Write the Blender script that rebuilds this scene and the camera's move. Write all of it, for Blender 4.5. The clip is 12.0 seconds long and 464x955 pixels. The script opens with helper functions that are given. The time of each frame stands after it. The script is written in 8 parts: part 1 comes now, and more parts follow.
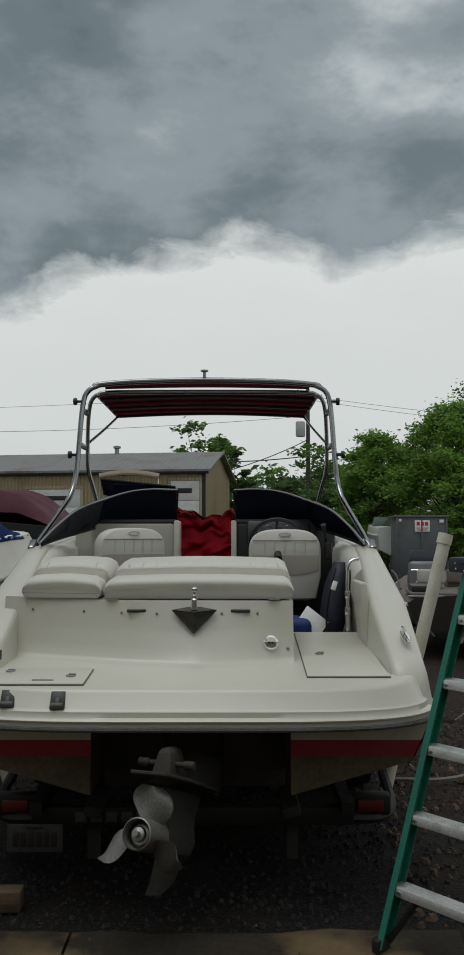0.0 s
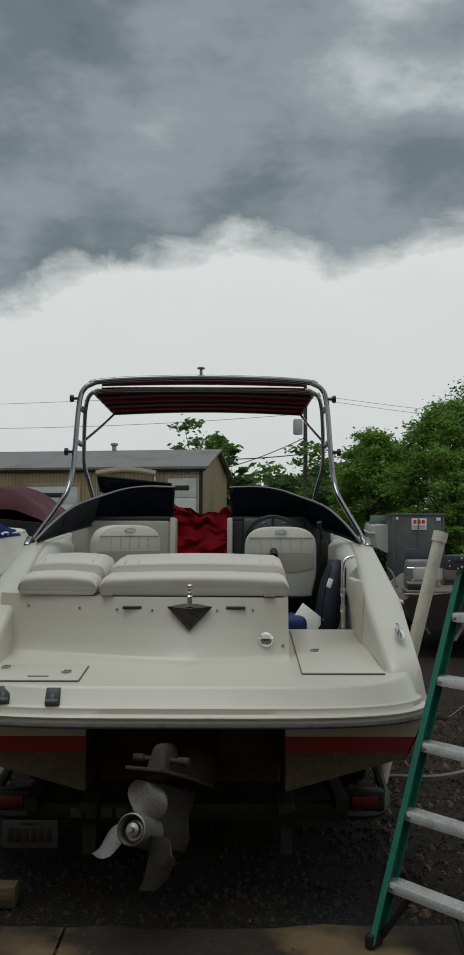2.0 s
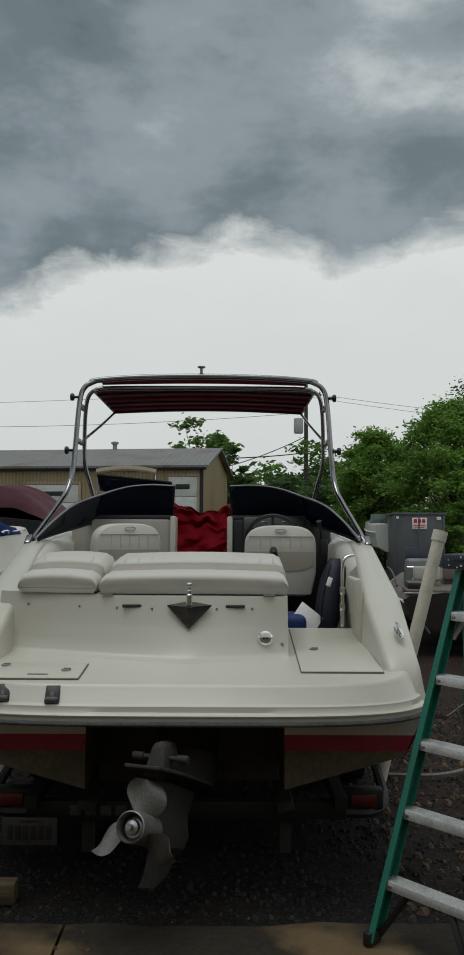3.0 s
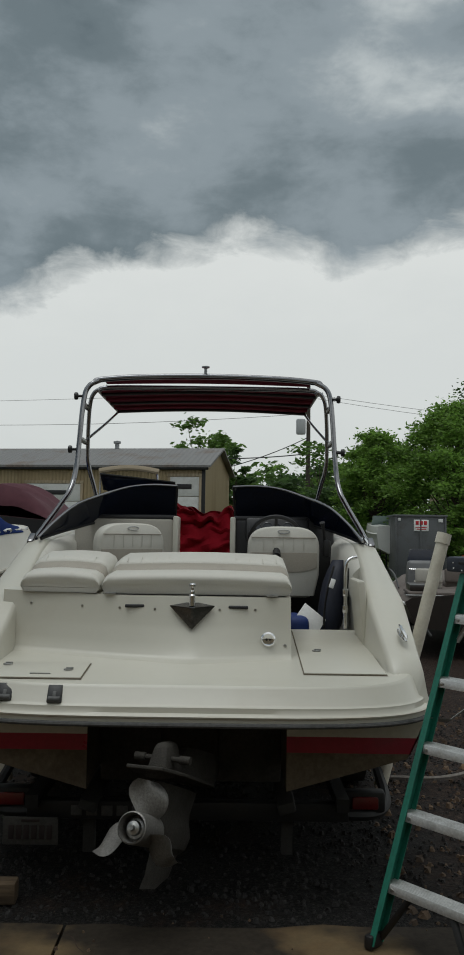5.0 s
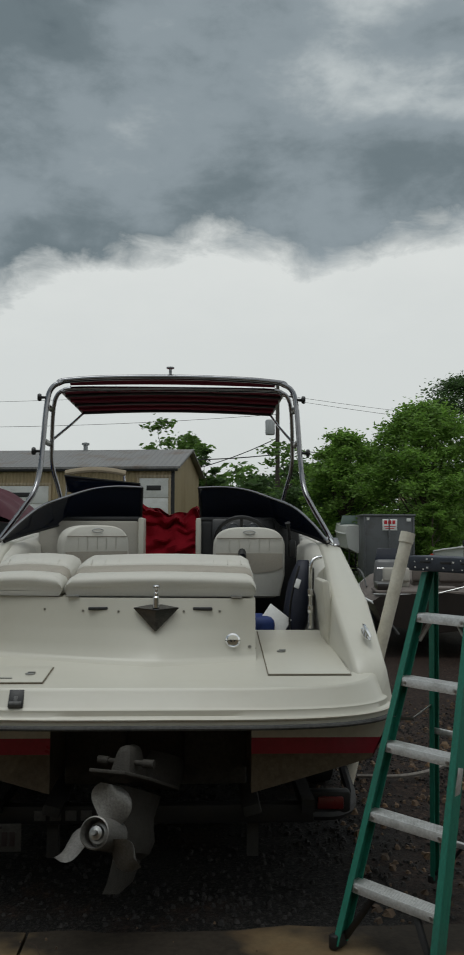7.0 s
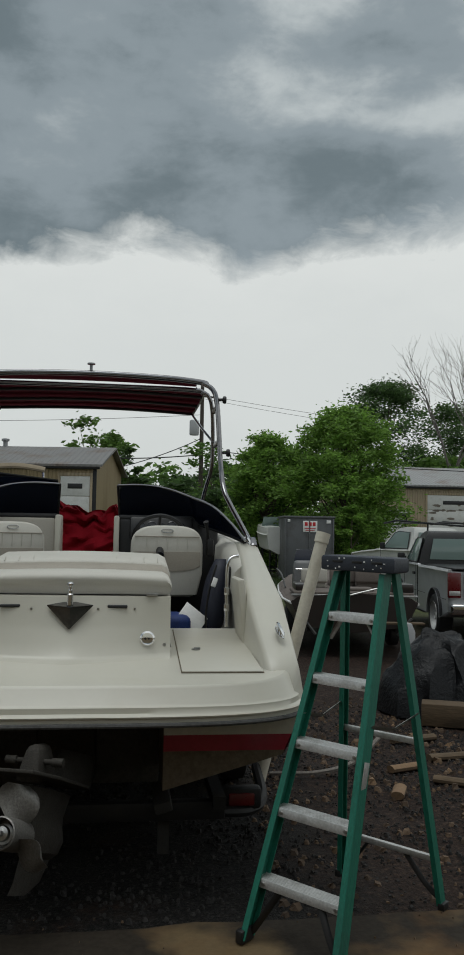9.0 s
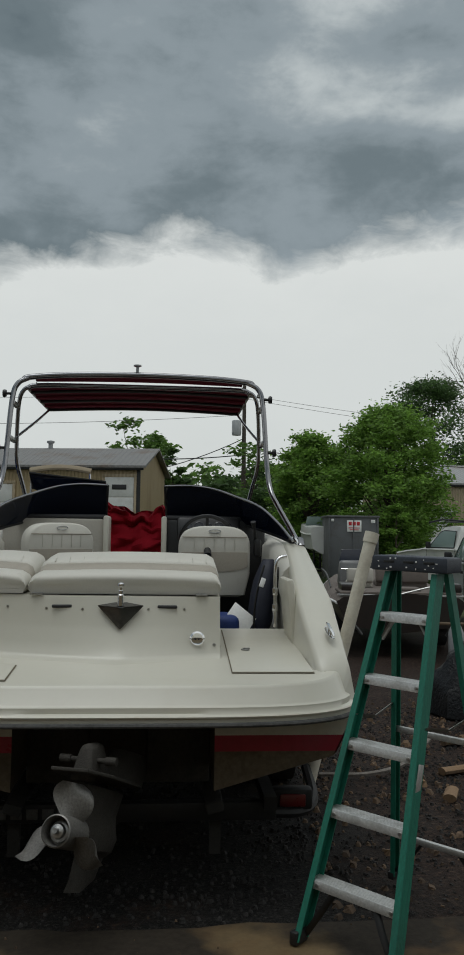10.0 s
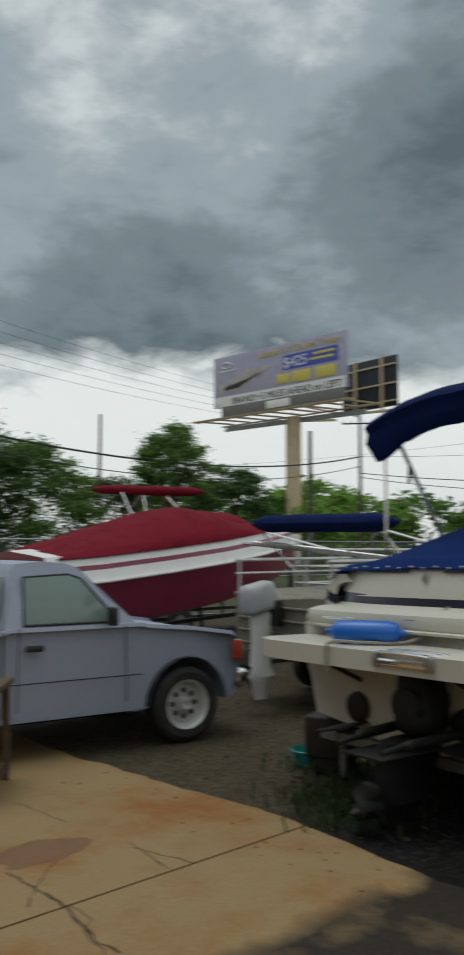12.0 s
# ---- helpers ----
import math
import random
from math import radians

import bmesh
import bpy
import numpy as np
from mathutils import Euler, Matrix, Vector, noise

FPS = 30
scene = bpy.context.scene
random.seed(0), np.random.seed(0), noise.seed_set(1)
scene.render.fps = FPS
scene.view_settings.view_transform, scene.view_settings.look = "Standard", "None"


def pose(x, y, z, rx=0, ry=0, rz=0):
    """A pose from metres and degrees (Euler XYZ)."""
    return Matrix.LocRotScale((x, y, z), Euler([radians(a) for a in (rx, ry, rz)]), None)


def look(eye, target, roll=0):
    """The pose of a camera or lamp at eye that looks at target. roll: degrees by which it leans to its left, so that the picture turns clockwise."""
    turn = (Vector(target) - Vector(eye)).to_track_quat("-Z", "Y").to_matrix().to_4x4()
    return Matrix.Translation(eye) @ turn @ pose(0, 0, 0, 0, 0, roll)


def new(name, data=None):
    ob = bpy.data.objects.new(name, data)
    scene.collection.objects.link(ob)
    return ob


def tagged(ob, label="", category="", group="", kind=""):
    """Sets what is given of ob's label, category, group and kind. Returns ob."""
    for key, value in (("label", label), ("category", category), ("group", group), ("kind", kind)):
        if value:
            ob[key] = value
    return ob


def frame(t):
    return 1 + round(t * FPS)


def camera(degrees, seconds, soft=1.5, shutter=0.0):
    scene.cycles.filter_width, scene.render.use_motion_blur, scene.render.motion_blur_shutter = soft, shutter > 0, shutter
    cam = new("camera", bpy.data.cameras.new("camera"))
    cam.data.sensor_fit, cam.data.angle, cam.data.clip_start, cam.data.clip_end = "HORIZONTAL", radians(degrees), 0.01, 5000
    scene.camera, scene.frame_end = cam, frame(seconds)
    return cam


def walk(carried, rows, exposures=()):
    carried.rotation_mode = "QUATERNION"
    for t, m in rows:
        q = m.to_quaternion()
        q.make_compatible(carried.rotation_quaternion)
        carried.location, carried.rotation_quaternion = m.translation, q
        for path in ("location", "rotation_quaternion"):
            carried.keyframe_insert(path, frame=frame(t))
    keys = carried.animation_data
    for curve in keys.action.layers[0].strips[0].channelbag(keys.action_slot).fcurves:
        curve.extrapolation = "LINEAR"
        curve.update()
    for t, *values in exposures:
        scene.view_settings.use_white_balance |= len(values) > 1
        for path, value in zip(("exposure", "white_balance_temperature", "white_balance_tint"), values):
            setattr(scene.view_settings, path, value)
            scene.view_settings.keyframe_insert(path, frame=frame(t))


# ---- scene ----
cam = camera(31.4, 12.0, soft=1.9, shutter=0.2)
ROWS = [  # seconds, x, y, z, yaw, pitch, roll
    (0.0, -0.000, 0.000, 1.870, -0.00, 3.90, 0.00),
    (0.5, -0.000, -0.001, 1.867, -0.12, 3.80, -0.18),
    (1.0, -0.002, 0.000, 1.869, -0.18, 3.85, -0.27),
    (1.5, 0.007, -0.008, 1.870, -0.25, 3.91, -0.28),
    (2.0, 0.010, -0.010, 1.868, -0.19, 3.73, -0.17),
    (2.5, 0.011, -0.013, 1.863, -0.19, 3.73, -0.20),
    (3.0, 0.015, -0.018, 1.867, -0.15, 3.65, -0.29),
    (5.0, -0.000, -0.008, 1.869, -0.07, 3.67, -0.81),
    (5.5, 0.002, -0.011, 1.868, -0.11, 3.72, -0.81),
    (6.0, 0.005, -0.007, 1.865, -0.09, 3.68, -0.71),
    (6.5, 0.008, 0.000, 1.866, -0.19, 3.72, -0.80),
    (7.0, 0.042, 0.006, 1.870, -2.09, 3.75, -0.25),
    (7.5, 0.078, -0.004, 1.869, -6.68, 3.75, -0.33),
    (7.7, 0.088, -0.013, 1.869, -7.37, 3.64, -0.86),
    (9.3, 0.066, -0.002, 1.855, -7.39, 3.92, -1.05),
    (9.5, 0.057, -0.001, 1.855, -6.29, 3.93, -1.10),
    (10.0, 0.040, 0.000, 1.858, -4.49, 3.80, -0.74),
    (10.5, 0.035, -0.003, 1.858, -4.35, 3.77, -0.58),
    (11.0, 0.035, -0.012, 1.858, -3.26, 3.64, 0.38),
    (11.2, 0.009, -0.040, 1.862, 1.56, 3.81, 0.54),
    (11.3, -0.016, -0.033, 1.869, 5.54, 3.70, 0.19),
    (11.4, -0.038, -0.044, 1.861, 10.66, 3.85, 0.02),
    (11.5, -0.052, -0.051, 1.851, 16.93, 4.08, 0.25),
    (11.6, -0.086, -0.076, 1.841, 23.58, 4.33, 0.36),
    (11.7, -0.095, -0.106, 1.838, 30.03, 4.56, 0.41),
    (11.8, -0.103, -0.143, 1.842, 35.81, 4.75, 0.39),
    (12.0, -0.107, -0.196, 1.847, 46.99, 5.01, -0.08),
]
walk(cam, [(t, pose(x, y, z, 90 + pitch, roll, yaw)) for t, x, y, z, yaw, pitch, roll in ROWS],
     ((0.0, -0.09), (11.3, -0.09), (11.6, -0.04), (12.0, 0.15)))

# ---- sky and sun ----
world = bpy.data.worlds.new("world")
scene.world = world
world.use_nodes = True
wt = world.node_tree
wt.nodes.clear()


def wn(kind, **inputs):
    n = wt.nodes.new(kind)
    for key, value in inputs.items():
        n.inputs[key].default_value = value
    return n


def wmath(op, a, b=None, c=None, clamp=False):
    n = wt.nodes.new("ShaderNodeMath")
    n.operation, n.use_clamp = op, clamp
    for i, v in enumerate((a, b, c)):
        if v is None:
            continue
        if isinstance(v, (int, float)):
            n.inputs[i].default_value = v
        else:
            wt.links.new(v, n.inputs[i])
    return n.outputs[0]


def wnoise(vector, scale, detail, rough, distort=0.0):
    n = wn("ShaderNodeTexNoise", Scale=scale, Detail=detail, Roughness=rough, Distortion=distort)
    wt.links.new(vector, n.inputs["Vector"])
    return n.outputs["Fac"]


def wramp(value, stops):
    n = wt.nodes.new("ShaderNodeValToRGB")
    n.color_ramp.interpolation = "EASE"
    el = n.color_ramp.elements
    while len(el) < len(stops):
        el.new(0.5)
    for e, (p, c) in zip(el, stops):
        e.position, e.color = p, (*c, 1)
    wt.links.new(value, n.inputs[0])
    return n.outputs[0]


def wmix(fac, a, b):
    n = wt.nodes.new("ShaderNodeMix")
    n.data_type = "RGBA"
    for sock, v in ((n.inputs[0], fac), (n.inputs[6], a), (n.inputs[7], b)):
        if isinstance(v, (int, float)):
            sock.default_value = v
        elif isinstance(v, tuple):
            sock.default_value = (*v, 1)
        else:
            wt.links.new(v, sock)
    return n.outputs[2]


way = wt.nodes.new("ShaderNodeTexCoord").outputs["Generated"]
sep = wt.nodes.new("ShaderNodeSeparateXYZ")
wt.links.new(way, sep.inputs[0])
sx, sy, sz = sep.outputs
squash = wn("ShaderNodeMapping")
squash.inputs["Scale"].default_value = (1.0, 1.0, 1.9)
squash.inputs["Location"].default_value = (0.35, 0.1, 0.62)
wt.links.new(way, squash.inputs["Vector"])
lumps = wnoise(squash.outputs[0], 3.1, 9.0, 0.47, 0.35)
wisps = wnoise(squash.outputs[0], 6.5, 9.0, 0.58, 0.0)
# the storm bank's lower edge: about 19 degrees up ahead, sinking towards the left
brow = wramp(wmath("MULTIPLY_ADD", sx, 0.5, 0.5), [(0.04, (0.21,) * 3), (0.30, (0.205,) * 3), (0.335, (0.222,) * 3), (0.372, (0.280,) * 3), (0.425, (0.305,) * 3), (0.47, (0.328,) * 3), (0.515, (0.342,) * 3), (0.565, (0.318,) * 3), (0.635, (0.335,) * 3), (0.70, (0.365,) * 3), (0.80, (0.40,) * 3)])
shred = wnoise(squash.outputs[0], 15.0, 8.0, 0.62, 0.5)
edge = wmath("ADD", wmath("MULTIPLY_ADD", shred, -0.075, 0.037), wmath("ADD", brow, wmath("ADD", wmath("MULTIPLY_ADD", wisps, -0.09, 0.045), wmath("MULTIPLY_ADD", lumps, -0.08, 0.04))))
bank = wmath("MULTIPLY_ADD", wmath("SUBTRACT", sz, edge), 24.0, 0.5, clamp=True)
tone = wmath("ADD", wmath("MULTIPLY_ADD", lumps, 0.80, -0.10), wmath("ADD", wmath("MULTIPLY", wisps, 0.42), wmath("MULTIPLY_ADD", shred, 0.16, wmath("MULTIPLY", wmath("MAXIMUM", sx, -0.3), 0.24))))
tone = wmath("ADD", tone, wmath("MULTIPLY_ADD", wmath("SUBTRACT", sz, 0.34), 0.45, wmath("SUBTRACT", wmath("MINIMUM", wmath("MAXIMUM", wmath("MULTIPLY_ADD", sx, -1.0, -0.36), 0.0), 0.10), 0.035)))
storm = wramp(tone, [(0.33, (0.090, 0.122, 0.138)), (0.50, (0.165, 0.208, 0.226)), (0.66, (0.285, 0.338, 0.365)), (0.84, (0.56, 0.61, 0.615))])
low = wramp(wmath("MULTIPLY_ADD", wisps, 0.25, wmath("MULTIPLY", sz, 1.2)), [(0.02, (0.61, 0.65, 0.635)), (0.35, (0.72, 0.755, 0.74)), (0.55, (0.78, 0.81, 0.79))])
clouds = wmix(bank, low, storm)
# the cloud cover is thin and bright overhead and behind
bright = wmath("MULTIPLY_ADD", sy, -0.35, 0.0)
bright = wmath("ADD", bright, wmath("MULTIPLY_ADD", sz, 2.2, -1.35), clamp=True)
clouds = wmix(bright, clouds, (0.92, 0.96, 0.96))
sky = wt.nodes.new("ShaderNodeTexSky")
sky.sky_type, sky.sun_disc = "NISHITA", False
sky.sun_elevation, sky.sun_rotation = radians(78), radians(236)
skyb = wn("ShaderNodeBackground", Strength=0.06)
cloudb = wn("ShaderNodeBackground", Strength=1.0)
wt.links.new(sky.outputs[0], skyb.inputs["Color"])
wt.links.new(clouds, cloudb.inputs["Color"])
cover = wn("ShaderNodeMixShader", Fac=0.94)
wt.links.new(skyb.outputs[0], cover.inputs[1])
wt.links.new(cloudb.outputs[0], cover.inputs[2])
wt.links.new(cover.outputs[0], wt.nodes.new("ShaderNodeOutputWorld").inputs["Surface"])

sun = new("sun", bpy.data.lights.new("sun", "SUN"))
sun.data.energy, sun.data.angle, sun.data.color = 0.75, radians(30), (0.97, 1.0, 0.98)
sun.matrix_world = look((-3, -2, 18), (0, 0, 0))

# ---- materials ----


def rgb(h):
    """Linear colour from a hex sRGB string."""
    v = [int(h[i:i + 2], 16) / 255 for i in (0, 2, 4)]
    return tuple(c / 12.92 if c < 0.04045 else ((c + 0.055) / 1.055) ** 2.4 for c in v)


def mat(name, base, rough=0.5, metal=0.0, var=0.15, scale=3.0, fine=60.0, bump=0.05, second=None, amount=0.5, coat=0.0, stretch=(1, 1, 1), isle=0.0):
    """A surface with stains at one scale, grain at another, and fine relief. second: colour of the stains."""
    m = bpy.data.materials.new(name)
    m.use_nodes = True
    t = m.node_tree
    b = t.nodes["Principled BSDF"]
    co = t.nodes.new("ShaderNodeTexCoord")
    mp = t.nodes.new("ShaderNodeMapping")
    mp.inputs["Scale"].default_value = stretch
    t.links.new(co.outputs["Object"], mp.inputs[0])

    def tex(sc, det):
        n = t.nodes.new("ShaderNodeTexNoise")
        n.inputs["Scale"].default_value, n.inputs["Detail"].default_value, n.inputs["Roughness"].default_value = sc, det, 0.62
        t.links.new(mp.outputs[0], n.inputs["Vector"])
        return n.outputs["Fac"]

    def mix(fac, a, c, kind="MIX"):
        n = t.nodes.new("ShaderNodeMix")
        n.data_type, n.blend_type = "RGBA", kind
        for s, v in ((n.inputs[0], fac), (n.inputs[6], a), (n.inputs[7], c)):
            if isinstance(v, tuple):
                s.default_value = (*v, 1)
            elif isinstance(v, (int, float)):
                s.default_value = v
            else:
                t.links.new(v, s)
        return n.outputs[2]

    def rampf(v, lo, hi):
        n = t.nodes.new("ShaderNodeMapRange")
        n.inputs[1].default_value, n.inputs[2].default_value = lo, hi
        t.links.new(v, n.inputs[0])
        return n.outputs[0]
    broad, grain = tex(scale, 5), tex(fine, 3)
    stain = second or tuple(c * (1 - 1.6 * var) for c in base)
    lo = 0.72 - 0.42 * amount
    c1 = mix(rampf(broad, lo, lo + 0.22), base, stain)
    c2 = mix(rampf(grain, 0.35, 0.7), tuple(1 - var for _ in range(3)), tuple(1 + 0.5 * var for _ in range(3)))
    col = mix(1.0, c1, c2, "MULTIPLY")
    if isle:
        g = t.nodes.new("ShaderNodeNewGeometry")
        c3 = mix(g.outputs["Random Per Island"], tuple(1 - isle for _ in range(3)), tuple(1 + isle for _ in range(3)))
        col = mix(1.0, col, c3, "MULTIPLY")
    t.links.new(col, b.inputs["Base Color"])
    rr = t.nodes.new("ShaderNodeMapRange")
    rr.inputs[3].default_value, rr.inputs[4].default_value = max(0.02, rough - 0.12), min(1, rough + 0.12)
    t.links.new(broad, rr.inputs[0])
    t.links.new(rr.outputs[0], b.inputs["Roughness"])
    b.inputs["Metallic"].default_value = metal
    b.inputs["Coat Weight"].default_value = coat
    b.inputs["Coat Roughness"].default_value = 0.15
    if bump:
        bp = t.nodes.new("ShaderNodeBump")
        bp.inputs["Strength"].default_value, bp.inputs["Distance"].default_value = min(1.0, bump * 4), 0.01 * max(1, 40 / fine)
        t.links.new(grain, bp.inputs["Height"])
        t.links.new(bp.outputs[0], b.inputs["Normal"])
    return m


def glass(name, tint, rough=0.02, alpha=0.25):
    """Tinted sheet glass: part clear, part coloured gloss."""
    m = bpy.data.materials.new(name)
    m.use_nodes = True
    t = m.node_tree
    b = t.nodes["Principled BSDF"]
    b.inputs["Base Color"].default_value = (*tint, 1)
    b.inputs["Roughness"].default_value = rough
    b.inputs["Alpha"].default_value = alpha
    return m


GEL = mat("cream_gelcoat", (0.57, 0.55, 0.475), 0.36, var=0.012, scale=1.1, fine=18, bump=0.0, second=(0.53, 0.50, 0.42), amount=0.5, coat=0.12)
GEL_DIRTY = mat("weathered_gelcoat", (0.60, 0.57, 0.49), 0.38, var=0.07, scale=3.0, fine=30, bump=0.006, second=(0.52, 0.46, 0.37), amount=0.45, coat=0.2)
VINYL = mat("cream_vinyl", (0.60, 0.58, 0.52), 0.5, var=0.05, scale=5, fine=140, bump=0.03, second=(0.50, 0.475, 0.41), amount=0.3)
VINYL_TAN = mat("taupe_vinyl", (0.36, 0.325, 0.27), 0.5, var=0.08, scale=6, fine=140, bump=0.03)
RED_HULL = mat("red_hull_stripe", (0.36, 0.012, 0.036), 0.3, var=0.12, scale=3, fine=30, bump=0.005, coat=0.3)
SCUM = mat("scummed_hull_bottom", (0.15, 0.115, 0.075), 0.7, var=0.25, scale=5, fine=45, bump=0.05, second=(0.10, 0.075, 0.048), amount=0.6)
CHROME = mat("chrome", (0.78, 0.78, 0.78), 0.12, 1.0, var=0.05, scale=8, fine=60, bump=0.0)
DARK_CHROME = mat("smoky_chrome", (0.24, 0.24, 0.25), 0.14, 1.0, var=0.08, scale=8, fine=60, bump=0.0)
RIM_ALLOY = mat("dull_alloy", (0.62, 0.62, 0.60), 0.4, 0.25, var=0.12, scale=8, fine=70, bump=0.02)
STEEL = mat("dull_steel", (0.46, 0.46, 0.45), 0.38, 1.0, var=0.15, scale=9, fine=70, bump=0.03)
ALU = mat("worn_aluminium", (0.66, 0.655, 0.64), 0.42, 0.75, var=0.15, scale=8, fine=90, bump=0.04, second=(0.42, 0.41, 0.39))
PROP = mat("weathered_prop_metal", (0.25, 0.24, 0.225), 0.5, 0.6, var=0.25, scale=14, fine=90, bump=0.05, second=(0.22, 0.21, 0.19), amount=0.5)
DRIVE = mat("scaly_drive_paint", (0.042, 0.037, 0.030), 0.75, 0.1, var=0.35, scale=16, fine=110, bump=0.1, second=(0.035, 0.03, 0.024), amount=0.55)
GRIMY_RIM = mat("grimy_steel_rim", (0.10, 0.10, 0.098), 0.6, 0.2, var=0.25, scale=9, fine=60, bump=0.02)
CHROME_AGED = mat("aged_polished_steel", (0.27, 0.27, 0.28), 0.15, 1.0, var=0.08, scale=8, fine=60, bump=0.0)
BLACK = mat("black_plastic", (0.016, 0.016, 0.017), 0.45, var=0.2, scale=6, fine=70, bump=0.02)
RUBBER = mat("tyre_rubber", (0.022, 0.022, 0.022), 0.8, var=0.25, scale=7, fine=80, bump=0.06, second=(0.055, 0.048, 0.04))
NAVY_GLASS = glass("smoked_blue_glass", (0.004, 0.007, 0.018), 0.03, 0.975)
MAROON = mat("maroon_canvas", (0.20, 0.032, 0.052), 0.85, var=0.15, scale=4, fine=220, bump=0.04, second=(0.15, 0.026, 0.042))
RED_COVER = mat("red_canvas", (0.33, 0.009, 0.02), 0.85, var=0.15, scale=4, fine=200, bump=0.04, second=(0.26, 0.008, 0.015))
BLUE_COVER = mat("royal_blue_canvas", (0.003, 0.02, 0.11), 0.9, var=0.12, scale=3, fine=220, bump=0.04, second=(0.004, 0.018, 0.10), amount=0.4)
NAVY_COVER = mat("navy_canvas", (0.003, 0.011, 0.065), 0.9, var=0.15, scale=4, fine=220, bump=0.04)
NAVY = mat("navy_gelcoat", (0.010, 0.014, 0.035), 0.25, var=0.1, scale=4, fine=40, bump=0.0, coat=0.3)
for cloth in (BLUE_COVER, NAVY_COVER, MAROON, RED_COVER):
    cloth.node_tree.nodes["Principled BSDF"].inputs["Specular IOR Level"].default_value = 0.12
GREEN_FG = mat("green_fibreglass", (0.012, 0.17, 0.115), 0.5, var=0.2, scale=6, fine=110, bump=0.04, second=(0.02, 0.11, 0.08), stretch=(1, 1, 0.25))
LADDER_CAP = mat("slate_blue_plastic", (0.035, 0.043, 0.06), 0.55, var=0.2, scale=12, fine=120, bump=0.04)
PVC = mat("yellowed_pvc", (0.66, 0.62, 0.52), 0.42, var=0.08, scale=5, fine=60, bump=0.01, second=(0.50, 0.45, 0.36))
GALV = mat("galvanised_steel", (0.33, 0.34, 0.35), 0.5, 0.6, var=0.2, scale=14, fine=80, bump=0.02)
TRAILER_PAINT = mat("dark_trailer_paint", (0.010, 0.010, 0.011), 0.6, var=0.3, scale=6, fine=60, bump=0.03, second=(0.02, 0.016, 0.012))
CARPET = mat("grey_carpet", (0.045, 0.043, 0.04), 0.95, var=0.2, scale=10, fine=200, bump=0.1)
PLASTIC_RED = mat("red_lens", (0.12, 0.006, 0.007), 0.3, var=0.1, scale=8, fine=60, bump=0.0, coat=0.5)
WHITE_PAINT = mat("white_paint", (0.78, 0.78, 0.76), 0.4, var=0.06, scale=5, fine=50, bump=0.01)
BLUE_PLASTIC = mat("blue_vinyl", (0.012, 0.13, 0.52), 0.32, var=0.12, scale=6, fine=60, bump=0.01)
BLUE_BAG = mat("blue_nylon", (0.006, 0.03, 0.16), 0.6, var=0.2, scale=8, fine=150, bump=0.05)
NAVY_BAG = mat("dark_nylon", (0.008, 0.011, 0.026), 0.6, var=0.25, scale=8, fine=150, bump=0.06)
ROPE = mat("grey_rope", (0.36, 0.33, 0.28), 0.9, var=0.3, scale=30, fine=200, bump=0.1)
BARK = mat("bark", (0.10, 0.078, 0.058), 0.95, var=0.3, scale=6, fine=50, bump=0.15, stretch=(1, 1, 0.3))
BARE_BARK = mat("pale_bark", (0.21, 0.19, 0.17), 0.95, var=0.25, scale=5, fine=50, bump=0.1, stretch=(1, 1, 0.3))
LUMBER = mat("weathered_lumber", (0.11, 0.075, 0.043), 0.85, var=0.3, scale=5, fine=70, bump=0.08, stretch=(0.15, 1, 1), second=(0.05, 0.036, 0.024))
POLE_WOOD = mat("creosoted_pole", (0.085, 0.07, 0.058), 0.9, var=0.25, scale=5, fine=50, bump=0.1, stretch=(1, 1, 0.2))


# ---- mesh helpers ----


def thing(name, at, label, category, group="", kind="", turn=0.0, lean=0.0):
    ob = new(name)
    ob.empty_display_size = 0.1
    ob.matrix_basis = pose(*at, 0, lean, turn)
    return tagged(ob, label, category, group, kind)


def part(name, bm, material, parent, label="", angle=38, kind=""):
    """One mesh object, made of bm in the parent's own axes."""
    bmesh.ops.recalc_face_normals(bm, faces=bm.faces)
    lim = radians(angle)
    for f in bm.faces:
        f.smooth = True
    for e in bm.edges:
        if len(e.link_faces) == 2 and e.calc_face_angle(0) > lim:
            e.smooth = False
    me = bpy.data.meshes.new(name)
    bm.to_mesh(me)
    bm.free()
    for m in (material if isinstance(material, (list, tuple)) else [material]):
        me.materials.append(m)
    ob = new(name, me)
    if parent is not None:
        ob.parent = parent
    if label or kind:
        tagged(ob, label, kind=kind)
    return ob


def B():
    return bmesh.new()


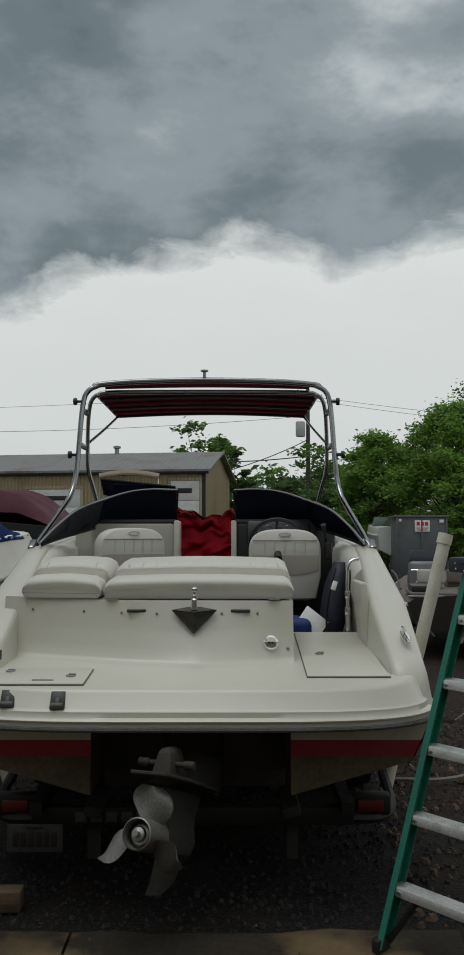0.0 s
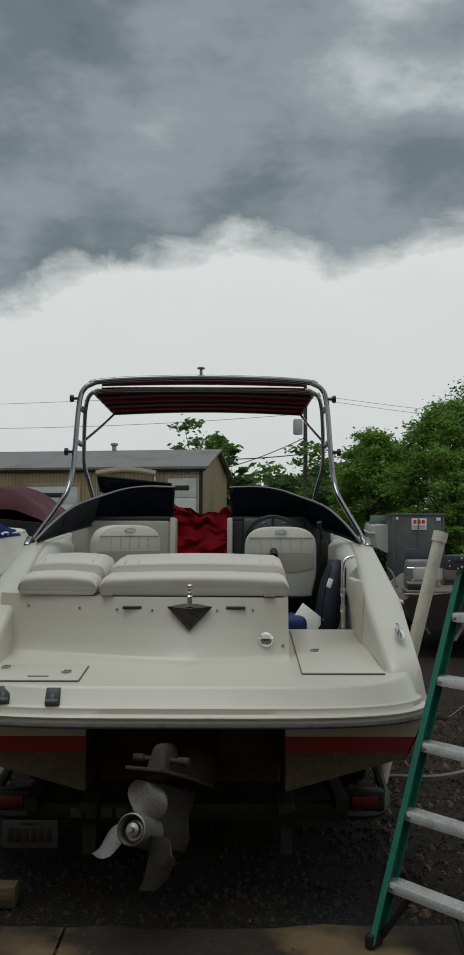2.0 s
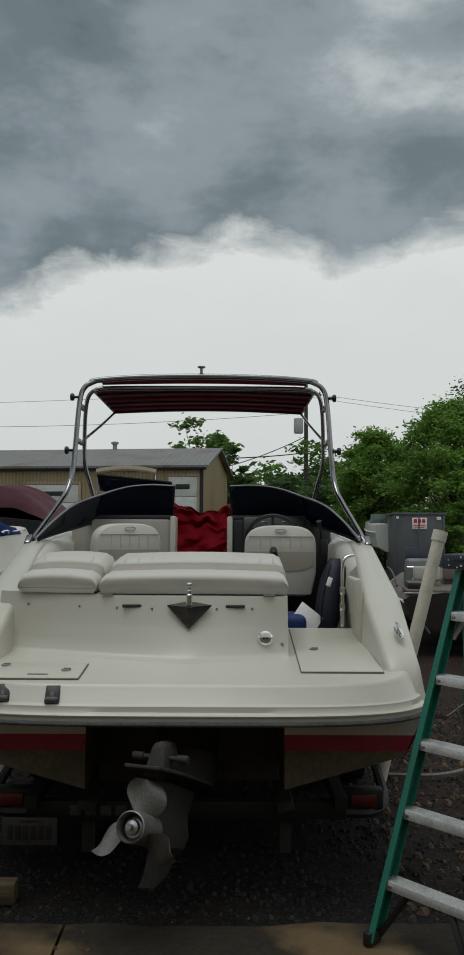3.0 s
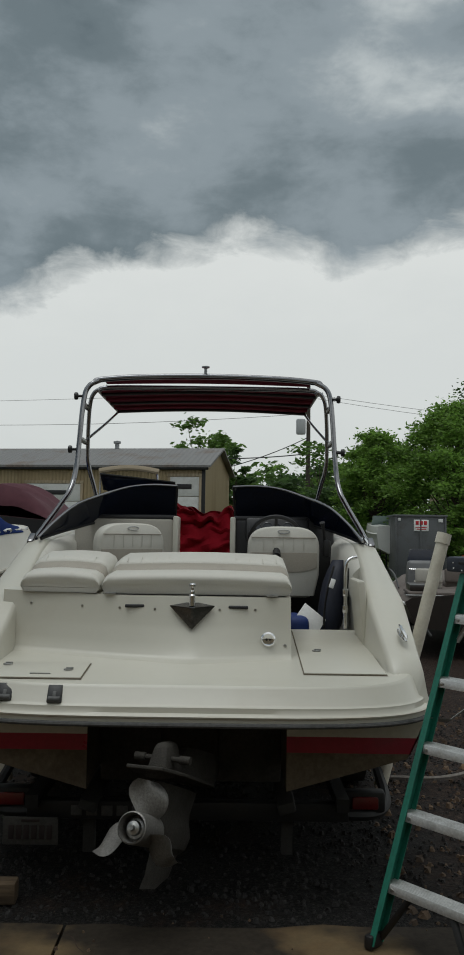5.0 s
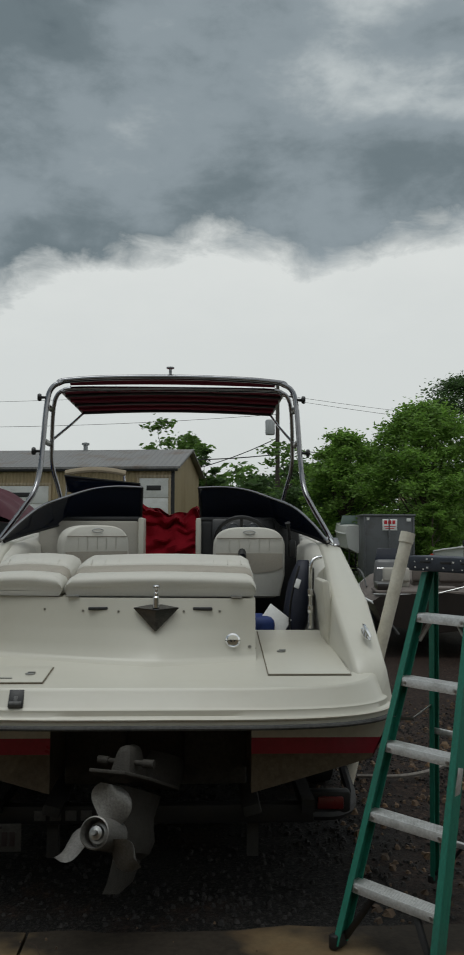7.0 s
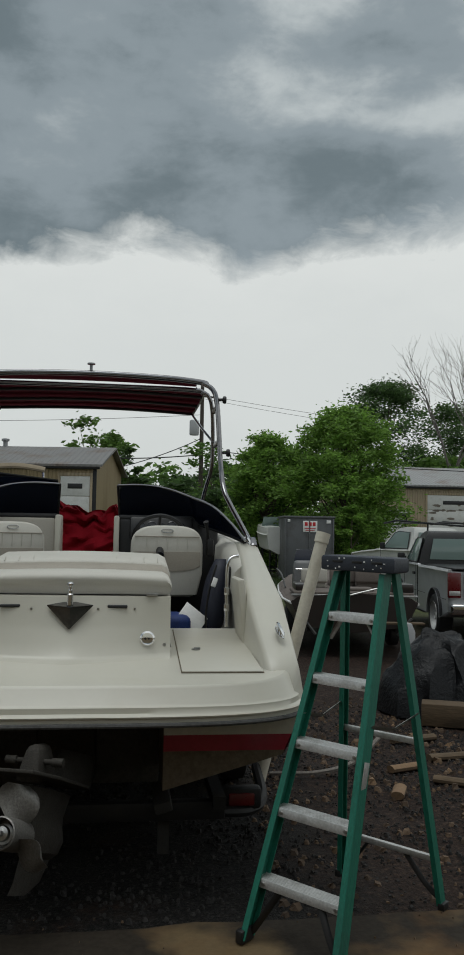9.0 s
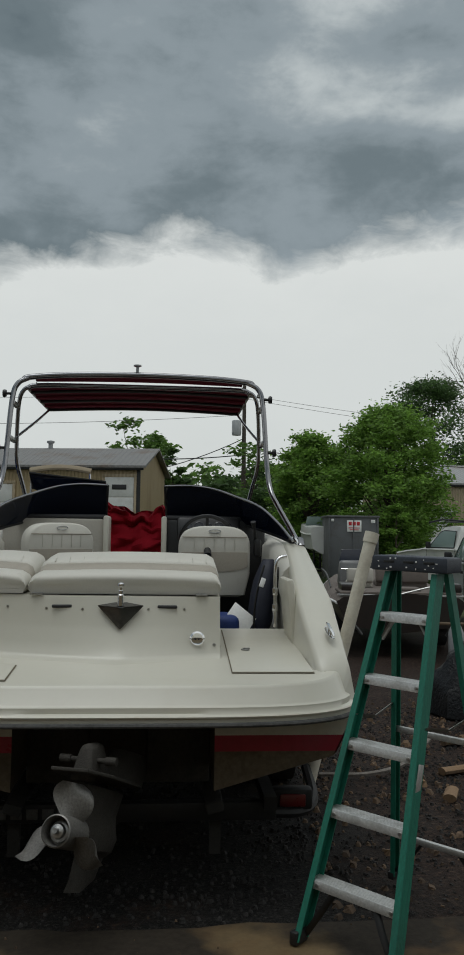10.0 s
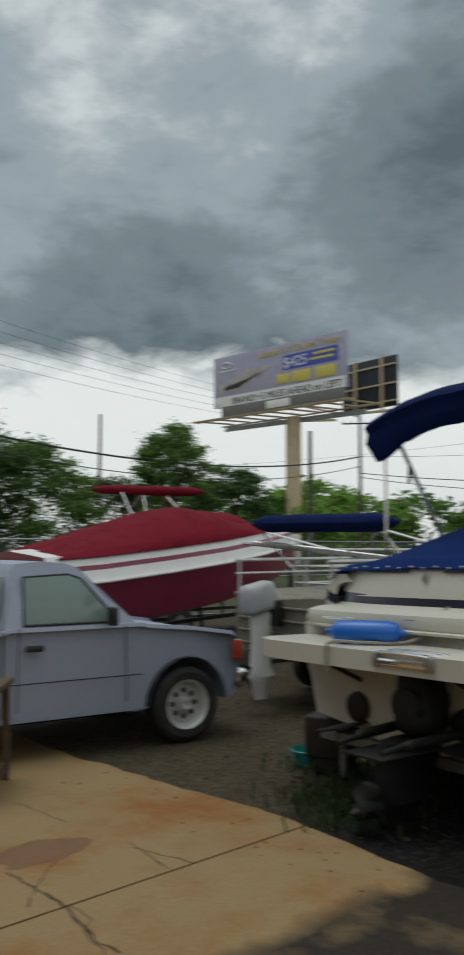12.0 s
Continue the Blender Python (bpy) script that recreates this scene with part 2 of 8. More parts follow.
def box(bm, c, s, bev=0.0, rot=None, seg=2, taper=None):
    """A block with centre c and size s, its edges rounded by bev; rot in degrees; taper: scale of the top in x and y."""
    r = bmesh.ops.create_cube(bm, size=1.0)
    vs = r["verts"]
    for v in vs:
        k = taper if taper and v.co.z > 0 else (1, 1)
        v.co = Vector((v.co.x * s[0] * k[0], v.co.y * s[1] * k[1], v.co.z * s[2]))
    if bev > 0:
        es = list({e for v in vs for e in v.link_edges})
        r = bmesh.ops.bevel(bm, geom=es, offset=min(bev, 0.49 * min(s)), segments=seg, affect="EDGES", profile=0.5)
        vs = list({v for f in r["faces"] for v in f.verts} | {v for v in vs if v.is_valid})
        vs = list({w for v in vs for e in v.link_edges for w in e.verts} | set(vs))
    m = pose(*c, *(rot or (0, 0, 0)))
    bmesh.ops.transform(bm, matrix=m, verts=vs)
    return bm


def smooth_path(pts, n=6, closed=False):
    """Points of a soft curve through pts."""
    p = [Vector(q) for q in pts]
    out, k = [], len(p)
    for i in range(k if closed else k - 1):
        a = p[(i - 1) % k] if closed or i > 0 else p[i] * 2 - p[i + 1]
        b, c = p[i], p[(i + 1) % k]
        d = p[(i + 2) % k] if closed or i + 2 < k else c * 2 - b
        for j in range(n):
            t = j / n
            out.append(0.5 * (2 * b + (c - a) * t + (2 * a - 5 * b + 4 * c - d) * t * t + (3 * b - a - 3 * c + d) * t ** 3))
    if not closed:
        out.append(p[-1])
    return out


def loft(bm, rings, closed=True, caps=True, loop=False):
    """Skin over rings of equal counts of points."""
    rows = [[bm.verts.new(q) for q in r] for r in rings]
    n = len(rows[0])
    pairs = list(zip(rows, rows[1:])) + ([(rows[-1], rows[0])] if loop else [])
    for a, b in pairs:
        for i in range(n if closed else n - 1):
            j = (i + 1) % n
            bm.faces.new((a[i], a[j], b[j], b[i]))
    if caps and closed and not loop:
        bm.faces.new(rows[0][::-1])
        bm.faces.new(rows[-1])
    return bm


def tube(bm, pts, r, seg=8, caps=True, flat=1.0):
    """A round bar along pts; r a radius or a list of them; flat squeezes it."""
    p = [Vector(q) for q in pts]
    rings, up = [], None
    for i, q in enumerate(p):
        d = (p[min(i + 1, len(p) - 1)] - p[max(i - 1, 0)]).normalized()
        if up is None:
            up = d.orthogonal().normalized()
        up = (up - d * up.dot(d)).normalized()
        side = d.cross(up)
        rad = r[i] if isinstance(r, (list, tuple)) else r
        rings.append([q + (up * math.cos(a) + side * math.sin(a) * flat) * rad for a in (2 * math.pi * k / seg for k in range(seg))])
    return loft(bm, rings, caps=caps)


def lathe(bm, prof, at=(0, 0, 0), axis="z", seg=20, m=None):
    """Turned shape: prof holds (radius, height) along the axis."""
    rings = []
    for r, h in prof:
        ring = []
        for k in range(seg):
            a = 2 * math.pi * k / seg
            q = {"z": (r * math.cos(a), r * math.sin(a), h), "y": (r * math.cos(a), h, r * math.sin(a)), "x": (h, r * math.cos(a), r * math.sin(a))}[axis]
            q = (m @ Vector(q)) if m is not None else Vector(q)
            ring.append(q + Vector(at))
        rings.append(ring)
    return loft(bm, rings, caps=prof[0][0] < 0.01 and prof[-1][0] < 0.01)


def slab(bm, poly, depth, bev=0.0):
    """A plate: outline poly (3D points in one plane) pushed by the vector depth, edges eased by bev."""
    d = Vector(depth)
    a = [bm.verts.new(q) for q in poly]
    b = [bm.verts.new(Vector(q) + d) for q in poly]
    n = len(poly)
    fs = [bm.faces.new(a[::-1]), bm.faces.new(b)]
    for i in range(n):
        fs.append(bm.faces.new((a[i], a[(i + 1) % n], b[(i + 1) % n], b[i])))
    if bev:
        es = list({e for f in fs[:2] for e in f.edges})
        bmesh.ops.bevel(bm, geom=es, offset=bev, segments=2, affect="EDGES", profile=0.5)
    return bm


def sheet(bm, fn, nu, nv, thick=None):
    """A surface fn(u, v) over 0..1; thick: a vector by which a second skin lies behind it."""
    g = [[bm.verts.new(fn(i / nu, j / nv)) for j in range(nv + 1)] for i in range(nu + 1)]
    for i in range(nu):
        for j in range(nv):
            bm.faces.new((g[i][j], g[i + 1][j], g[i + 1][j + 1], g[i][j + 1]))
    if thick:
        d = Vector(thick)
        h = [[bm.verts.new(v.co + d) for v in row] for row in g]
        for i in range(nu):
            for j in range(nv):
                bm.faces.new((h[i][j + 1], h[i + 1][j + 1], h[i + 1][j], h[i][j]))
        ring = [(i, 0) for i in range(nu)] + [(nu, j) for j in range(nv)] + [(i, nv) for i in range(nu, 0, -1)] + [(0, j) for j in range(nv, 0, -1)]
        for (i, j), (k, l) in zip(ring, ring[1:] + ring[:1]):
            bm.faces.new((g[k][l], g[i][j], h[i][j], h[k][l]))
    return bm


def bump_noise(p, scale, seed=0.0):
    return noise.noise(Vector(p) * scale + Vector((seed, seed * 1.7, seed * 0.3)))


def lerp(a, b, t):
    return a + (b - a) * t


def table(x, xs, ys):
    """Straight-line reading of a table."""
    return float(np.interp(x, xs, ys))

# ---- ground ----


def ground_material():
    m = bpy.data.materials.new("wet_gravel_and_clay")
    m.use_nodes = True
    t = m.node_tree
    b = t.nodes["Principled BSDF"]
    co = t.nodes.new("ShaderNodeTexCoord").outputs["Object"]

    def tex(sc, det=5, kind="ShaderNodeTexNoise"):
        n = t.nodes.new(kind)
        n.inputs["Scale"].default_value = sc
        if kind == "ShaderNodeTexNoise":
            n.inputs["Detail"].default_value = det
            n.inputs["Roughness"].default_value = 0.65
        t.links.new(co, n.inputs["Vector"])
        return n.outputs[0]

    def ramp(v, stops):
        n = t.nodes.new("ShaderNodeValToRGB")
        while len(n.color_ramp.elements) < len(stops):
            n.color_ramp.elements.new(0.5)
        for e, (p, c) in zip(n.color_ramp.elements, stops):
            e.position, e.color = p, (*c, 1)
        t.links.new(v, n.inputs[0])
        return n.outputs[0]

    def mix(f, a, c, kind="MIX"):
        n = t.nodes.new("ShaderNodeMix")
        n.data_type, n.blend_type = "RGBA", kind
        for s, v in ((n.inputs[0], f), (n.inputs[6], a), (n.inputs[7], c)):
            if isinstance(v, (int, float)):
                s.default_value = v
            else:
                t.links.new(v, s)
        return n.outputs[2]
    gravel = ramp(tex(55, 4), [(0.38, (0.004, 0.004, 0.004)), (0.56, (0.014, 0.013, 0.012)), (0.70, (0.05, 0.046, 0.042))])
    clay = ramp(tex(30, 4), [(0.36, (0.010, 0.007, 0.006)), (0.55, (0.032, 0.020, 0.015)), (0.72, (0.085, 0.055, 0.040))])
    sand = ramp(tex(22, 5), [(0.35, (0.036, 0.029, 0.018)), (0.55, (0.076, 0.062, 0.038)), (0.75, (0.125, 0.104, 0.068))])
    grass = ramp(tex(9, 6), [(0.35, (0.045, 0.05, 0.02)), (0.6, (0.07, 0.085, 0.03)), (0.8, (0.13, 0.11, 0.065))])
    sep = t.nodes.new("ShaderNodeSeparateXYZ")
    t.links.new(co, sep.inputs[0])

    def rng(v, lo, hi):
        n = t.nodes.new("ShaderNodeMapRange")
        n.inputs[1].default_value, n.inputs[2].default_value = lo, hi
        n.interpolation_type = "SMOOTHSTEP"
        t.links.new(v, n.inputs[0])
        return n.outputs[0]

    def add(a, c, k):
        n = t.nodes.new("ShaderNodeMath")
        n.operation = "MULTIPLY_ADD"
        t.links.new(a, n.inputs[0])
        n.inputs[1].default_value = k
        t.links.new(c, n.inputs[2])
        return n.outputs[0]
    big = tex(0.9, 6)
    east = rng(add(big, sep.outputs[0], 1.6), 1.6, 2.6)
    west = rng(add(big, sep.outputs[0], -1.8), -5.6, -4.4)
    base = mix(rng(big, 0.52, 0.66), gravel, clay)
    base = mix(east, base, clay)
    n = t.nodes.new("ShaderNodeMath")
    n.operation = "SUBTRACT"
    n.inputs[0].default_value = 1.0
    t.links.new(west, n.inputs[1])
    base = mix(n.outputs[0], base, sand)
    base = mix(rng(add(big, sep.outputs[1], 6.0), 17, 24), base, grass)
    t.links.new(base, b.inputs["Base Color"])
    wet = t.nodes.new("ShaderNodeMapRange")
    wet.inputs[3].default_value, wet.inputs[4].default_value = 0.55, 0.95
    t.links.new(big, wet.inputs[0])
    t.links.new(wet.outputs[0], b.inputs["Roughness"])
    b.inputs["Specular IOR Level"].default_value = 0.15
    bp = t.nodes.new("ShaderNodeBump")
    bp.inputs["Strength"].default_value, bp.inputs["Distance"].default_value = 0.8, 0.02
    t.links.new(tex(60, 5), bp.inputs["Height"])
    t.links.new(bp.outputs[0], b.inputs["Normal"])
    return m


bm = B()
gx = [-2500, -400, -120, -60, -30] + [-16 + 0.4 * i for i in range(71)] + [16, 30, 60, 120, 400, 2500]
gy = [-2500, -300, -60, -20, -4] + [1.0 + 0.4 * i for i in range(40)] + [20, 30, 45, 70, 120, 400, 2500]
g = [[bm.verts.new((x, y, 0.02 * bump_noise((x, y, 0), 0.9) + 0.012 * bump_noise((x, y, 0), 3.1) - 0.025 if abs(x) < 30 and y < 40 else -0.02)) for y in gy] for x in gx]
for i in range(len(gx) - 1):
    for j in range(len(gy) - 1):
        bm.faces.new((g[i][j], g[i + 1][j], g[i + 1][j + 1], g[i][j + 1]))
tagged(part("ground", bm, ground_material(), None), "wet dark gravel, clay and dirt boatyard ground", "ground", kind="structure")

SLAB = mat("rust_stained_concrete", (0.27, 0.185, 0.09), 0.75, var=0.10, scale=0.9, fine=45, bump=0.04, second=(0.235, 0.098, 0.026), amount=0.6)


def mud_and_shade(m):
    """Wet mud tracked over the slab in front of the boats, with shade painted in and ragged clean patches."""
    t = m.node_tree
    b = t.nodes["Principled BSDF"]
    clean = b.inputs["Base Color"].links[0].from_socket
    co = t.nodes.new("ShaderNodeTexCoord").outputs["Object"]
    sep = t.nodes.new("ShaderNodeSeparateXYZ")
    t.links.new(co, sep.inputs[0])
    no = t.nodes.new("ShaderNodeTexNoise")
    no.inputs["Scale"].default_value, no.inputs["Detail"].default_value = 1.5, 7.0
    t.links.new(co, no.inputs["Vector"])
    ad = t.nodes.new("ShaderNodeMath")
    ad.operation = "MULTIPLY_ADD"
    t.links.new(no.outputs[0], ad.inputs[0])
    ad.inputs[1].default_value = 0.9
    t.links.new(sep.outputs[0], ad.inputs[2])
    west = t.nodes.new("ShaderNodeMapRange")
    west.inputs[1].default_value, west.inputs[2].default_value = -2.58, -2.40
    t.links.new(ad.outputs[0], west.inputs[0])
    patch = t.nodes.new("ShaderNodeMapRange")
    patch.inputs[1].default_value, patch.inputs[2].default_value, patch.inputs[3].default_value, patch.inputs[4].default_value = 0.50, 0.62, 1.0, 0.55
    t.links.new(no.outputs[0], patch.inputs[0])
    mul = t.nodes.new("ShaderNodeMath")
    mul.operation = "MULTIPLY"
    t.links.new(west.outputs[0], mul.inputs[0])
    t.links.new(patch.outputs[0], mul.inputs[1])
    fine = t.nodes.new("ShaderNodeTexNoise")
    fine.inputs["Scale"].default_value, fine.inputs["Detail"].default_value = 35.0, 5.0
    t.links.new(co, fine.inputs["Vector"])
    # this dark tone carries the shade near the boats as well as mud
    mud = t.nodes.new("ShaderNodeMix")
    mud.data_type = "RGBA"
    t.links.new(fine.outputs[0], mud.inputs[0])
    mud.inputs[6].default_value, mud.inputs[7].default_value = (0.010, 0.008, 0.006, 1), (0.045, 0.036, 0.026, 1)
    mx = t.nodes.new("ShaderNodeMix")
    mx.data_type = "RGBA"
    t.links.new(mul.outputs[0], mx.inputs[0])
    t.links.new(clean, mx.inputs[6])
    t.links.new(mud.outputs[2], mx.inputs[7])
    t.links.new(mx.outputs[2], b.inputs["Base Color"])


mud_and_shade(SLAB)
SLAB.node_tree.nodes["Principled BSDF"].inputs["Specular IOR Level"].default_value = 0.2
pad = thing("pavement", (0, 0, 0), "cracked rust-stained concrete slab at the edge of the gravel", "pavement", kind="structure")


def slab_panel(xa, xb, ya, yb, ragged):
    """One cast panel; its outer edge, where dirt laps over it, is uneven."""
    bm = B()
    n = max(6, int((xb - xa) / 0.12))
    top = []
    for i in range(n + 1):
        x = lerp(xa, xb, i / n)
        y = yb + (0.16 * bump_noise((x, 3, 0), 0.8) + 0.06 * bump_noise((x, 9, 0), 3.7) if ragged else 0.012 * bump_noise((x, yb, 0), 6))
        top.append((x, y, 0.012))
    slab(bm, [(xa, ya, 0.012), (xb, ya, 0.012)] + top[::-1], (0, 0, -0.12))
    part("panel", bm, SLAB, pad)


for xa, xb in ((-9.0, -3.945), (-3.925, -0.76), (-0.745, 2.4), (2.415, 5.5)):
    slab_panel(xa, xb, -2.5, 3.98, True)

# ---- the cream sport boat ----
# boat axes: X to starboard from the keel line, Y forward from the swim platform's edge, Z from the ground
boat = thing("bowrider_boat", (-0.22, 4.2, 0), "cream bowrider with red stripe, steel tower and swim platform", "boat")

# lines of the boat along Y
YS = [0.15, 0.3, 0.95, 1.9, 3.0, 4.6, 5.8, 6.6]
SHEER_X = [1.24, 1.27, 1.285, 1.28, 1.26, 1.10, 0.66, 0.06]
SHEER_Z = [1.08, 1.108, 1.46, 1.77, 1.84, 1.88, 1.86, 1.82]
RAIL_X = [1.27, 1.31, 1.325, 1.325, 1.30, 1.14, 0.70, 0.06]
RAIL_Z = [0.93, 0.94, 0.99, 1.06, 1.15, 1.32, 1.45, 1.55]
CHINE_X = [1.16, 1.18, 1.19, 1.19, 1.16, 0.92, 0.48, 0.03]
CHINE_Z = [0.66, 0.66, 0.66, 0.66, 0.68, 0.80, 1.00, 1.25]
KEEL_Z = [0.33, 0.33, 0.33, 0.33, 0.34, 0.42, 0.68, 1.20]


def hull_row(y):
    """Starboard points of the hull from the keel up to the rub rail."""
    kz, cx, cz = table(y, YS, KEEL_Z), table(y, YS, CHINE_X), table(y, YS, CHINE_Z)
    rx, rz = table(y, YS, RAIL_X), table(y, YS, RAIL_Z)
    pts = [(0, kz)]
    for f in (0.25, 0.453, 0.70, 0.72, 1.0):
        pts.append((cx * f, lerp(kz, cz, f) + (0.03 if f == 0.72 else 0)))
    for f in (0.08, 0.38, 0.40, 0.72, 0.74, 1.0):
        pts.append((lerp(cx, rx, f ** 0.8), lerp(cz, rz, f)))
    return pts


stations = [0.30, 0.6, 0.85, 0.95, 1.4, 1.9, 2.5, 3.0, 3.8, 4.6, 5.2, 5.8, 6.2, 6.6]
bm = B()
rows = []
for y in stations:
    half = hull_row(y)
    ring = [(x, y, z) for x, z in half] + [(-x, y, z) for x, z in half[:0:-1]]
    rows.append([bm.verts.new(q) for q in ring])
n = len(rows[0])
hull_len = len(hull_row(1))
for a, b in zip(rows, rows[1:]):
    for i in range(n):
        if i == hull_len - 1:
            continue
        k = i if i < hull_len - 1 else n - 1 - i
        if k < 2 and a[0].co.y < 0.84:
            continue
        f = bm.faces.new((a[i], a[(i + 1) % n], b[(i + 1) % n], b[i]))
        f.material_index = 0 if k < 6 else (1 if k in (6, 7) else 2)
# stern faces each side of the drive recess, and the recess itself
for s in (1, -1):
    r = [(x * s, 0.30, z) for x, z in hull_row(0.3)]
    inner = 0.535
    zin = lerp(KEEL_Z[0], CHINE_Z[0], 0.453)
    for k, (za, zb, mi) in enumerate(((None, 0.685, 0), (0.685, 0.77, 1), (0.77, 0.845, 2), (0.845, 0.94, 2))):
        xa = table(za or 0.66, [0.66, 0.94], [1.18, 1.31])
        xb = table(zb, [0.66, 0.94], [1.18, 1.31])
        low = [(inner * s, 0.30, zin), (1.18 * s, 0.30, 0.66)] if za is None else [(inner * s, 0.30, za), (xa * s, 0.30, za)]
        f = bm.faces.new([bm.verts.new(q) for q in low + [(xb * s, 0.30, zb), (inner * s, 0.30, zb)]])
        f.material_index = mi
    f = bm.faces.new([bm.verts.new(q) for q in ((inner * s, 0.30, zin), (inner * s, 0.30, 0.94), (inner * s, 0.85, 0.94), (inner * s, 0.85, zin))])
    f.material_index = 0
hull = part("hull", bm, [SCUM, RED_HULL, GEL_DIRTY], boat, "cream hull with red stripe and scummed bottom", angle=25)
# transom coloured dark: the shade under the platform is put into it
bm = B()
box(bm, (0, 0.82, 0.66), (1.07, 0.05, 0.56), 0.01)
part("transom", bm, mat("shaded_transom", (0.075, 0.068, 0.06), 0.6, var=0.3, scale=5, fine=50, bump=0.04), boat)

# swim platform: rim, lip and floor
def deck_z(y):
    return 1.078 + 0.085 * max(y, 0)


def rim(f):
    """Outline of the platform from port to starboard, f from -1 to 1."""
    a = abs(f)
    x = 1.31 * math.sin(min(a, 1) * math.pi / 2) ** 0.86
    y = -0.06 + 0.52 * (1 - max(0.0, 1 - (x / 1.315) ** 4.2) ** 0.42)
    return math.copysign(x, f), y


N = 48
bm = B()
prof = [(0.02, 0.895), (0.0, 0.90), (0.0, 0.945), (0.022, 0.958), (0.026, 0.985), (0.05, 0.998), (0.085, 1.066), (0.105, 1.078)]
rings = []
for i in range(N + 1):
    x, y = rim(-1 + 2 * i / N)
    inward = Vector((-x * 0.5, 1.0 - 0.6 * abs(x), 0)).normalized()
    ring = [Vector((x, y, z)) + inward * d for d, z in prof]
    ring[-1].z, ring[-2].z = deck_z(ring[-1].y), deck_z(ring[-2].y) - 0.012
    rings.append(ring)
loft(bm, rings, closed=False)
part("platform_rim", bm, GEL, boat, angle=50)
bm = B()
tube(bm, [Vector((*rim(-1 + 2 * i / N), 0.905)) + Vector((0, -0.006, 0)) for i in range(N + 1)], 0.013, 8)
part("rub_rail", bm, GRIMY_RIM, boat, "dull dark rub rail")
bm = B()
tube(bm, [Vector((*rim(-1 + 2 * i / N), 0.945)) + Vector((0, -0.004, 0)) for i in range(N + 1)], 0.007, 6)
part("rim_bead", bm, GEL_DIRTY, boat)


bm = B()
edge_pts = []
for i in range(N + 1):
    x, y = rim(-1 + 2 * i / N)
    inward = Vector((-x * 0.5, 1.0 - 0.6 * abs(x), 0)).normalized()
    q = Vector((x, y, 0)) + inward * 0.105
    edge_pts.append((q.x, q.y))
for (xa, ya), (xb, yb) in zip(edge_pts, edge_pts[1:]):
    f = [(xa, ya), (xb, yb), (xb, 0.9), (xa, 0.9)]
    if xb - xa < 1e-4:
        continue
    bm.faces.new([bm.verts.new((x, y, deck_z(y))) for x, y in f])
bmesh.ops.remove_doubles(bm, verts=bm.verts, dist=0.0005)
# the walkway goes on forward, to starboard of the sun pad
bm.faces.new([bm.verts.new(q) for q in ((0.60, 0.9, deck_z(0.9)), (1.2, 0.9, deck_z(0.9)), (1.2, 1.47, deck_z(1.47)), (0.60, 1.47, deck_z(1.47)))])
bm.faces.new([bm.verts.new(q) for q in ((0.60, 1.47, deck_z(1.47)), (1.2, 1.47, deck_z(1.47)), (1.2, 1.47, 1.0), (0.60, 1.47, 1.0))])
part("platform_deck", bm, GEL, boat)

# hatches in the deck
GROOVE = mat("dark_seam", (0.16, 0.13, 0.09), 0.8, var=0.2, scale=20, fine=90, bump=0.0)


def hatch(x0, x1, y0, y1, skew0=0.0, skew1=0.0):
    bm = B()
    c = [(x0, y0), (x1, y0), (x1 + skew1, y1), (x0 + skew0, y1)]
    slab(bm, [(x, y, deck_z(y) + 0.002) for x, y in c], (0, 0, 0.003))
    h = part("hatch", bm, GROOVE, boat)
    bm = B()
    cx, cy = (x0 + x1 + skew1 / 2) / 2, (y0 + y1) / 2
    e = [(x + (0.0045 if x < cx else -0.0045), y + (0.0045 if y < cy else -0.0045)) for x, y in c]
    slab(bm, [(x, y, deck_z(y) + 0.0055) for x, y in e], (0, 0, 0.006), 0.002)
    part("lid", bm, GEL, h)
    return h


def latch(x, y, parent, s=1.0):
    bm = B()
    lathe(bm, [(0.001, 0), (0.026 * s, 0), (0.026 * s, 0.006), (0.02 * s, 0.008), (0.001, 0.008)], (x, y, deck_z(y) + 0.011), seg=16)
    box(bm, (x + 0.008, y, deck_z(y) + 0.022), (0.04 * s, 0.012, 0.006), 0.002)
    part("latch", bm, STEEL, parent)


h = hatch(0.62, 1.07, 0.27, 1.40, 0.015, 0.0)
latch(0.74, 0.78, h)
h = hatch(-1.00, -0.545, 0.115, 0.44, -0.02, 0.0)
latch(-0.64, 0.27, h)
latch(-0.99, 0.37, h)
bm = B()
box(bm, (-0.77, 0.18, deck_z(0.18) + 0.014), (0.11, 0.012, 0.006), 0.002)
part("hinge", bm, STEEL, h)

# boarding-ladder sockets let into the rim
for x in (-0.915, -0.655):
    bm = B()
    box(bm, (x, 0.052 if x < -0.8 else 0.013, 1.034), (0.074, 0.022, 0.094), 0.006, (-35, 0, 0))
    s = part("ladder_socket", bm, BLACK, boat, "black recess with a steel pin")
    bm = B()
    lathe(bm, [(0.001, -0.03), (0.016, -0.03), (0.016, 0.03), (0.001, 0.03)], (x, 0.028 if x < -0.8 else -0.011, 1.012), "x", 12)
    box(bm, (x, 0.040 if x < -0.8 else 0.001, 1.03), (0.020, 0.016, 0.04), 0.004, (-35, 0, 0))
    part("pin", bm, GRIMY_RIM, s)

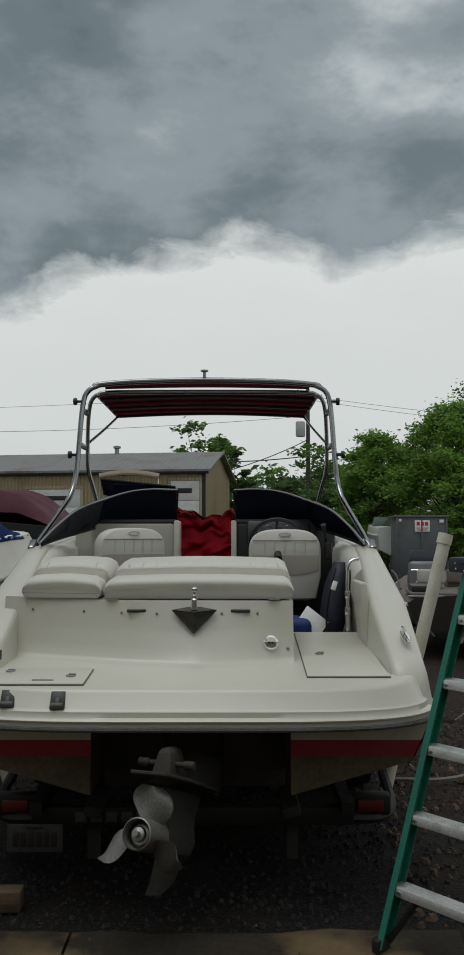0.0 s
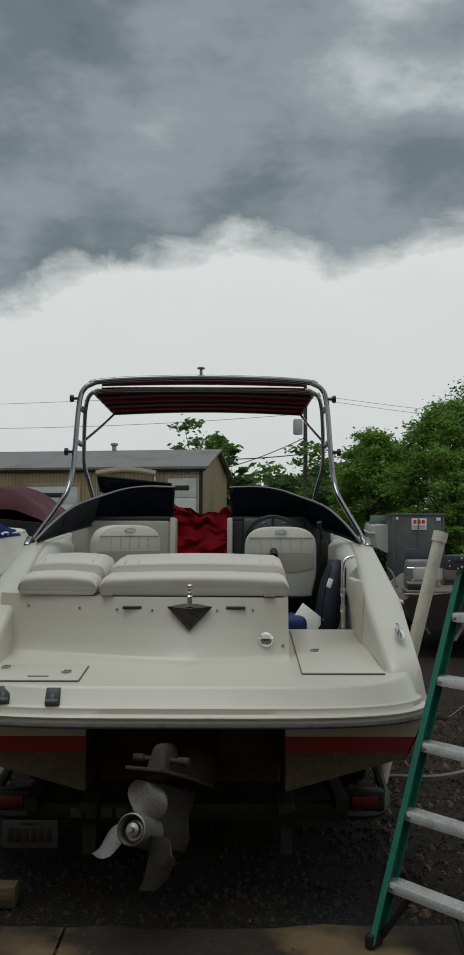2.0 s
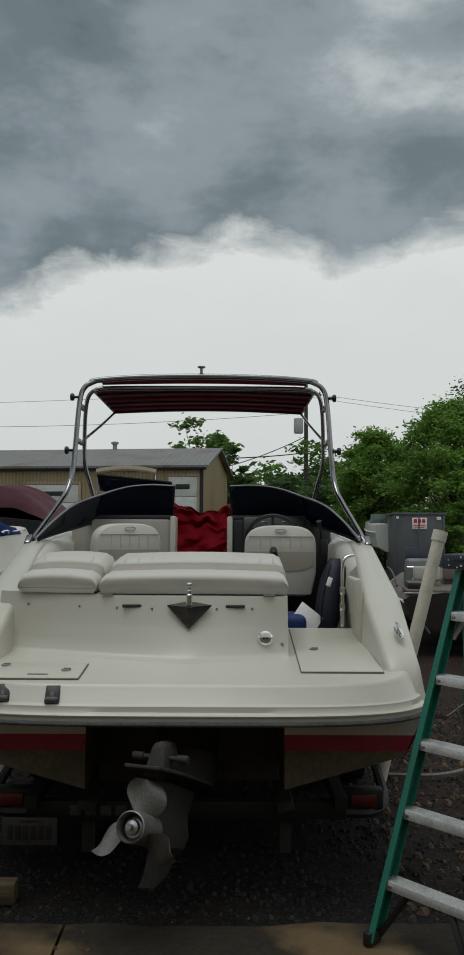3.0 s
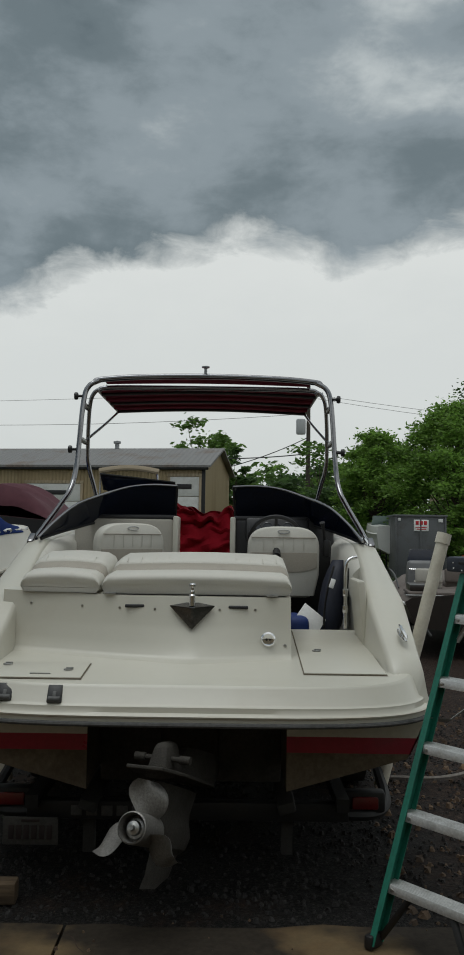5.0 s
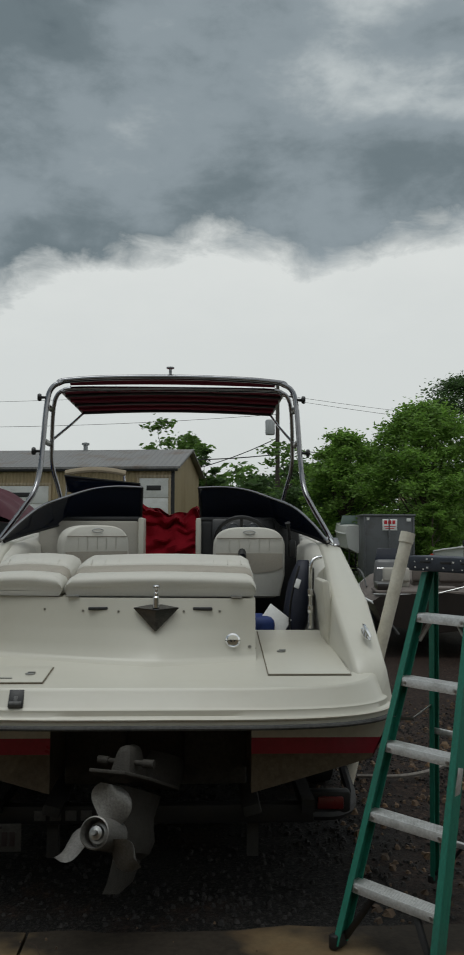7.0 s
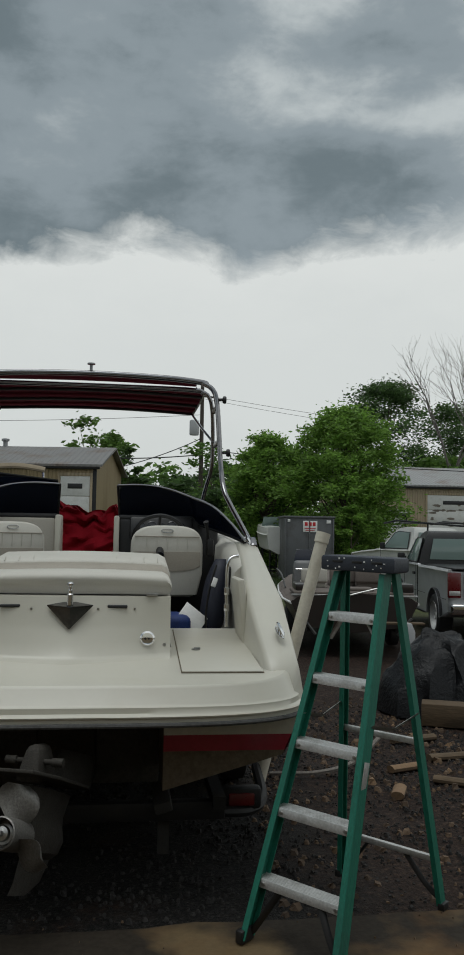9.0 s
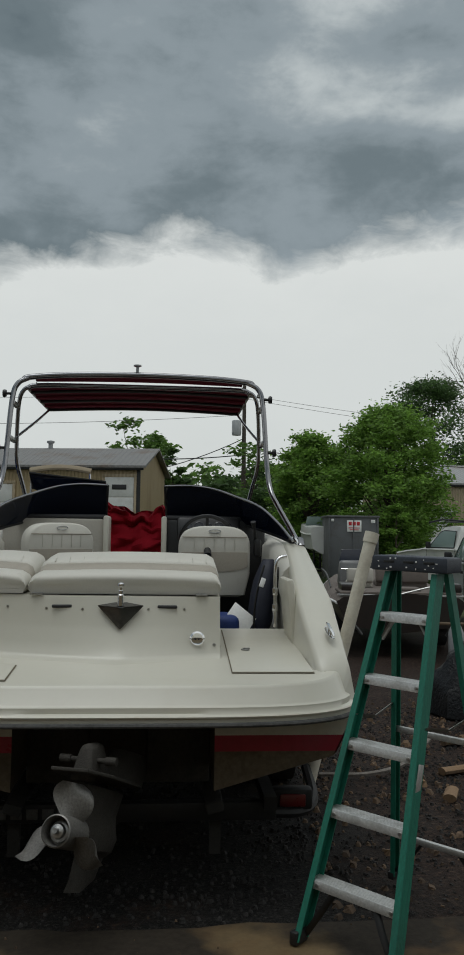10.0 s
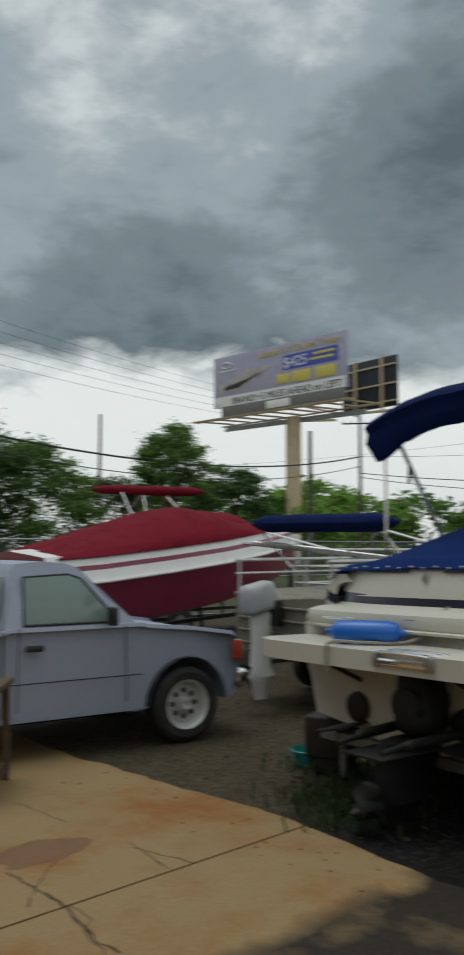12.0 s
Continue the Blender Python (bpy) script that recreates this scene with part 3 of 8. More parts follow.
# stern wall under the sun pad, slightly pointed in plan
def wall_y(x, t):
    """Y of the wall's face, t from its foot to its top."""
    base = 0.50 + 0.26 * abs(x) ** 1.1
    top = 0.70 + 0.20 * max(0.0, (-0.30 - x)) ** 1.1 + 0.03 * max(0, x)
    k = 0.0 if t < 0.02 else (0.08 + 0.57 * (t - 0.02) / 0.48 if t < 0.50 else 0.65 + 0.35 * (t - 0.50) / 0.50)
    return lerp(base, top, k)


def wall_top(x):
    return 1.475 + 0.02 * max(0, -0.3 - x)


bm = B()
XS = [-1.16 + 1.74 * i / 30 for i in range(31)]
TS = [0, 0.03, 0.08, 0.26, 0.46, 0.54, 0.75, 0.95, 0.985, 1.0]
rows = []
for x in XS:
    col = []
    for t in TS:
        y = wall_y(x, t) - (0.035 if t == 0 else (0.012 if t == 0.03 else 0))
        col.append((x, y, lerp(deck_z(y), wall_top(x), t)))
    col.append((x, wall_y(x, 1) + 0.04, wall_top(x) + 0.004))
    col.append((x, 1.45, wall_top(x) + 0.01))
    rows.append(col)
loft(bm, rows, closed=False)
end = [(0.58, wall_y(0.58, t), lerp(deck_z(wall_y(0.58, t)), wall_top(0.58), t)) for t in TS] + [(0.58, 1.45, 1.485), (0.58, 1.45, 1.0)]
ev = [bm.verts.new(q) for q in end]
bm.faces.new(ev)
bm.faces.new([bm.verts.new(q) for q in ((-1.16, 1.45, 1.0), (0.58, 1.45, 1.0), (0.58, 1.45, 1.485), (-1.16, 1.45, 1.485))])
stern_wall = part("stern_wall", bm, GEL, boat, angle=30)


def on_wall(x, t, off=0.0):
    y = wall_y(x, t)
    return Vector((x, y - off, lerp(deck_z(y), wall_top(x), t)))


for x in (-0.34, 0.27):
    bm = B()
    p = on_wall(x, 0.83, 0.004)
    box(bm, p, (0.115, 0.02, 0.018), 0.006, (-20, 0, -4 if x > 0 else 4))
    part("vent_slot", bm, BLACK, stern_wall)
for x in (-0.98, -0.66, -0.43, -0.22, 0.16, 0.37):
    bm = B()
    lathe(bm, [(0.001, -0.006), (0.007, -0.006), (0.007, 0.004), (0.001, 0.004)], on_wall(x, 0.79, 0.0), "y", 10)
    part("screw_cap", bm, STEEL, stern_wall)
bm = B()
lathe(bm, [(0.001, 0.0), (0.044, 0.0), (0.044, -0.008), (0.034, -0.015), (0.030, -0.012), (0.001, -0.012)], on_wall(0.445, 0.31, 0.012), "y", 24)
cap = part("fill_cap", bm, CHROME, stern_wall, "chrome fuel filler cap")
bm = B()
for dx in (-0.009, 0.009):
    lathe(bm, [(0.001, -0.016), (0.005, -0.016), (0.005, -0.010), (0.001, -0.010)], on_wall(0.445 + dx, 0.31, 0.016), "y", 8)
part("key_hole", bm, BLACK, cap)
bm = B()
lathe(bm, [(0.001, 0.0), (0.01, 0.0), (0.01, -0.006), (0.001, -0.008)], on_wall(0.545, 0.2, 0), "y", 10)
part("drain_plug", bm, STEEL, stern_wall)
# hinges of the pad
for x in (-0.49, 0.47):
    bm = B()
    box(bm, (x, wall_y(x, 1) - 0.004, 1.487), (0.07, 0.03, 0.014), 0.004)
    part("pad_hinge", bm, STEEL, stern_wall)

# tow post and its pointed plate
bm = B()
py = wall_y(0, 0.9) - 0.055
top = [(-0.14, py + 0.03, 1.427), (0.0, py - 0.045, 1.419), (0.14, py + 0.03, 1.427), (0.0, py + 0.07, 1.45)]
tip = (0.0, py - 0.03, 1.288)
vs = [bm.verts.new(q) for q in top]
vt = bm.verts.new(tip)
bm.faces.new(vs)
for i in range(4):
    bm.faces.new((vs[i], vt, vs[(i + 1) % 4]))
bmesh.ops.bevel(bm, geom=list(bm.edges), offset=0.004, segments=2, affect="EDGES")
# dark reflections are put into the polished plate's colour
plate = part("tow_plate", bm, mat("reflection_dark_plate", (0.085, 0.08, 0.075), 0.22, 0.9, var=0.3, scale=22, fine=60, bump=0.0, second=(0.035, 0.033, 0.03), amount=0.6), boat, "polished pointed tow plate", angle=20)
bm = B()
lathe(bm, [(0.001, 0), (0.019, 0), (0.019, 0.06), (0.014, 0.066), (0.014, 0.085), (0.010, 0.09), (0.010, 0.105), (0.021, 0.112), (0.021, 0.124), (0.012, 0.132), (0.001, 0.133)], (0.0, py + 0.01, 1.428), seg=18)
part("tow_post", bm, CHROME, plate)

# quarter panels and gunwales, port and starboard
def gunwale(s):
    """Deck edge on one side: outer side above the rub rail, top, and inner wall."""
    bm = B()
    rows = []
    for y in (0.30, 0.345, 0.45, 0.62, 0.8, 0.95, 1.15, 1.4, 1.65, 1.9, 2.2, 2.6, 3.0, 3.6, 4.2, 4.6, 5.2, 5.8, 6.3, 6.58):
        sx_, sz_ = table(y, YS, SHEER_X), table(y, YS, SHEER_Z)
        rx, rz = table(y, YS, RAIL_X), table(y, YS, RAIL_Z)
        w = table(y, [0.06, 0.3, 0.95, 1.6, 2.2, 3.0, 5.0, 6.6], [0.12, 0.17, 0.21, 0.16, 0.13, 0.12, 0.22, 0.04])
        ix = max(0.005, sx_ - w)
        if y < 0.34:
            # the aft end runs down into the platform
            rows.append([(s * x, y, z) for x, z in ((1.27, 0.95), (1.235, 0.975), (1.215, 1.0), (1.20, 1.03), (1.14, deck_z(y) - 0.012), (1.115, deck_z(y) - 0.006), (1.105, deck_z(y) - 0.008), (1.09, deck_z(y) - 0.01))])
            continue
        inner_foot = deck_z(y) if y < 1.47 else 1.05
        foot = max(0.003, ix - 0.02)
        # y, then: outer foot, shoulder, rounded edge, top, inner edge, inner foot
        rows.append([(s * rx, y, max(rz, 0.93)), (s * (sx_ + 0.016), y, max(rz + 0.01, sz_ - 0.06)), (s * (sx_ + 0.008), y, sz_ - 0.018), (s * (sx_ - 0.012), y, sz_), (s * (ix + 0.02), y, sz_ + 0.012),
                     (s * ix, y, sz_ - 0.004), (s * (ix - 0.006), y, sz_ - 0.03), (s * foot, y, min(inner_foot, sz_ - 0.01))])
    loft(bm, rows, closed=False)
    g = part("gunwale", bm, GEL, boat, angle=48)
    return g


gun_s, gun_p = gunwale(1), gunwale(-1)
bm = B()
for s in (1, -1):
    tube(bm, smooth_path([(s * table(y, YS, RAIL_X), y, table(y, YS, RAIL_Z)) for y in (0.35, 0.6, 0.95, 1.4, 1.9, 2.5, 3.0, 3.8, 4.6, 5.2, 5.8, 6.2, 6.58)], 3), 0.02, 8)
part("side_rail", bm, STEEL, boat)


def cleat(x, y, z, parent, lean):
    """A chrome pop-up cleat."""
    bm = B()
    m = pose(x, y, z, 24, lean, 8 * (1 if x > 0 else -1))
    tube(bm, [m @ Vector(q) for q in ((0, -0.075, 0.022), (0, -0.05, 0.028), (0, 0, 0.026), (0, 0.05, 0.028), (0, 0.075, 0.022))], [0.006, 0.011, 0.012, 0.011, 0.006], 8)
    tube(bm, [m @ Vector(q) for q in ((0, -0.02, 0), (0, -0.018, 0.026))], 0.009, 8)
    tube(bm, [m @ Vector(q) for q in ((0, 0.02, 0), (0, 0.018, 0.026))], 0.009, 8)
    slab(bm, [m @ Vector((0.024 * math.cos(a), 0.07 * math.sin(a), 0.002)) for a in (2 * math.pi * k / 16 for k in range(16))], m.to_3x3() @ Vector((0, 0, 0.005)))
    part("cleat", bm, CHROME, parent)


cleat(1.205, 0.55, 1.285, gun_s, 3)
cleat(-1.205, 0.55, 1.285, gun_p, -3)
cleat(1.215, 1.95, 1.795, gun_s, 0)
# side recess latch on the port quarter
bm = B()
box(bm, (-1.085, 0.5, 1.19), (0.012, 0.04, 0.055), 0.004)
part("recess", bm, BLACK, gun_p)
# moulded step and grab rail inside the starboard quarter
bm = B()
box(bm, (1.055, 1.13, 1.36), (0.05, 0.36, 0.42), 0.02, (0, -6, 0))
part("side_moulding", bm, GEL, gun_s)
bm = B()
tube(bm, smooth_path([(1.00, 1.42, 1.22), (1.00, 1.42, 1.50), (1.005, 1.42, 1.64), (1.03, 1.43, 1.685), (1.08, 1.44, 1.70)], 5), 0.013, 10)
box(bm, (1.0, 1.42, 1.46), (0.035, 0.03, 0.05), 0.004)
box(bm, (1.0, 1.42, 1.35), (0.035, 0.03, 0.05), 0.004)
part("grab_rail", bm, CHROME, gun_s, "chrome gate post and grab rail")
bm = B()
box(bm, (1.045, 1.72, 1.52), (0.02, 0.16, 0.20), 0.008)
part("speaker_recess", bm, BLACK, gun_s)

# cockpit: sole, side liners, bolsters
bm = B()
box(bm, (0, 2.9, 1.0), (2.2, 2.86, 0.04), 0.0)
part("cockpit_sole", bm, CARPET, boat)
for s in (1, -1):
    bm = B()
    rings = []
    for y in (1.5, 1.7, 2.0, 2.3, 2.6, 2.9):
        zt = table(y, YS, SHEER_Z)
        xo = table(y, YS, SHEER_X) - 0.12
        rings.append([(s * xo, y, zt - 0.005), (s * (xo - 0.05), y, zt - 0.01), (s * (xo - 0.10), y, zt - 0.06), (s * (xo - 0.11), y, zt - 0.22), (s * (xo - 0.07), y, zt - 0.34), (s * (xo - 0.05), y, 1.03), (s * xo, y, 1.03)])
    loft(bm, rings)
    part("side_bolster", bm, VINYL, boat, angle=60)


# sun pad cushions
def cushion(x0, x1, xr0, xr1, zoff, parent=None):
    """A two-part pad: rolled front, taupe band, raised rear."""
    c = thing("sun_pad", ((x0 + x1) / 2 - 0.22, 5.25, 1.485), "cream vinyl sun pad with a taupe band on the stern", "cushion", "sun pads on the stern")
    ox, oy, oz = (x0 + x1) / 2, 1.05, 1.485

    def row(y, z, r, z0=None):
        """Cross-section at y with top z and rounded ends."""
        f = (y - 0.72) / 0.78
        a, b = lerp(x0, xr0, f), lerp(x1, xr1, f)
        base = 0.0 if z0 is None else z0
        pts = [(a + 0.02, base), (a, base + 0.03), (a, z * 0.55), (a + r * 0.35, z - r * 0.35), (a + r, z)]
        m = 7
        pts += [(lerp(a + r, b - r, i / m), z + 0.012 * math.sin(math.pi * i / m)) for i in range(1, m)]
        pts += [(b - r, z), (b - r * 0.35, z - r * 0.35), (b, z * 0.55), (b, base + 0.03), (b - 0.02, base)]
        return [(x - ox, y - oy + shift(x), q + 0.0) for x, q in pts]

    def shift(x):
        return 0.17 * max(0.0, -0.45 - x)
    bm = B()
    loft(bm, [row(0.735, 0.05, 0.02), row(0.72, 0.075, 0.03), row(0.73, 0.098, 0.045), row(0.76, 0.115, 0.05), row(0.82, 0.125, 0.055), row(0.90, 0.128, 0.055), row(0.945, 0.118, 0.05), row(0.955, 0.09, 0.04)])
    part("front_roll", bm, VINYL, c, angle=60)
    bm = B()
    loft(bm, [row(0.94, 0.09, 0.04), row(0.95, 0.125, 0.05), row(0.98, 0.145, 0.055), row(1.02, 0.158, 0.055), row(1.05, 0.162, 0.055), row(1.06, 0.14, 0.05)])
    part("band", bm, VINYL_TAN, c, "taupe vinyl band", angle=60)
    bm = B()
    loft(bm, [row(1.05, 0.13, 0.05), row(1.058, 0.168, 0.055), row(1.09, 0.185, 0.06), row(1.2, 0.205, 0.07), row(1.34, 0.224, 0.075), row(1.44, 0.222, 0.07), row(1.49, 0.195, 0.06), row(1.50, 0.13, 0.05)])
    back = part("rear_cushion", bm, VINYL, c, angle=60)
    k = int((x1 - x0) / 0.085)
    for i in range(1, k):
        x = lerp(xr0, xr1, i / k) - ox
        sh = shift(x + ox)
        part("pleat", tube(B(), [(x, 1.065 - oy + sh, 0.176), (x, 1.09 - oy + sh, 0.193), (x, 1.13 - oy + sh, 0.204)], 0.0035, 5), VINYL, back)



cushion(-0.545, 0.585, -0.52, 0.60, 0)
cushion(-1.05, -0.56, -1.08, -0.54, 0)


# captain's chairs
def chair(at, turn, name_label):
    c = thing("captain_chair", at, name_label, "boat seat", "captain's chairs", turn=turn)
    w = 0.275

    def outline(k, y):
        pts = []
        for i in range(25):
            a = math.pi * i / 24
            pts.append((w * k * math.copysign(abs(math.cos(a)) ** 0.6, math.cos(a)), y, 0.70 + 0.185 * k * math.sin(a) ** 0.72))
        pts += [(-w * k * 0.99, y, 0.52), (-w * k * 0.86, y, 0.36), (w * k * 0.86, y, 0.36), (w * k * 0.99, y, 0.52)]
        return pts
    bm = B()
    loft(bm, [outline(0.93, -0.09), outline(1.0, -0.07), outline(1.0, 0.03), outline(0.94, 0.06)])
    shell = part("backrest", bm, VINYL, c, angle=60)
    bm = B()
    pts = []
    for i in range(15):
        x = lerp(-w * 0.93, w * 0.93, i / 14)
        pts.append((x, 0.555 + 0.05 * (abs(x) / w) ** 3))
    top = [(x, -0.096, 0.685) for x, _ in pts]
    bot = [(x, -0.096, z - 0.02) for x, z in pts]
    slab(bm, top + bot[::-1], (0, 0.03, 0), 0.004)
    part("back_panel", bm, VINYL_TAN, shell, "taupe vinyl panel")
    bm = B()
    tube(bm, [(lerp(-w * 0.9, w * 0.9, i / 10), -0.0955, 0.80) for i in range(11)], 0.004, 5)
    part("stitching", bm, VINYL_TAN, shell)
    for i in range(1, 6):
        x = lerp(-w * 0.85, w * 0.85, i / 6)
        part("pleat", tube(B(), [(x, -0.094, 0.80), (x, -0.0955, 0.75), (x, -0.094, 0.70)], 0.0024, 5), VINYL, shell)
    bm = B()
    tube(bm, [(0.045 * math.cos(a), -0.097, 0.845 + 0.014 * math.sin(a)) for a in (2 * math.pi * k / 14 for k in range(15))], 0.004, 5)
    part("badge", bm, STEEL, shell)
    bm = B()
    box(bm, (0, 0.30, 0.40), (0.5, 0.5, 0.14), 0.06, seg=3)
    part("seat", bm, VINYL, c)
    bm = B()
    lathe(bm, [(0.001, 0), (0.16, 0), (0.16, 0.02), (0.05, 0.03), (0.045, 0.35), (0.001, 0.35)], (0, 0.2, 0), seg=16)
    part("pedestal", bm, STEEL, c)
    return c


chair((0.405, 6.42, 1.02), 0, "cream and taupe captain's chair facing the helm")
chair((-0.80, 6.42, 1.03), 32, "cream captain's chair turned towards the middle")

# consoles each side of the walk-through, and the bulkhead edges
LINER = mat("grey_beige_liner", (0.42, 0.395, 0.345), 0.55, var=0.06, scale=5, fine=70, bump=0.02)
for s in (1, -1):
    bm = B()
    box(bm, (s * 0.66, 2.78, 1.49), (0.82, 0.36, 0.94), 0.03)
    part("console", bm, LINER if s < 0 else BLACK, boat, "grey-beige console" if s < 0 else "black helm console")
    bm = B()
    box(bm, (s * 0.235, 2.72, 1.50), (0.045, 0.30, 0.96), 0.015)
    part("bulkhead_edge", bm, GEL, boat)
    bm = B()
    box(bm, (s * 0.67, 2.82, 1.965), (0.86, 0.42, 0.05), 0.02)
    part("dash_top", bm, BLACK, boat, "black dash top")
bm = B()
box(bm, (-0.62, 2.595, 1.80), (0.42, 0.012, 0.16), 0.006)
glove = part("glovebox_door", bm, LINER, boat)
bm = B()
lathe(bm, [(0.001, -0.012), (0.017, -0.012), (0.017, 0.01), (0.001, 0.01)], (-0.62, 2.585, 1.85), "y", 12)
part("knob", bm, BLACK, glove)
# helm
bm = B()
box(bm, (0.60, 2.58, 1.88), (0.52, 0.06, 0.20), 0.03, (-18, 0, 0))
helm = part("instrument_panel", bm, BLACK, boat, "black instrument panel")
DIAL = mat("dial_face", (0.03, 0.032, 0.038), 0.2, var=0.1, scale=8, fine=60, bump=0.0, coat=0.5)
for i, x in enumerate((0.44, 0.52, 0.60, 0.68, 0.76)):
    bm = B()
    r = 0.042 if i in (1, 3) else 0.028
    m = pose(x, 2.54, 1.90, -18, 0, 0)
    lathe(bm, [(0.001, -0.004), (r * 0.8, -0.004), (r * 0.86, -0.012), (r, -0.010), (r, 0.01), (0.001, 0.01)], m.translation, "y", 16, m.to_3x3().to_4x4())
    part("gauge", bm, [DIAL], helm)
bm = B()
m = pose(0.57, 2.30, 1.80, -62, 0, 0)
ring = [m @ Vector((0.205 * math.cos(a), 0.205 * math.sin(a), 0)) for a in (2 * math.pi * k / 32 for k in range(33))]
tube(bm, ring, 0.016, 8)
for a in (0.5, 2.6, 4.71):
    tube(bm, [m @ Vector((0.19 * math.cos(a), 0.19 * math.sin(a), 0)), m @ Vector((0.03 * math.cos(a), 0.03 * math.sin(a), -0.03))], 0.012, 6)
lathe(bm, [(0.001, -0.05), (0.055, -0.05), (0.06, -0.03), (0.03, -0.01), (0.001, -0.008)], m.translation, "z", 16, m.to_3x3().to_4x4())
tube(bm, [m @ Vector((0, 0, -0.04)), m @ Vector((0, 0, -0.26))], 0.03, 10)
part("steering_wheel", bm, BLACK, boat, "black steering wheel")
bm = B()
box(bm, (0.96, 2.2, 1.74), (0.05, 0.14, 0.14), 0.02)
tube(bm, [(0.95, 2.2, 1.78), (0.93, 2.16, 1.90), (0.92, 2.14, 1.94)], [0.014, 0.012, 0.022], 8)
part("throttle", bm, BLACK, boat)


# windshield: dark wrap-around panes on each side, with bright trim
def shield(s):
    """Foot and head line of one side, from the middle outwards and aft."""
    foot = [(0.255, 2.86, 1.985), (0.45, 2.86, 1.985), (0.66, 2.80, 1.97), (0.86, 2.66, 1.93), (1.02, 2.44, 1.875), (1.12, 2.18, 1.83), (1.18, 1.90, 1.79)]
    head = [(0.235, 2.70, 2.235), (0.44, 2.68, 2.24), (0.64, 2.60, 2.212), (0.83, 2.46, 2.14), (0.985, 2.27, 2.06), (1.10, 2.06, 1.935), (1.185, 1.84, 1.80)]
    f = smooth_path([(s * x, y, z) for x, y, z in foot], 5)
    h = smooth_path([(s * x, y, z) for x, y, z in head], 5)
    bm = B()
    rings = []
    for a, b in zip(f, h):
        out = Vector((0, 0.006, 0.0)) + Vector((s * 0.003, 0, 0))
        mid = (a + b) / 2 + Vector((s * 0.012, 0.006, 0))
        rings.append([a, mid, b, b + out, mid + out, a + out])
    loft(bm, rings)
    w = part("windshield", bm, NAVY_GLASS, boat, "smoked dark blue windshield")
    bm = B()
    tube(bm, h, 0.011, 8)
    part("top_trim", bm, CHROME_AGED, w, "polished metal trim")
    bm = B()
    tube(bm, f, 0.012, 6)
    tube(bm, [f[0], h[0]], 0.010, 6)
    part("foot_trim", bm, BLACK, w)


shield(1)
shield(-1)
# the middle pane swung open against the port side
bm = B()
q = [(-0.27, 2.98, 1.98), (-0.27, 2.90, 2.275), (-0.90, 2.80, 2.335), (-0.87, 2.84, 2.20)]
slab(bm, q, (0.004, 0.012, 0.004), 0.002)
wing = part("folded_pane", bm, NAVY_GLASS, boat, "smoked centre pane swung open")
bm = B()
tube(bm, [q[3], q[2], q[1], q[0]], 0.008, 6)
part("pane_frame", bm, BLACK, wing)


# tower: rear legs sweep down to the gunwales, front legs go down behind the glass
def leg_tube(name, pts, r, parent, mat_=DARK_CHROME):
    bm = B()
    tube(bm, smooth_path(pts, 7), r, 10)
    return part(name, bm, mat_, parent)


tower = part("tower", lathe(B(), [(0.001, -0.04), (0.03, -0.04), (0.03, 0.0), (0.001, 0.0)], (1.2, 1.95, 1.82), "z", 8), DARK_CHROME, boat, "polished steel wakeboard tower")
for s in (1, -1):
    leg_tube("rear_leg", [(s * 1.262, 1.80, 1.70), (s * 1.222, 2.20, 1.885), (s * 1.168, 2.52, 2.065), (s * 1.13, 2.70, 2.195), (s * 1.112, 2.80, 2.34), (s * 1.098, 2.84, 2.54), (s * 1.07, 2.87, 2.96), (s * 1.03, 2.89, 3.10), (s * 0.93, 2.92, 3.165)], 0.022, tower, CHROME_AGED)
    leg_tube("front_leg", [(s * 0.955, 3.22, 2.0), (s * 1.01, 3.15, 2.25), (s * 1.052, 3.10, 2.43), (s * 1.06, 3.08, 2.64), (s * 1.045, 3.05, 2.95), (s * 1.005, 3.04, 3.07), (s * 0.92, 3.05, 3.12)], 0.018, tower, CHROME_AGED)
    for z, a, b in ((2.63, (1.092, 2.84), (1.062, 3.08)), (2.93, (1.072, 2.87), (1.046, 3.05))):
        bm = B()
        box(bm, (s * (a[0] + b[0]) / 2, (a[1] + b[1]) / 2, z), (0.035, abs(b[1] - a[1]), 0.045), 0.012)
        part("leg_bridge", bm, STEEL, tower)
    for y, z, x in ((2.87, 3.01, 1.065), (2.84, 2.545, 1.10)):
        bm = B()
        lathe(bm, [(0.001, 0), (0.012, 0), (0.012, 0.035), (0.03, 0.04), (0.034, 0.055), (0.03, 0.068), (0.001, 0.07)], (0, 0, 0), "x", 12)
        bmesh.ops.transform(bm, matrix=pose(s * (x + 0.015), y, z, 0, 0, 0 if s > 0 else 180), verts=bm.verts)
        part("clamp_knob", bm, BLACK, tower, "black clamp knob")
    leg_tube("canopy_strut", [(s * 1.06, 3.06, 2.66), (s * 1.0, 3.7, 2.88), (s * 0.96, 4.30, 3.085)], 0.012, tower)
    bm = B()
    box(bm, (s * 1.258, 1.93, 1.785), (0.05, 0.12, 0.045), 0.015, (30, 0, 0))
    part("foot_clamp", bm, DARK_CHROME, tower)
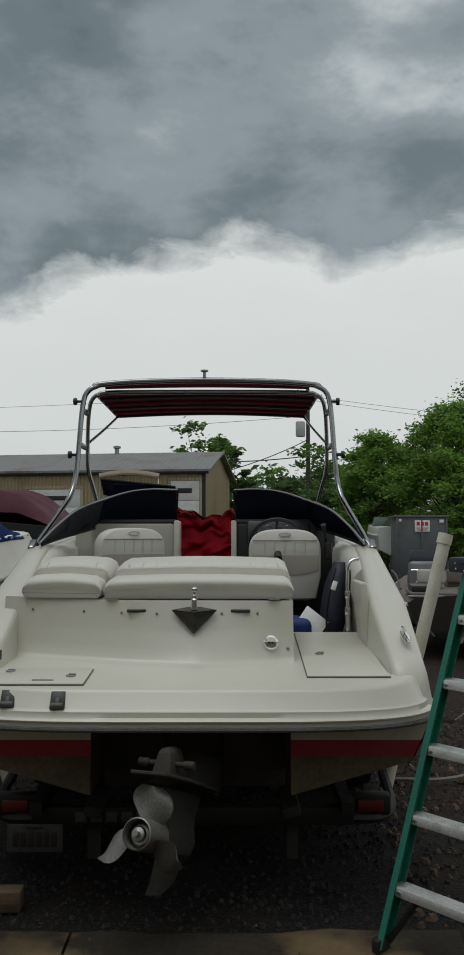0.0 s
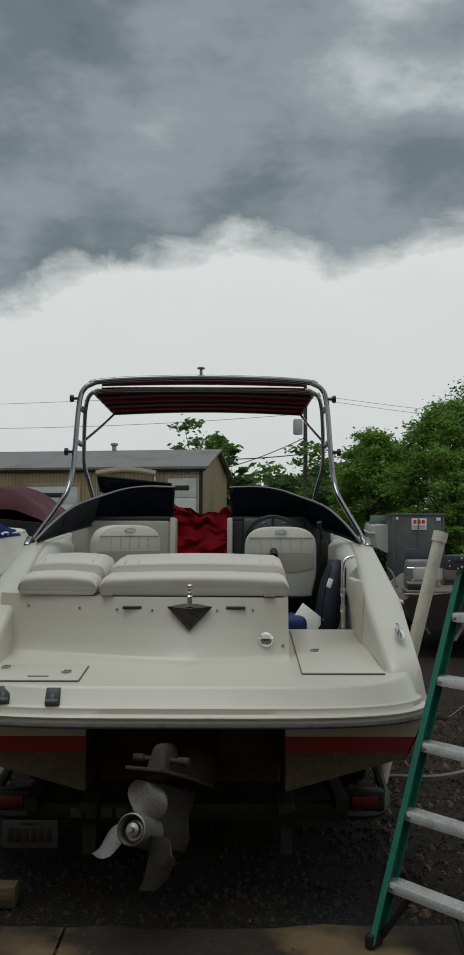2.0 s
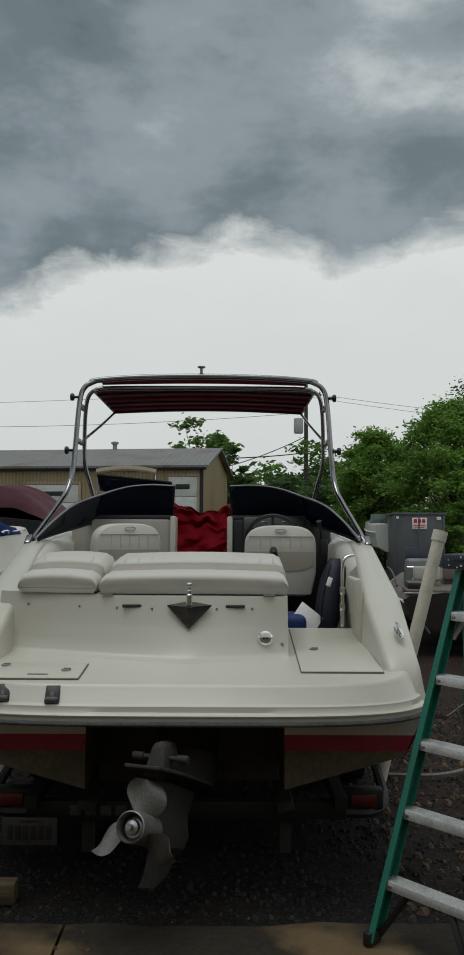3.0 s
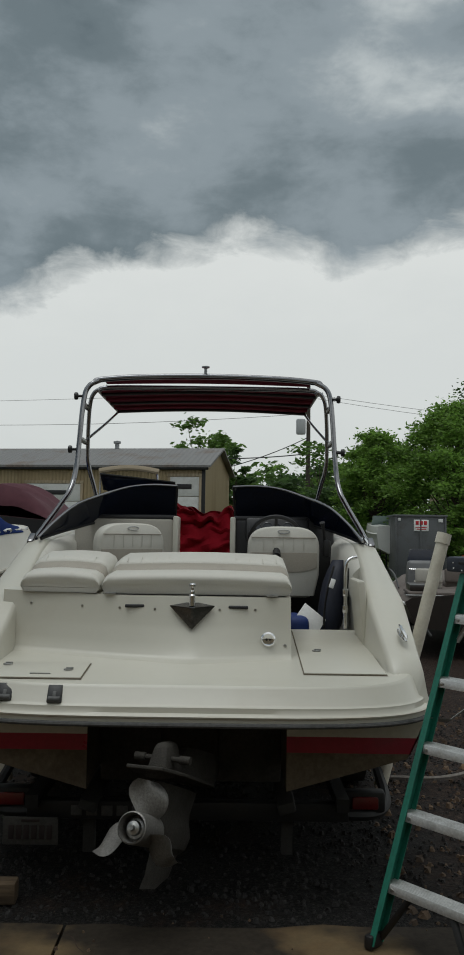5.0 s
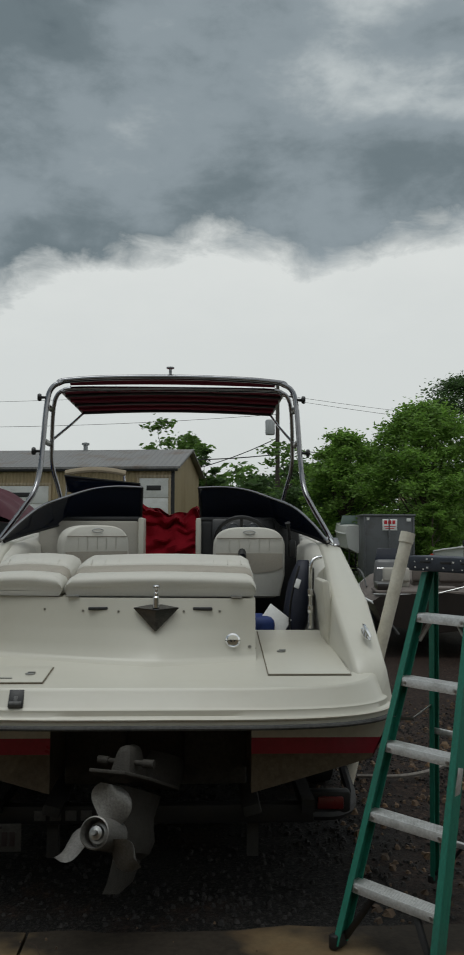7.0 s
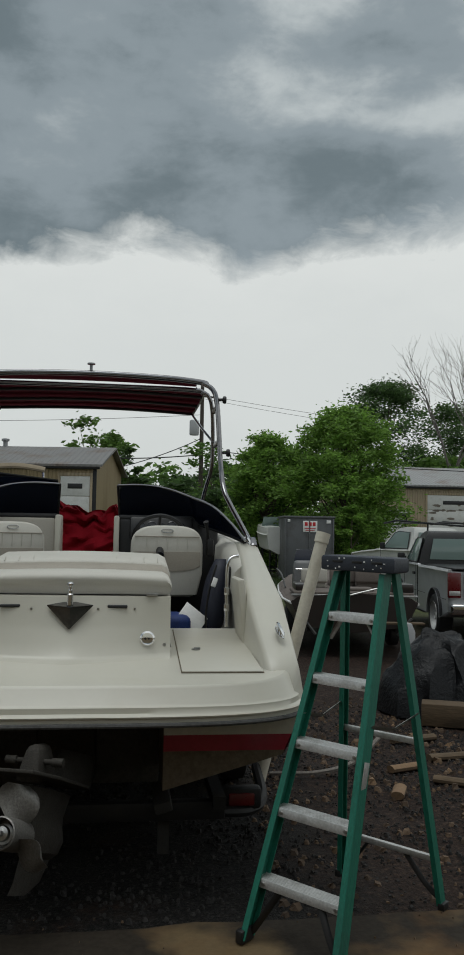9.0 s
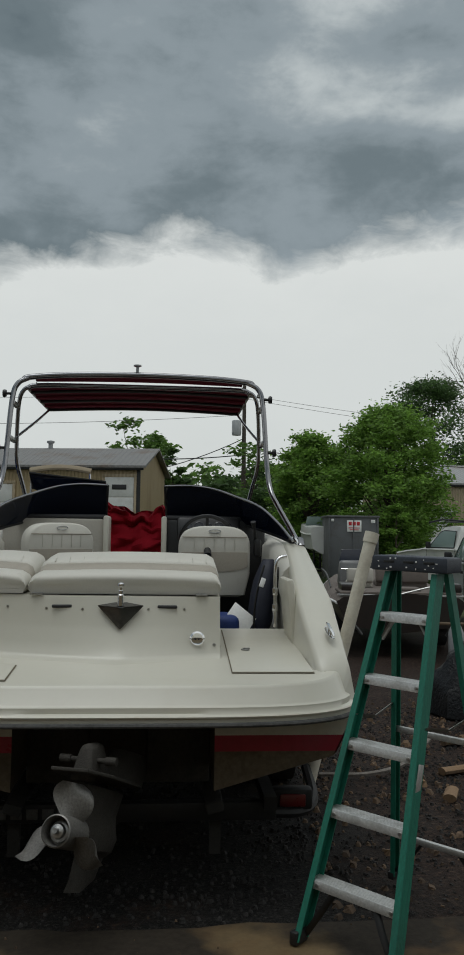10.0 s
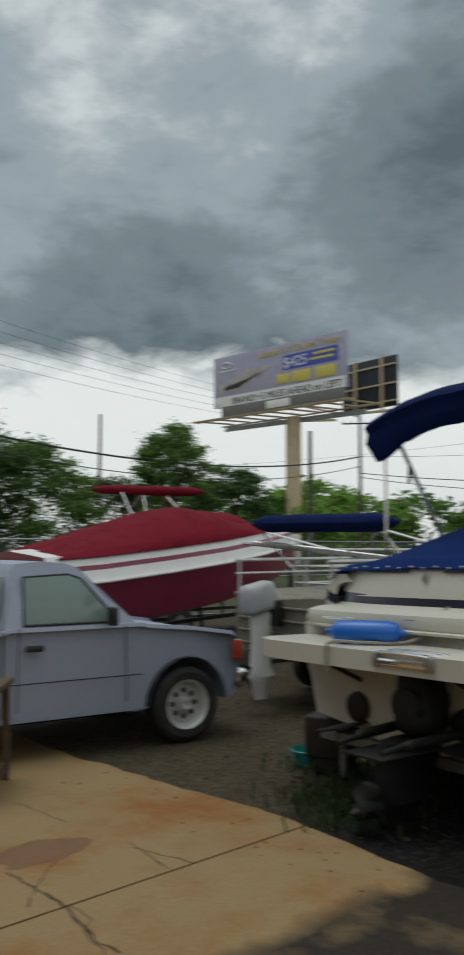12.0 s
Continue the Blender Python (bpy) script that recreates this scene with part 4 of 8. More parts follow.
leg_tube("rear_hoop", [(-0.985, 2.91, 3.14), (-0.93, 2.92, 3.165), (-0.6, 2.92, 3.192), (0, 2.92, 3.205), (0.6, 2.92, 3.192), (0.93, 2.92, 3.165), (0.985, 2.91, 3.14)], 0.026, tower)
leg_tube("front_hoop", [(-0.97, 3.04, 3.085), (-0.9, 3.05, 3.115), (-0.5, 3.06, 3.125), (0.5, 3.06, 3.125), (0.9, 3.05, 3.115), (0.97, 3.04, 3.085)], 0.022, tower)

# all-round light on the rear hoop
bm = B()
lathe(bm, [(0.001, 3.20), (0.022, 3.20), (0.022, 3.215), (0.013, 3.22), (0.013, 3.275), (0.034, 3.282), (0.034, 3.293), (0.001, 3.297)], (-0.02, 2.92, 0), "z", 16)
part("anchor_light", bm, GALV, tower, "small capped all-round light")

# maroon canopy laced to the hoops
canopy = part("canopy", sheet(B(), lambda u, v: Vector((lerp(-0.985, 0.985, u), lerp(3.08, 4.45, v), 3.105 + 0.03 * math.sin(math.pi * u) + 0.006 * bump_noise((u * 9, v * 5, 0), 1))), 24, 16, (0, 0, -0.006)), MAROON, tower, "maroon canvas sun canopy")
bm = B()
sheet(bm, lambda u, v: Vector((lerp(-0.9, 0.9, u), lerp(2.945, 3.05, v), 3.172 + 0.016 * math.sin(math.pi * u) - 0.02 * v)), 16, 2, (0, 0, -0.004))
part("rear_flap", bm, MAROON, canopy)
for k in range(5):
    y = 3.22 + 0.27 * k
    bm = B()
    tube(bm, [(lerp(-0.97, 0.97, i / 12), y, 3.082 + 0.03 * math.sin(math.pi * i / 12)) for i in range(13)], 0.014, 8)
    part("canopy_bow", bm, MAROON if k % 2 else BLACK, canopy)
bm = B()
for s in (1, -1):
    tube(bm, [(s * 0.985, lerp(3.06, 4.45, i / 8), 3.10) for i in range(9)], 0.012, 8)
tube(bm, [(lerp(-0.985, 0.985, i / 12), 4.45, 3.10 + 0.03 * math.sin(math.pi * i / 12)) for i in range(13)], 0.012, 8)
part("canopy_frame", bm, STEEL, canopy)
bm = B()
for i in range(19):
    x = lerp(-0.9, 0.9, i / 18)
    tube(bm, [(x, 3.03, 3.14), (x + 0.02, 3.07, 3.10), (x + 0.03, 3.1, 3.115)], 0.004, 5)
part("lacing", bm, BLACK, canopy, kind="stuff")

# bow: deck ahead of the windshield and the red cover heaped in the bow
bm = B()
rows = []
for y in (2.9, 3.4, 4.0, 4.6, 5.2, 5.8, 6.3, 6.58):
    x = table(y, YS, SHEER_X) - 0.03
    rows.append([(lerp(-x, x, i / 8), y, table(y, YS, SHEER_Z) + 0.05 * math.sin(math.pi * i / 8)) for i in range(9)])
loft(bm, [[q for q in r if abs(q[0]) > -1] for r in rows[2:]], closed=False)
part("bow_deck", bm, GEL, boat)
red = thing("red_tarp", (-0.38, 7.75, 1.02), "crumpled bright red canvas cover heaped in the bow", "tarp")


def heap(u, v):
    x, y = lerp(-0.50, 0.50, u), lerp(-0.42, 0.55, v)
    fall = min(1.0, 5.5 * min(u, 1 - u) + 0.35) * min(1.0, 3.2 * v + 0.0) * min(1.0, 5 * (1 - v) + 0.1)
    crease = 0.11 * abs(bump_noise((x, y, 0.3), 5.0)) + 0.05 * bump_noise((x, y, 2.0), 9.0) + 0.09 * bump_noise((x * 1.3, y * 0.6, 5.0), 2.4)
    return Vector((x + 0.05 * bump_noise((x, y, 7), 3), y + 0.12 * bump_noise((x, v * 5, 4), 6), 0.02 + 0.98 * fall ** 0.5 + crease))


bm = sheet(B(), heap, 64, 64, (0, 0, -0.01))
part("tarp_sheet", bm, RED_COVER, red)

# bags and a loose board on the sole by the starboard seat
bag = thing("duffel_bag", (0.70, 6.06, 1.02), "dark navy nylon bag leaning against the cockpit side", "bag")
bm = B()
rings = []
for k in range(9):
    t = k / 8
    r = 0.135 * math.sin(math.pi * min(0.95, max(0.07, t))) ** 0.45
    rings.append([(0.10 * t + r * 0.75 * math.cos(a) + 0.02 * bump_noise((k, a, 0), 2), -0.05 + 0.14 * t + r * 0.8 * math.sin(a), 0.02 + 0.62 * t) for a in (2 * math.pi * i / 14 for i in range(14))])
loft(bm, rings)
part("bag_body", bm, NAVY_BAG, bag, angle=70)
bm = B()
tube(bm, smooth_path([(-0.03, -0.18, 0.1), (-0.03, -0.17, 0.28), (0.0, -0.13, 0.45), (0.05, -0.05, 0.6)], 5), 0.012, 6, flat=0.4)
part("strap", bm, BLACK, bag)
bm = B()
box(bm, (0.03, -0.125, 0.48), (0.035, 0.01, 0.07), 0.004, (-18, 20, 0))
part("tag", bm, WHITE_PAINT, bag, "small white tag")
tub = thing("blue_bag", (0.43, 5.92, 1.02), "bright blue nylon bag on the cockpit sole", "bag")
bm = B()
box(bm, (0, 0, 0.13), (0.22, 0.34, 0.26), 0.05, (0, 0, 8), 3)
part("bag_body", bm, BLUE_BAG, tub)
tile = thing("loose_panel", (0.545, 5.90, 1.02), "loose white panel leaning on the blue bag", "board")
bm = B()
box(bm, (0, -0.05, 0.20), (0.19, 0.012, 0.24), 0.003, (-30, 38, 0))
part("panel", bm, WHITE_PAINT, tile)

# sterndrive and propeller, turned to port
drive = part("sterndrive", box(B(), (0.0, 0.72, 0.62), (0.34, 0.18, 0.40), 0.04), DRIVE, boat, "scaly grey sterndrive with bare propeller")
dm = pose(0.115, 0.55, 0.478, -22, 0, -18)


def dpart(name, bm, m_, label=""):
    bmesh.ops.transform(bm, matrix=dm, verts=bm.verts)
    return part(name, bm, m_, drive, label)


def fin_section(y0, y1, w, z, k=10):
    return [(w * math.sin(2 * math.pi * i / k) * 0.5, lerp(y0, y1, 0.5 - 0.5 * math.cos(2 * math.pi * i / k)), z) for i in range(k)]


bm = B()
loft(bm, [fin_section(-0.42, 0.02, 0.17, 0.10), fin_section(-0.50, 0.02, 0.20, 0.02), fin_section(-0.58, 0.0, 0.19, -0.06)])
dpart("upper_housing", bm, DRIVE)
bm = B()
box(bm, (0, -0.70, 0.0), (0.13, 0.26, 0.17), 0.03, (12, 0, 0), taper=(0.55, 0.6))
tube(bm, [(-0.145, -0.74, 0.0), (-0.09, -0.74, 0.0), (-0.088, -0.74, 0.0), (0.088, -0.74, 0.0), (0.09, -0.74, 0.0), (0.145, -0.74, 0.0)], [0.021, 0.021, 0.014, 0.014, 0.021, 0.021], 10)
dpart("trim_ram", bm, DRIVE)
bm = B()
slab(bm, [(-0.15, -0.35, -0.06), (0.15, -0.35, -0.06), (0.14, -0.75, -0.06), (0.09, -0.95, -0.06), (-0.09, -0.95, -0.06), (-0.14, -0.75, -0.06)], (0, 0, -0.016), 0.004)
dpart("cavitation_plate", bm, DRIVE)
bm = B()
loft(bm, [fin_section(-0.80, -0.20, 0.10, -0.11), fin_section(-0.80, -0.26, 0.09, -0.22), fin_section(-0.78, -0.28, 0.13, -0.27), fin_section(-0.78, -0.25, 0.15, -0.33), fin_section(-0.76, -0.28, 0.12, -0.39), fin_section(-0.72, -0.34, 0.03, -0.42), fin_section(-0.74, -0.42, 0.022, -0.52), fin_section(-0.78, -0.58, 0.018, -0.575)])
dpart("lower_unit", bm, DRIVE)
bm = B()
lathe(bm, [(0.001, -0.76), (0.072, -0.76), (0.070, -0.98), (0.064, -0.985), (0.060, -0.96), (0.058, -0.90), (0.001, -0.90)], (0, 0, -0.33), "y", 24)
hub = dpart("prop_hub", bm, PROP, "bare metal propeller hub")
bm = B()
lathe(bm, [(0.001, -0.995), (0.012, -0.995), (0.014, -0.97), (0.03, -0.965), (0.034, -0.945), (0.045, -0.94), (0.045, -0.90), (0.001, -0.90)], (0, 0, -0.33), "y", 16)
bmesh.ops.transform(bm, matrix=dm, verts=bm.verts)
part("prop_nut", bm, STEEL, hub)
for a0 in (74, 194, 318):
    def blade(u, v, a0=a0):
        """u along the radius, v across the blade."""
        r = 0.062 + 0.15 * u
        wid = 1.1 * (0.55 + 0.45 * math.sin(math.pi * min(1, 0.25 + 0.6 * u))) * max(0.05, (1 - u ** 4)) ** 0.5
        a = radians(a0) + (v - 0.5) * wid + 0.25 * u
        y = -0.86 - (v - 0.5) * 0.13 * (0.9 + 0.3 * u) - 0.03 * u
        return Vector((r * math.cos(a), y, -0.33 + r * math.sin(a)))
    bm = sheet(B(), blade, 10, 10, (0, 0.005, 0))
    bmesh.ops.transform(bm, matrix=dm, verts=bm.verts)
    part("prop_blade", bm, PROP, hub)

# ---- trailer under the boat ----
trailer = thing("boat_trailer", (-0.22, 4.2, 0), "dark painted tandem boat trailer with white guide poles", "trailer")
bm = B()
for s in (1, -1):
    tube(bm, [(s * 0.86, 0.45, 0.36), (s * 0.86, 4.2, 0.38), (s * 0.12, 6.6, 0.45)], 0.05, 4)
part("side_beam", bm, TRAILER_PAINT, trailer)
bm = B()
box(bm, (0, 0.55, 0.30), (1.80, 0.08, 0.10), 0.01)
beam = part("rear_crossbeam", bm, TRAILER_PAINT, trailer)
bm = B()
for i in range(6):
    box(bm, (-0.62 + 0.085 * i, 0.506, 0.30), (0.062, 0.006, 0.055), 0.002)
part("maker_lettering", bm, GRIMY_RIM, beam, "pale lettering on the rear beam")
for s in (1, -1):
    bm = B()
    box(bm, (s * 0.55, 0.75, 0.34), (0.10, 0.6, 0.06), 0.012, (0, -s * 15, 0))
    tube(bm, [(s * 0.56, 0.60, 0.05), (s * 0.56, 0.60, 0.33)], 0.045, 4)
    part("bunk", bm, CARPET, trailer, "carpeted bunk board")
    bm = B()
    box(bm, (s * 1.0, 0.62, 0.34), (0.24, 0.09, 0.12), 0.02)
    lamp = part("tail_lamp", bm, TRAILER_PAINT, trailer)
    bm = B()
    box(bm, (s * 1.0, 0.565, 0.34), (0.15, 0.02, 0.07), 0.01)
    part("lens", bm, PLASTIC_RED, lamp, "red tail lamp lens")
    bm = B()
    tube(bm, smooth_path([(s * 0.86, 0.55, 0.28), (s * 1.05, 0.6, 0.27), (s * 1.16, 0.8, 0.28), (s * 1.20, 1.3, 0.32)], 5), 0.032, 8)
    part("rear_bumper_tube", bm, TRAILER_PAINT, trailer)
    bm = B()
    top_x = 1.655 if s > 0 else 1.72
    tube(bm, [(s * 1.22, 1.30, 0.22), (s * top_x, 1.38, 1.83)], 0.043, 14)
    tube(bm, [(s * (top_x - 0.01), 1.378, 1.80), (s * (top_x + 0.009), 1.382, 1.868)], 0.05, 14)
    part("guide_pole", bm, PVC, trailer, "yellowed white PVC guide pole")
    for y in (2.2, 3.0):
        bm = B()
        lathe(bm, [(0.20, -0.10), (0.29, -0.105), (0.335, -0.08), (0.34, 0), (0.335, 0.08), (0.29, 0.105), (0.20, 0.10)], (s * 1.15, y, 0.33), "x", 28)
        w = part("trailer_wheel", bm, RUBBER, trailer, "black trailer tyre")
        bm = B()
        lathe(bm, [(0.001, -0.06), (0.06, -0.07), (0.17, -0.05), (0.195, -0.08), (0.21, -0.09), (0.21, 0.09), (0.195, 0.08), (0.17, 0.05), (0.06, 0.07), (0.001, 0.06)], (s * 1.15, y, 0.33), "x", 24)
        part("rim", bm, GALV, w)
    bm = B()
    rings = []
    for k in range(13):
        a = math.pi * k / 12
        y, z = 2.6 - 0.86 * math.cos(a) ** 1 * (1 if k else 1), 0.36 + 0.40 * math.sin(a) ** 0.5
        rings.append([(s * 1.0, y, z), (s * 1.30, y, z), (s * 1.31, y, z - 0.03), (s * 1.0, y, z - 0.02)])
    loft(bm, rings)
    part("mudguard", bm, GALV, trailer)
# the white plate's colour is darkened to hold the shade below the stern
bm = B()
box(bm, (-0.86, 0.45, 0.205), (0.305, 0.012, 0.15), 0.006)
np_ = part("number_plate", bm, mat("shaded_plate", (0.07, 0.066, 0.06), 0.7, var=0.2, scale=12, fine=80, bump=0.0), trailer, "white number plate with dark bars")
PLATE_INK = mat("plate_ink", (0.03, 0.02, 0.02), 0.6, var=0.1, scale=8, fine=60, bump=0.0)
for i in range(6):
    part("bar", box(B(), (-0.86 - 0.105 + 0.042 * i, 0.442, 0.20), (0.03, 0.006, 0.075), 0.001), PLATE_INK, np_)
part("bar", box(B(), (-0.86, 0.442, 0.262), (0.10, 0.006, 0.012), 0.001), PLATE_INK, np_)

# ---- green stepladder ----
# ladder axes: X along the steps, Y away from the climber, Z up
ladder = thing("stepladder", (0.839, 3.639, 0.012), "green fibreglass stepladder with aluminium steps and dark cap", "ladder", turn=-46, lean=0.9)


def ladder_x(z):
    return lerp(0.25, 0.137, z / 1.70)


def ladder_y(z):
    return 0.337 * z


for s in (1, -1):
    bm = B()
    a, b = Vector((s * ladder_x(0), ladder_y(0), 0.02)), Vector((s * ladder_x(1.66), ladder_y(1.66), 1.66))
    prof = [(0.003, -0.039), (0.003, 0.039), (-0.027, 0.039), (-0.027, 0.032), (-0.003, 0.032), (-0.003, -0.032), (-0.027, -0.032), (-0.027, -0.039)]
    loft(bm, [[q + Vector((s * x, y, 0)) for x, y in prof] for q in (a, a.lerp(b, 0.5), b)])
    rail = part("front_rail", bm, GREEN_FG, ladder, "green channel rail")
    bm = B()
    box(bm, (s * ladder_x(0), ladder_y(0), 0.03), (0.04, 0.095, 0.06), 0.008)
    part("foot", bm, BLACK, rail)
    bm = B()
    ra, rb = Vector((s * 0.297, 0.905, 0.02)), Vector((s * 0.152, 0.634, 1.66))
    prof = [(0.003, -0.026), (0.003, 0.026), (-0.023, 0.026), (-0.023, 0.020), (-0.003, 0.020), (-0.003, -0.020), (-0.023, -0.020), (-0.023, -0.026)]
    loft(bm, [[q + Vector((s * x, y, 0)) for x, y in prof] for q in (ra, ra.lerp(rb, 0.5), rb)])
    rail = part("rear_rail", bm, GREEN_FG, ladder, "green channel rail")
    bm = B()
    box(bm, (s * 0.297, 0.905, 0.02), (0.035, 0.06, 0.04), 0.006)
    part("foot", bm, BLACK, rail)
    bm = B()
    tube(bm, [(s * 0.19, 0.335, 0.97), (s * 0.20, 0.53, 0.93), (s * 0.215, 0.75, 0.97)], 0.014, 6, flat=0.3)
    part("spreader", bm, STEEL, ladder, "steel spreader bar")
    bm = B()
    tube(bm, smooth_path([(s * 0.235, 0.03, 0.03), (s * 0.17, 0.04, 0.13), (s * 0.10, 0.07, 0.25)], 4), 0.016, 6, flat=0.35)
    part("step_brace", bm, BLACK, ladder, "black bottom brace")
    bm = B()
    tube(bm, smooth_path([(s * 0.28, 0.90, 0.05), (s * 0.20, 0.885, 0.12), (s * 0.10, 0.865, 0.25)], 4), 0.014, 6, flat=0.35)
    part("rear_brace", bm, BLACK, ladder)
for k in range(5):
    z = 0.268 + 0.297 * k
    w = ladder_x(z) - 0.006
    bm = B()
    y = ladder_y(z)
    prof = [(-0.038, -0.036), (-0.038, 0.001), (-0.036, 0.004)]
    for i in range(7):
        yy = -0.031 + 0.011 * i
        prof += [(yy, 0.004), (yy + 0.001, 0.0065), (yy + 0.005, 0.0065), (yy + 0.006, 0.004)]
    prof += [(0.044, 0.004), (0.046, 0.001), (0.046, -0.026), (0.042, -0.026), (0.042, -0.004), (-0.033, -0.004), (-0.033, -0.036)]
    loft(bm, [[(x, y + py, z + pz) for py, pz in prof] for x in (-w, w)])
    st = part("step", bm, ALU, ladder, "worn aluminium step")
    for s in (1, -1):
        part("rivet", lathe(B(), [(0.001, -0.006), (0.009, -0.005), (0.009, 0.002), (0.001, 0.002)], (s * (w - 0.035), y - 0.039, z - 0.017), "y", 8), STEEL, st)
    if k == 4:
        for s in (1, -1):
            bm = B()
            tube(bm, [(s * (w - 0.01), y, z - 0.13), (s * (w - 0.08), y, z - 0.02)], 0.012, 6, flat=0.3)
            part("step_stay", bm, STEEL, ladder)
for z, y in ((0.25, 0.866), (0.83, 0.772)):
    w = lerp(0.297, 0.152, z / 1.66)
    bm = B()
    box(bm, (0, y, z), (2 * w, 0.025, 0.03), 0.004)
    part("rear_bar", bm, ALU, ladder)
bm = B()
slab(bm, [(-0.205, 0.50, 1.665), (0.205, 0.50, 1.665), (0.19, 0.68, 1.665), (-0.19, 0.68, 1.665)], (0, 0, 0.075), 0.012)
capo = part("top_cap", bm, LADDER_CAP, ladder, "dark slate plastic top cap with paint specks")
for x in (-0.11, 0.0, 0.11):
    part("tool_slot", box(B(), (x, 0.503, 1.712), (0.06, 0.012, 0.014), 0.004), BLACK, capo)
bm = B()
rng = random.Random(5)
for i in range(14):
    x = rng.uniform(-0.17, 0.17)
    box(bm, (x, 0.4988, rng.uniform(1.672, 1.73)), (rng.uniform(0.004, 0.01), 0.003, rng.uniform(0.004, 0.009)), 0)
part("paint_speck", bm, WHITE_PAINT, capo, kind="stuff")
bm = B()
box(bm, (ladder_x(0.75) + 0.0045, ladder_y(0.75), 0.75), (0.003, 0.045, 0.16), 0.0005, (-16, 0, 0))
part("sticker", bm, ALU, ladder, "worn pale sticker")

# ---- the white boat under the blue cover ----
blue = thing("cabin_runabout", (-3.70, 4.36, -0.01), "white runabout with navy stripes under a royal blue mooring cover", "boat", turn=-6, lean=-0.9)
BY = [0.55, 0.8, 1.5, 2.6, 3.8, 5.0, 6.0, 6.7, 7.1]
BRX = [1.21, 1.25, 1.27, 1.27, 1.23, 1.06, 0.74, 0.36, 0.03]
BRZ = [1.25, 1.26, 1.30, 1.37, 1.46, 1.56, 1.64, 1.69, 1.72]
BCX = [1.07, 1.09, 1.11, 1.11, 1.06, 0.84, 0.48, 0.18, 0.02]
BCZ = [0.56, 0.56, 0.56, 0.57, 0.60, 0.72, 0.95, 1.22, 1.45]
BKZ = [0.38, 0.38, 0.38, 0.38, 0.40, 0.48, 0.74, 1.10, 1.43]
BDZ = [1.60, 1.66, 1.72, 1.78, 1.84, 1.88, 1.90, 1.88, 1.84]


def blue_row(y):
    kz, cx, cz = table(y, BY, BKZ), table(y, BY, BCX), table(y, BY, BCZ)
    rx, rz, dz = table(y, BY, BRX), table(y, BY, BRZ), table(y, BY, BDZ)
    tip = min(1.0, rx / 0.5)
    pts = [(0, kz), (cx * 0.45, lerp(kz, cz, 0.45)), (cx * 0.46, lerp(kz, cz, 0.46) + 0.02), (cx, cz), (cx + 0.01 * tip, cz + 0.03)]
    sa = table(y, [0.6, 2.0, 3.5, 6.2], [0.56, 0.60, 0.68, 0.85])
    sb = table(y, [0.6, 2.0, 3.5, 6.2], [0.62, 0.78, 0.86, 0.88])
    for f in (0.3, sa, sb, 0.95):
        pts.append((lerp(cx, rx, f ** 0.7), lerp(cz, rz, f)))
    pts += [(rx, rz), (rx - 0.004 * tip, rz + 0.03), (rx - 0.035 * tip, rz + 0.055)]
    h = dz - rz
    na = table(y, [0.6, 1.5, 2.6, 3.2], [0.50, 0.56, 0.80, 0.90])
    nb = table(y, [0.6, 1.5, 2.6, 3.2], [0.70, 0.76, 0.86, 0.905])
    for f in (0.42, na, nb, 0.93):
        pts.append((max(0.01, rx - tip * (0.05 + 0.12 * f ** 1.4)), rz + h * f))
    pts.append((max(0.008, rx - 0.22 * tip), dz))
    pts.append((max(0.004, rx - 0.34 * tip), dz + 0.01))
    return pts


bm = B()
rows = []
for y in (0.55, 0.65, 0.8, 1.1, 1.5, 2.0, 2.6, 3.2, 3.8, 4.4, 5.0, 5.5, 6.0, 6.35, 6.7, 6.95, 7.1):
    half = blue_row(y)
    sq = table(y, [0.55, 0.65, 0.8], [0.95, 0.985, 1.0])
    yy = lambda i: max(y, 0.80) if i > 10 else y
    rows.append([bm.verts.new((x * sq, yy(i), z)) for i, (x, z) in enumerate(half)] + [bm.verts.new((-x * sq, yy(i), z)) for i, (x, z) in list(enumerate(half))[:0:-1]])
n, hl = len(rows[0]), len(blue_row(1))
for a, b in zip(rows, rows[1:]):
    for i in range(n):
        if i == hl - 1:
            continue
        f = bm.faces.new((a[i], a[(i + 1) % n], b[(i + 1) % n], b[i]))
        k = i if i < hl - 1 else n - 1 - i
        f.material_index = 1 if k in (6, 13) else (0 if k > 9 else 2)
bm.faces.new([bm.verts.new(v.co) for v in rows[0][:12]] + [bm.verts.new(v.co) for v in rows[0][-11:]]).material_index = 2
part("hull", bm, [GEL, NAVY, GEL_DIRTY], blue, "white hull with navy stripes", angle=30)
# stern upper works: ledge, navy band and panel under the cover
bm = B()
rings = []
for d, z, w in ((0.54, 1.26, 1.20), (0.52, 1.30, 1.215), (0.54, 1.38, 1.20), (0.60, 1.405, 1.15), (0.74, 1.42, 1.06), (0.76, 1.44, 1.05)):
    rings.append([(lerp(-w, w, i / 16), d + 0.10 * (abs(i / 8 - 1)) ** 6, z) for i in range(17)])
loft(bm, rings, closed=False)
part("stern_ledge", bm, GEL, blue, angle=50)
bm = B()
rings = []
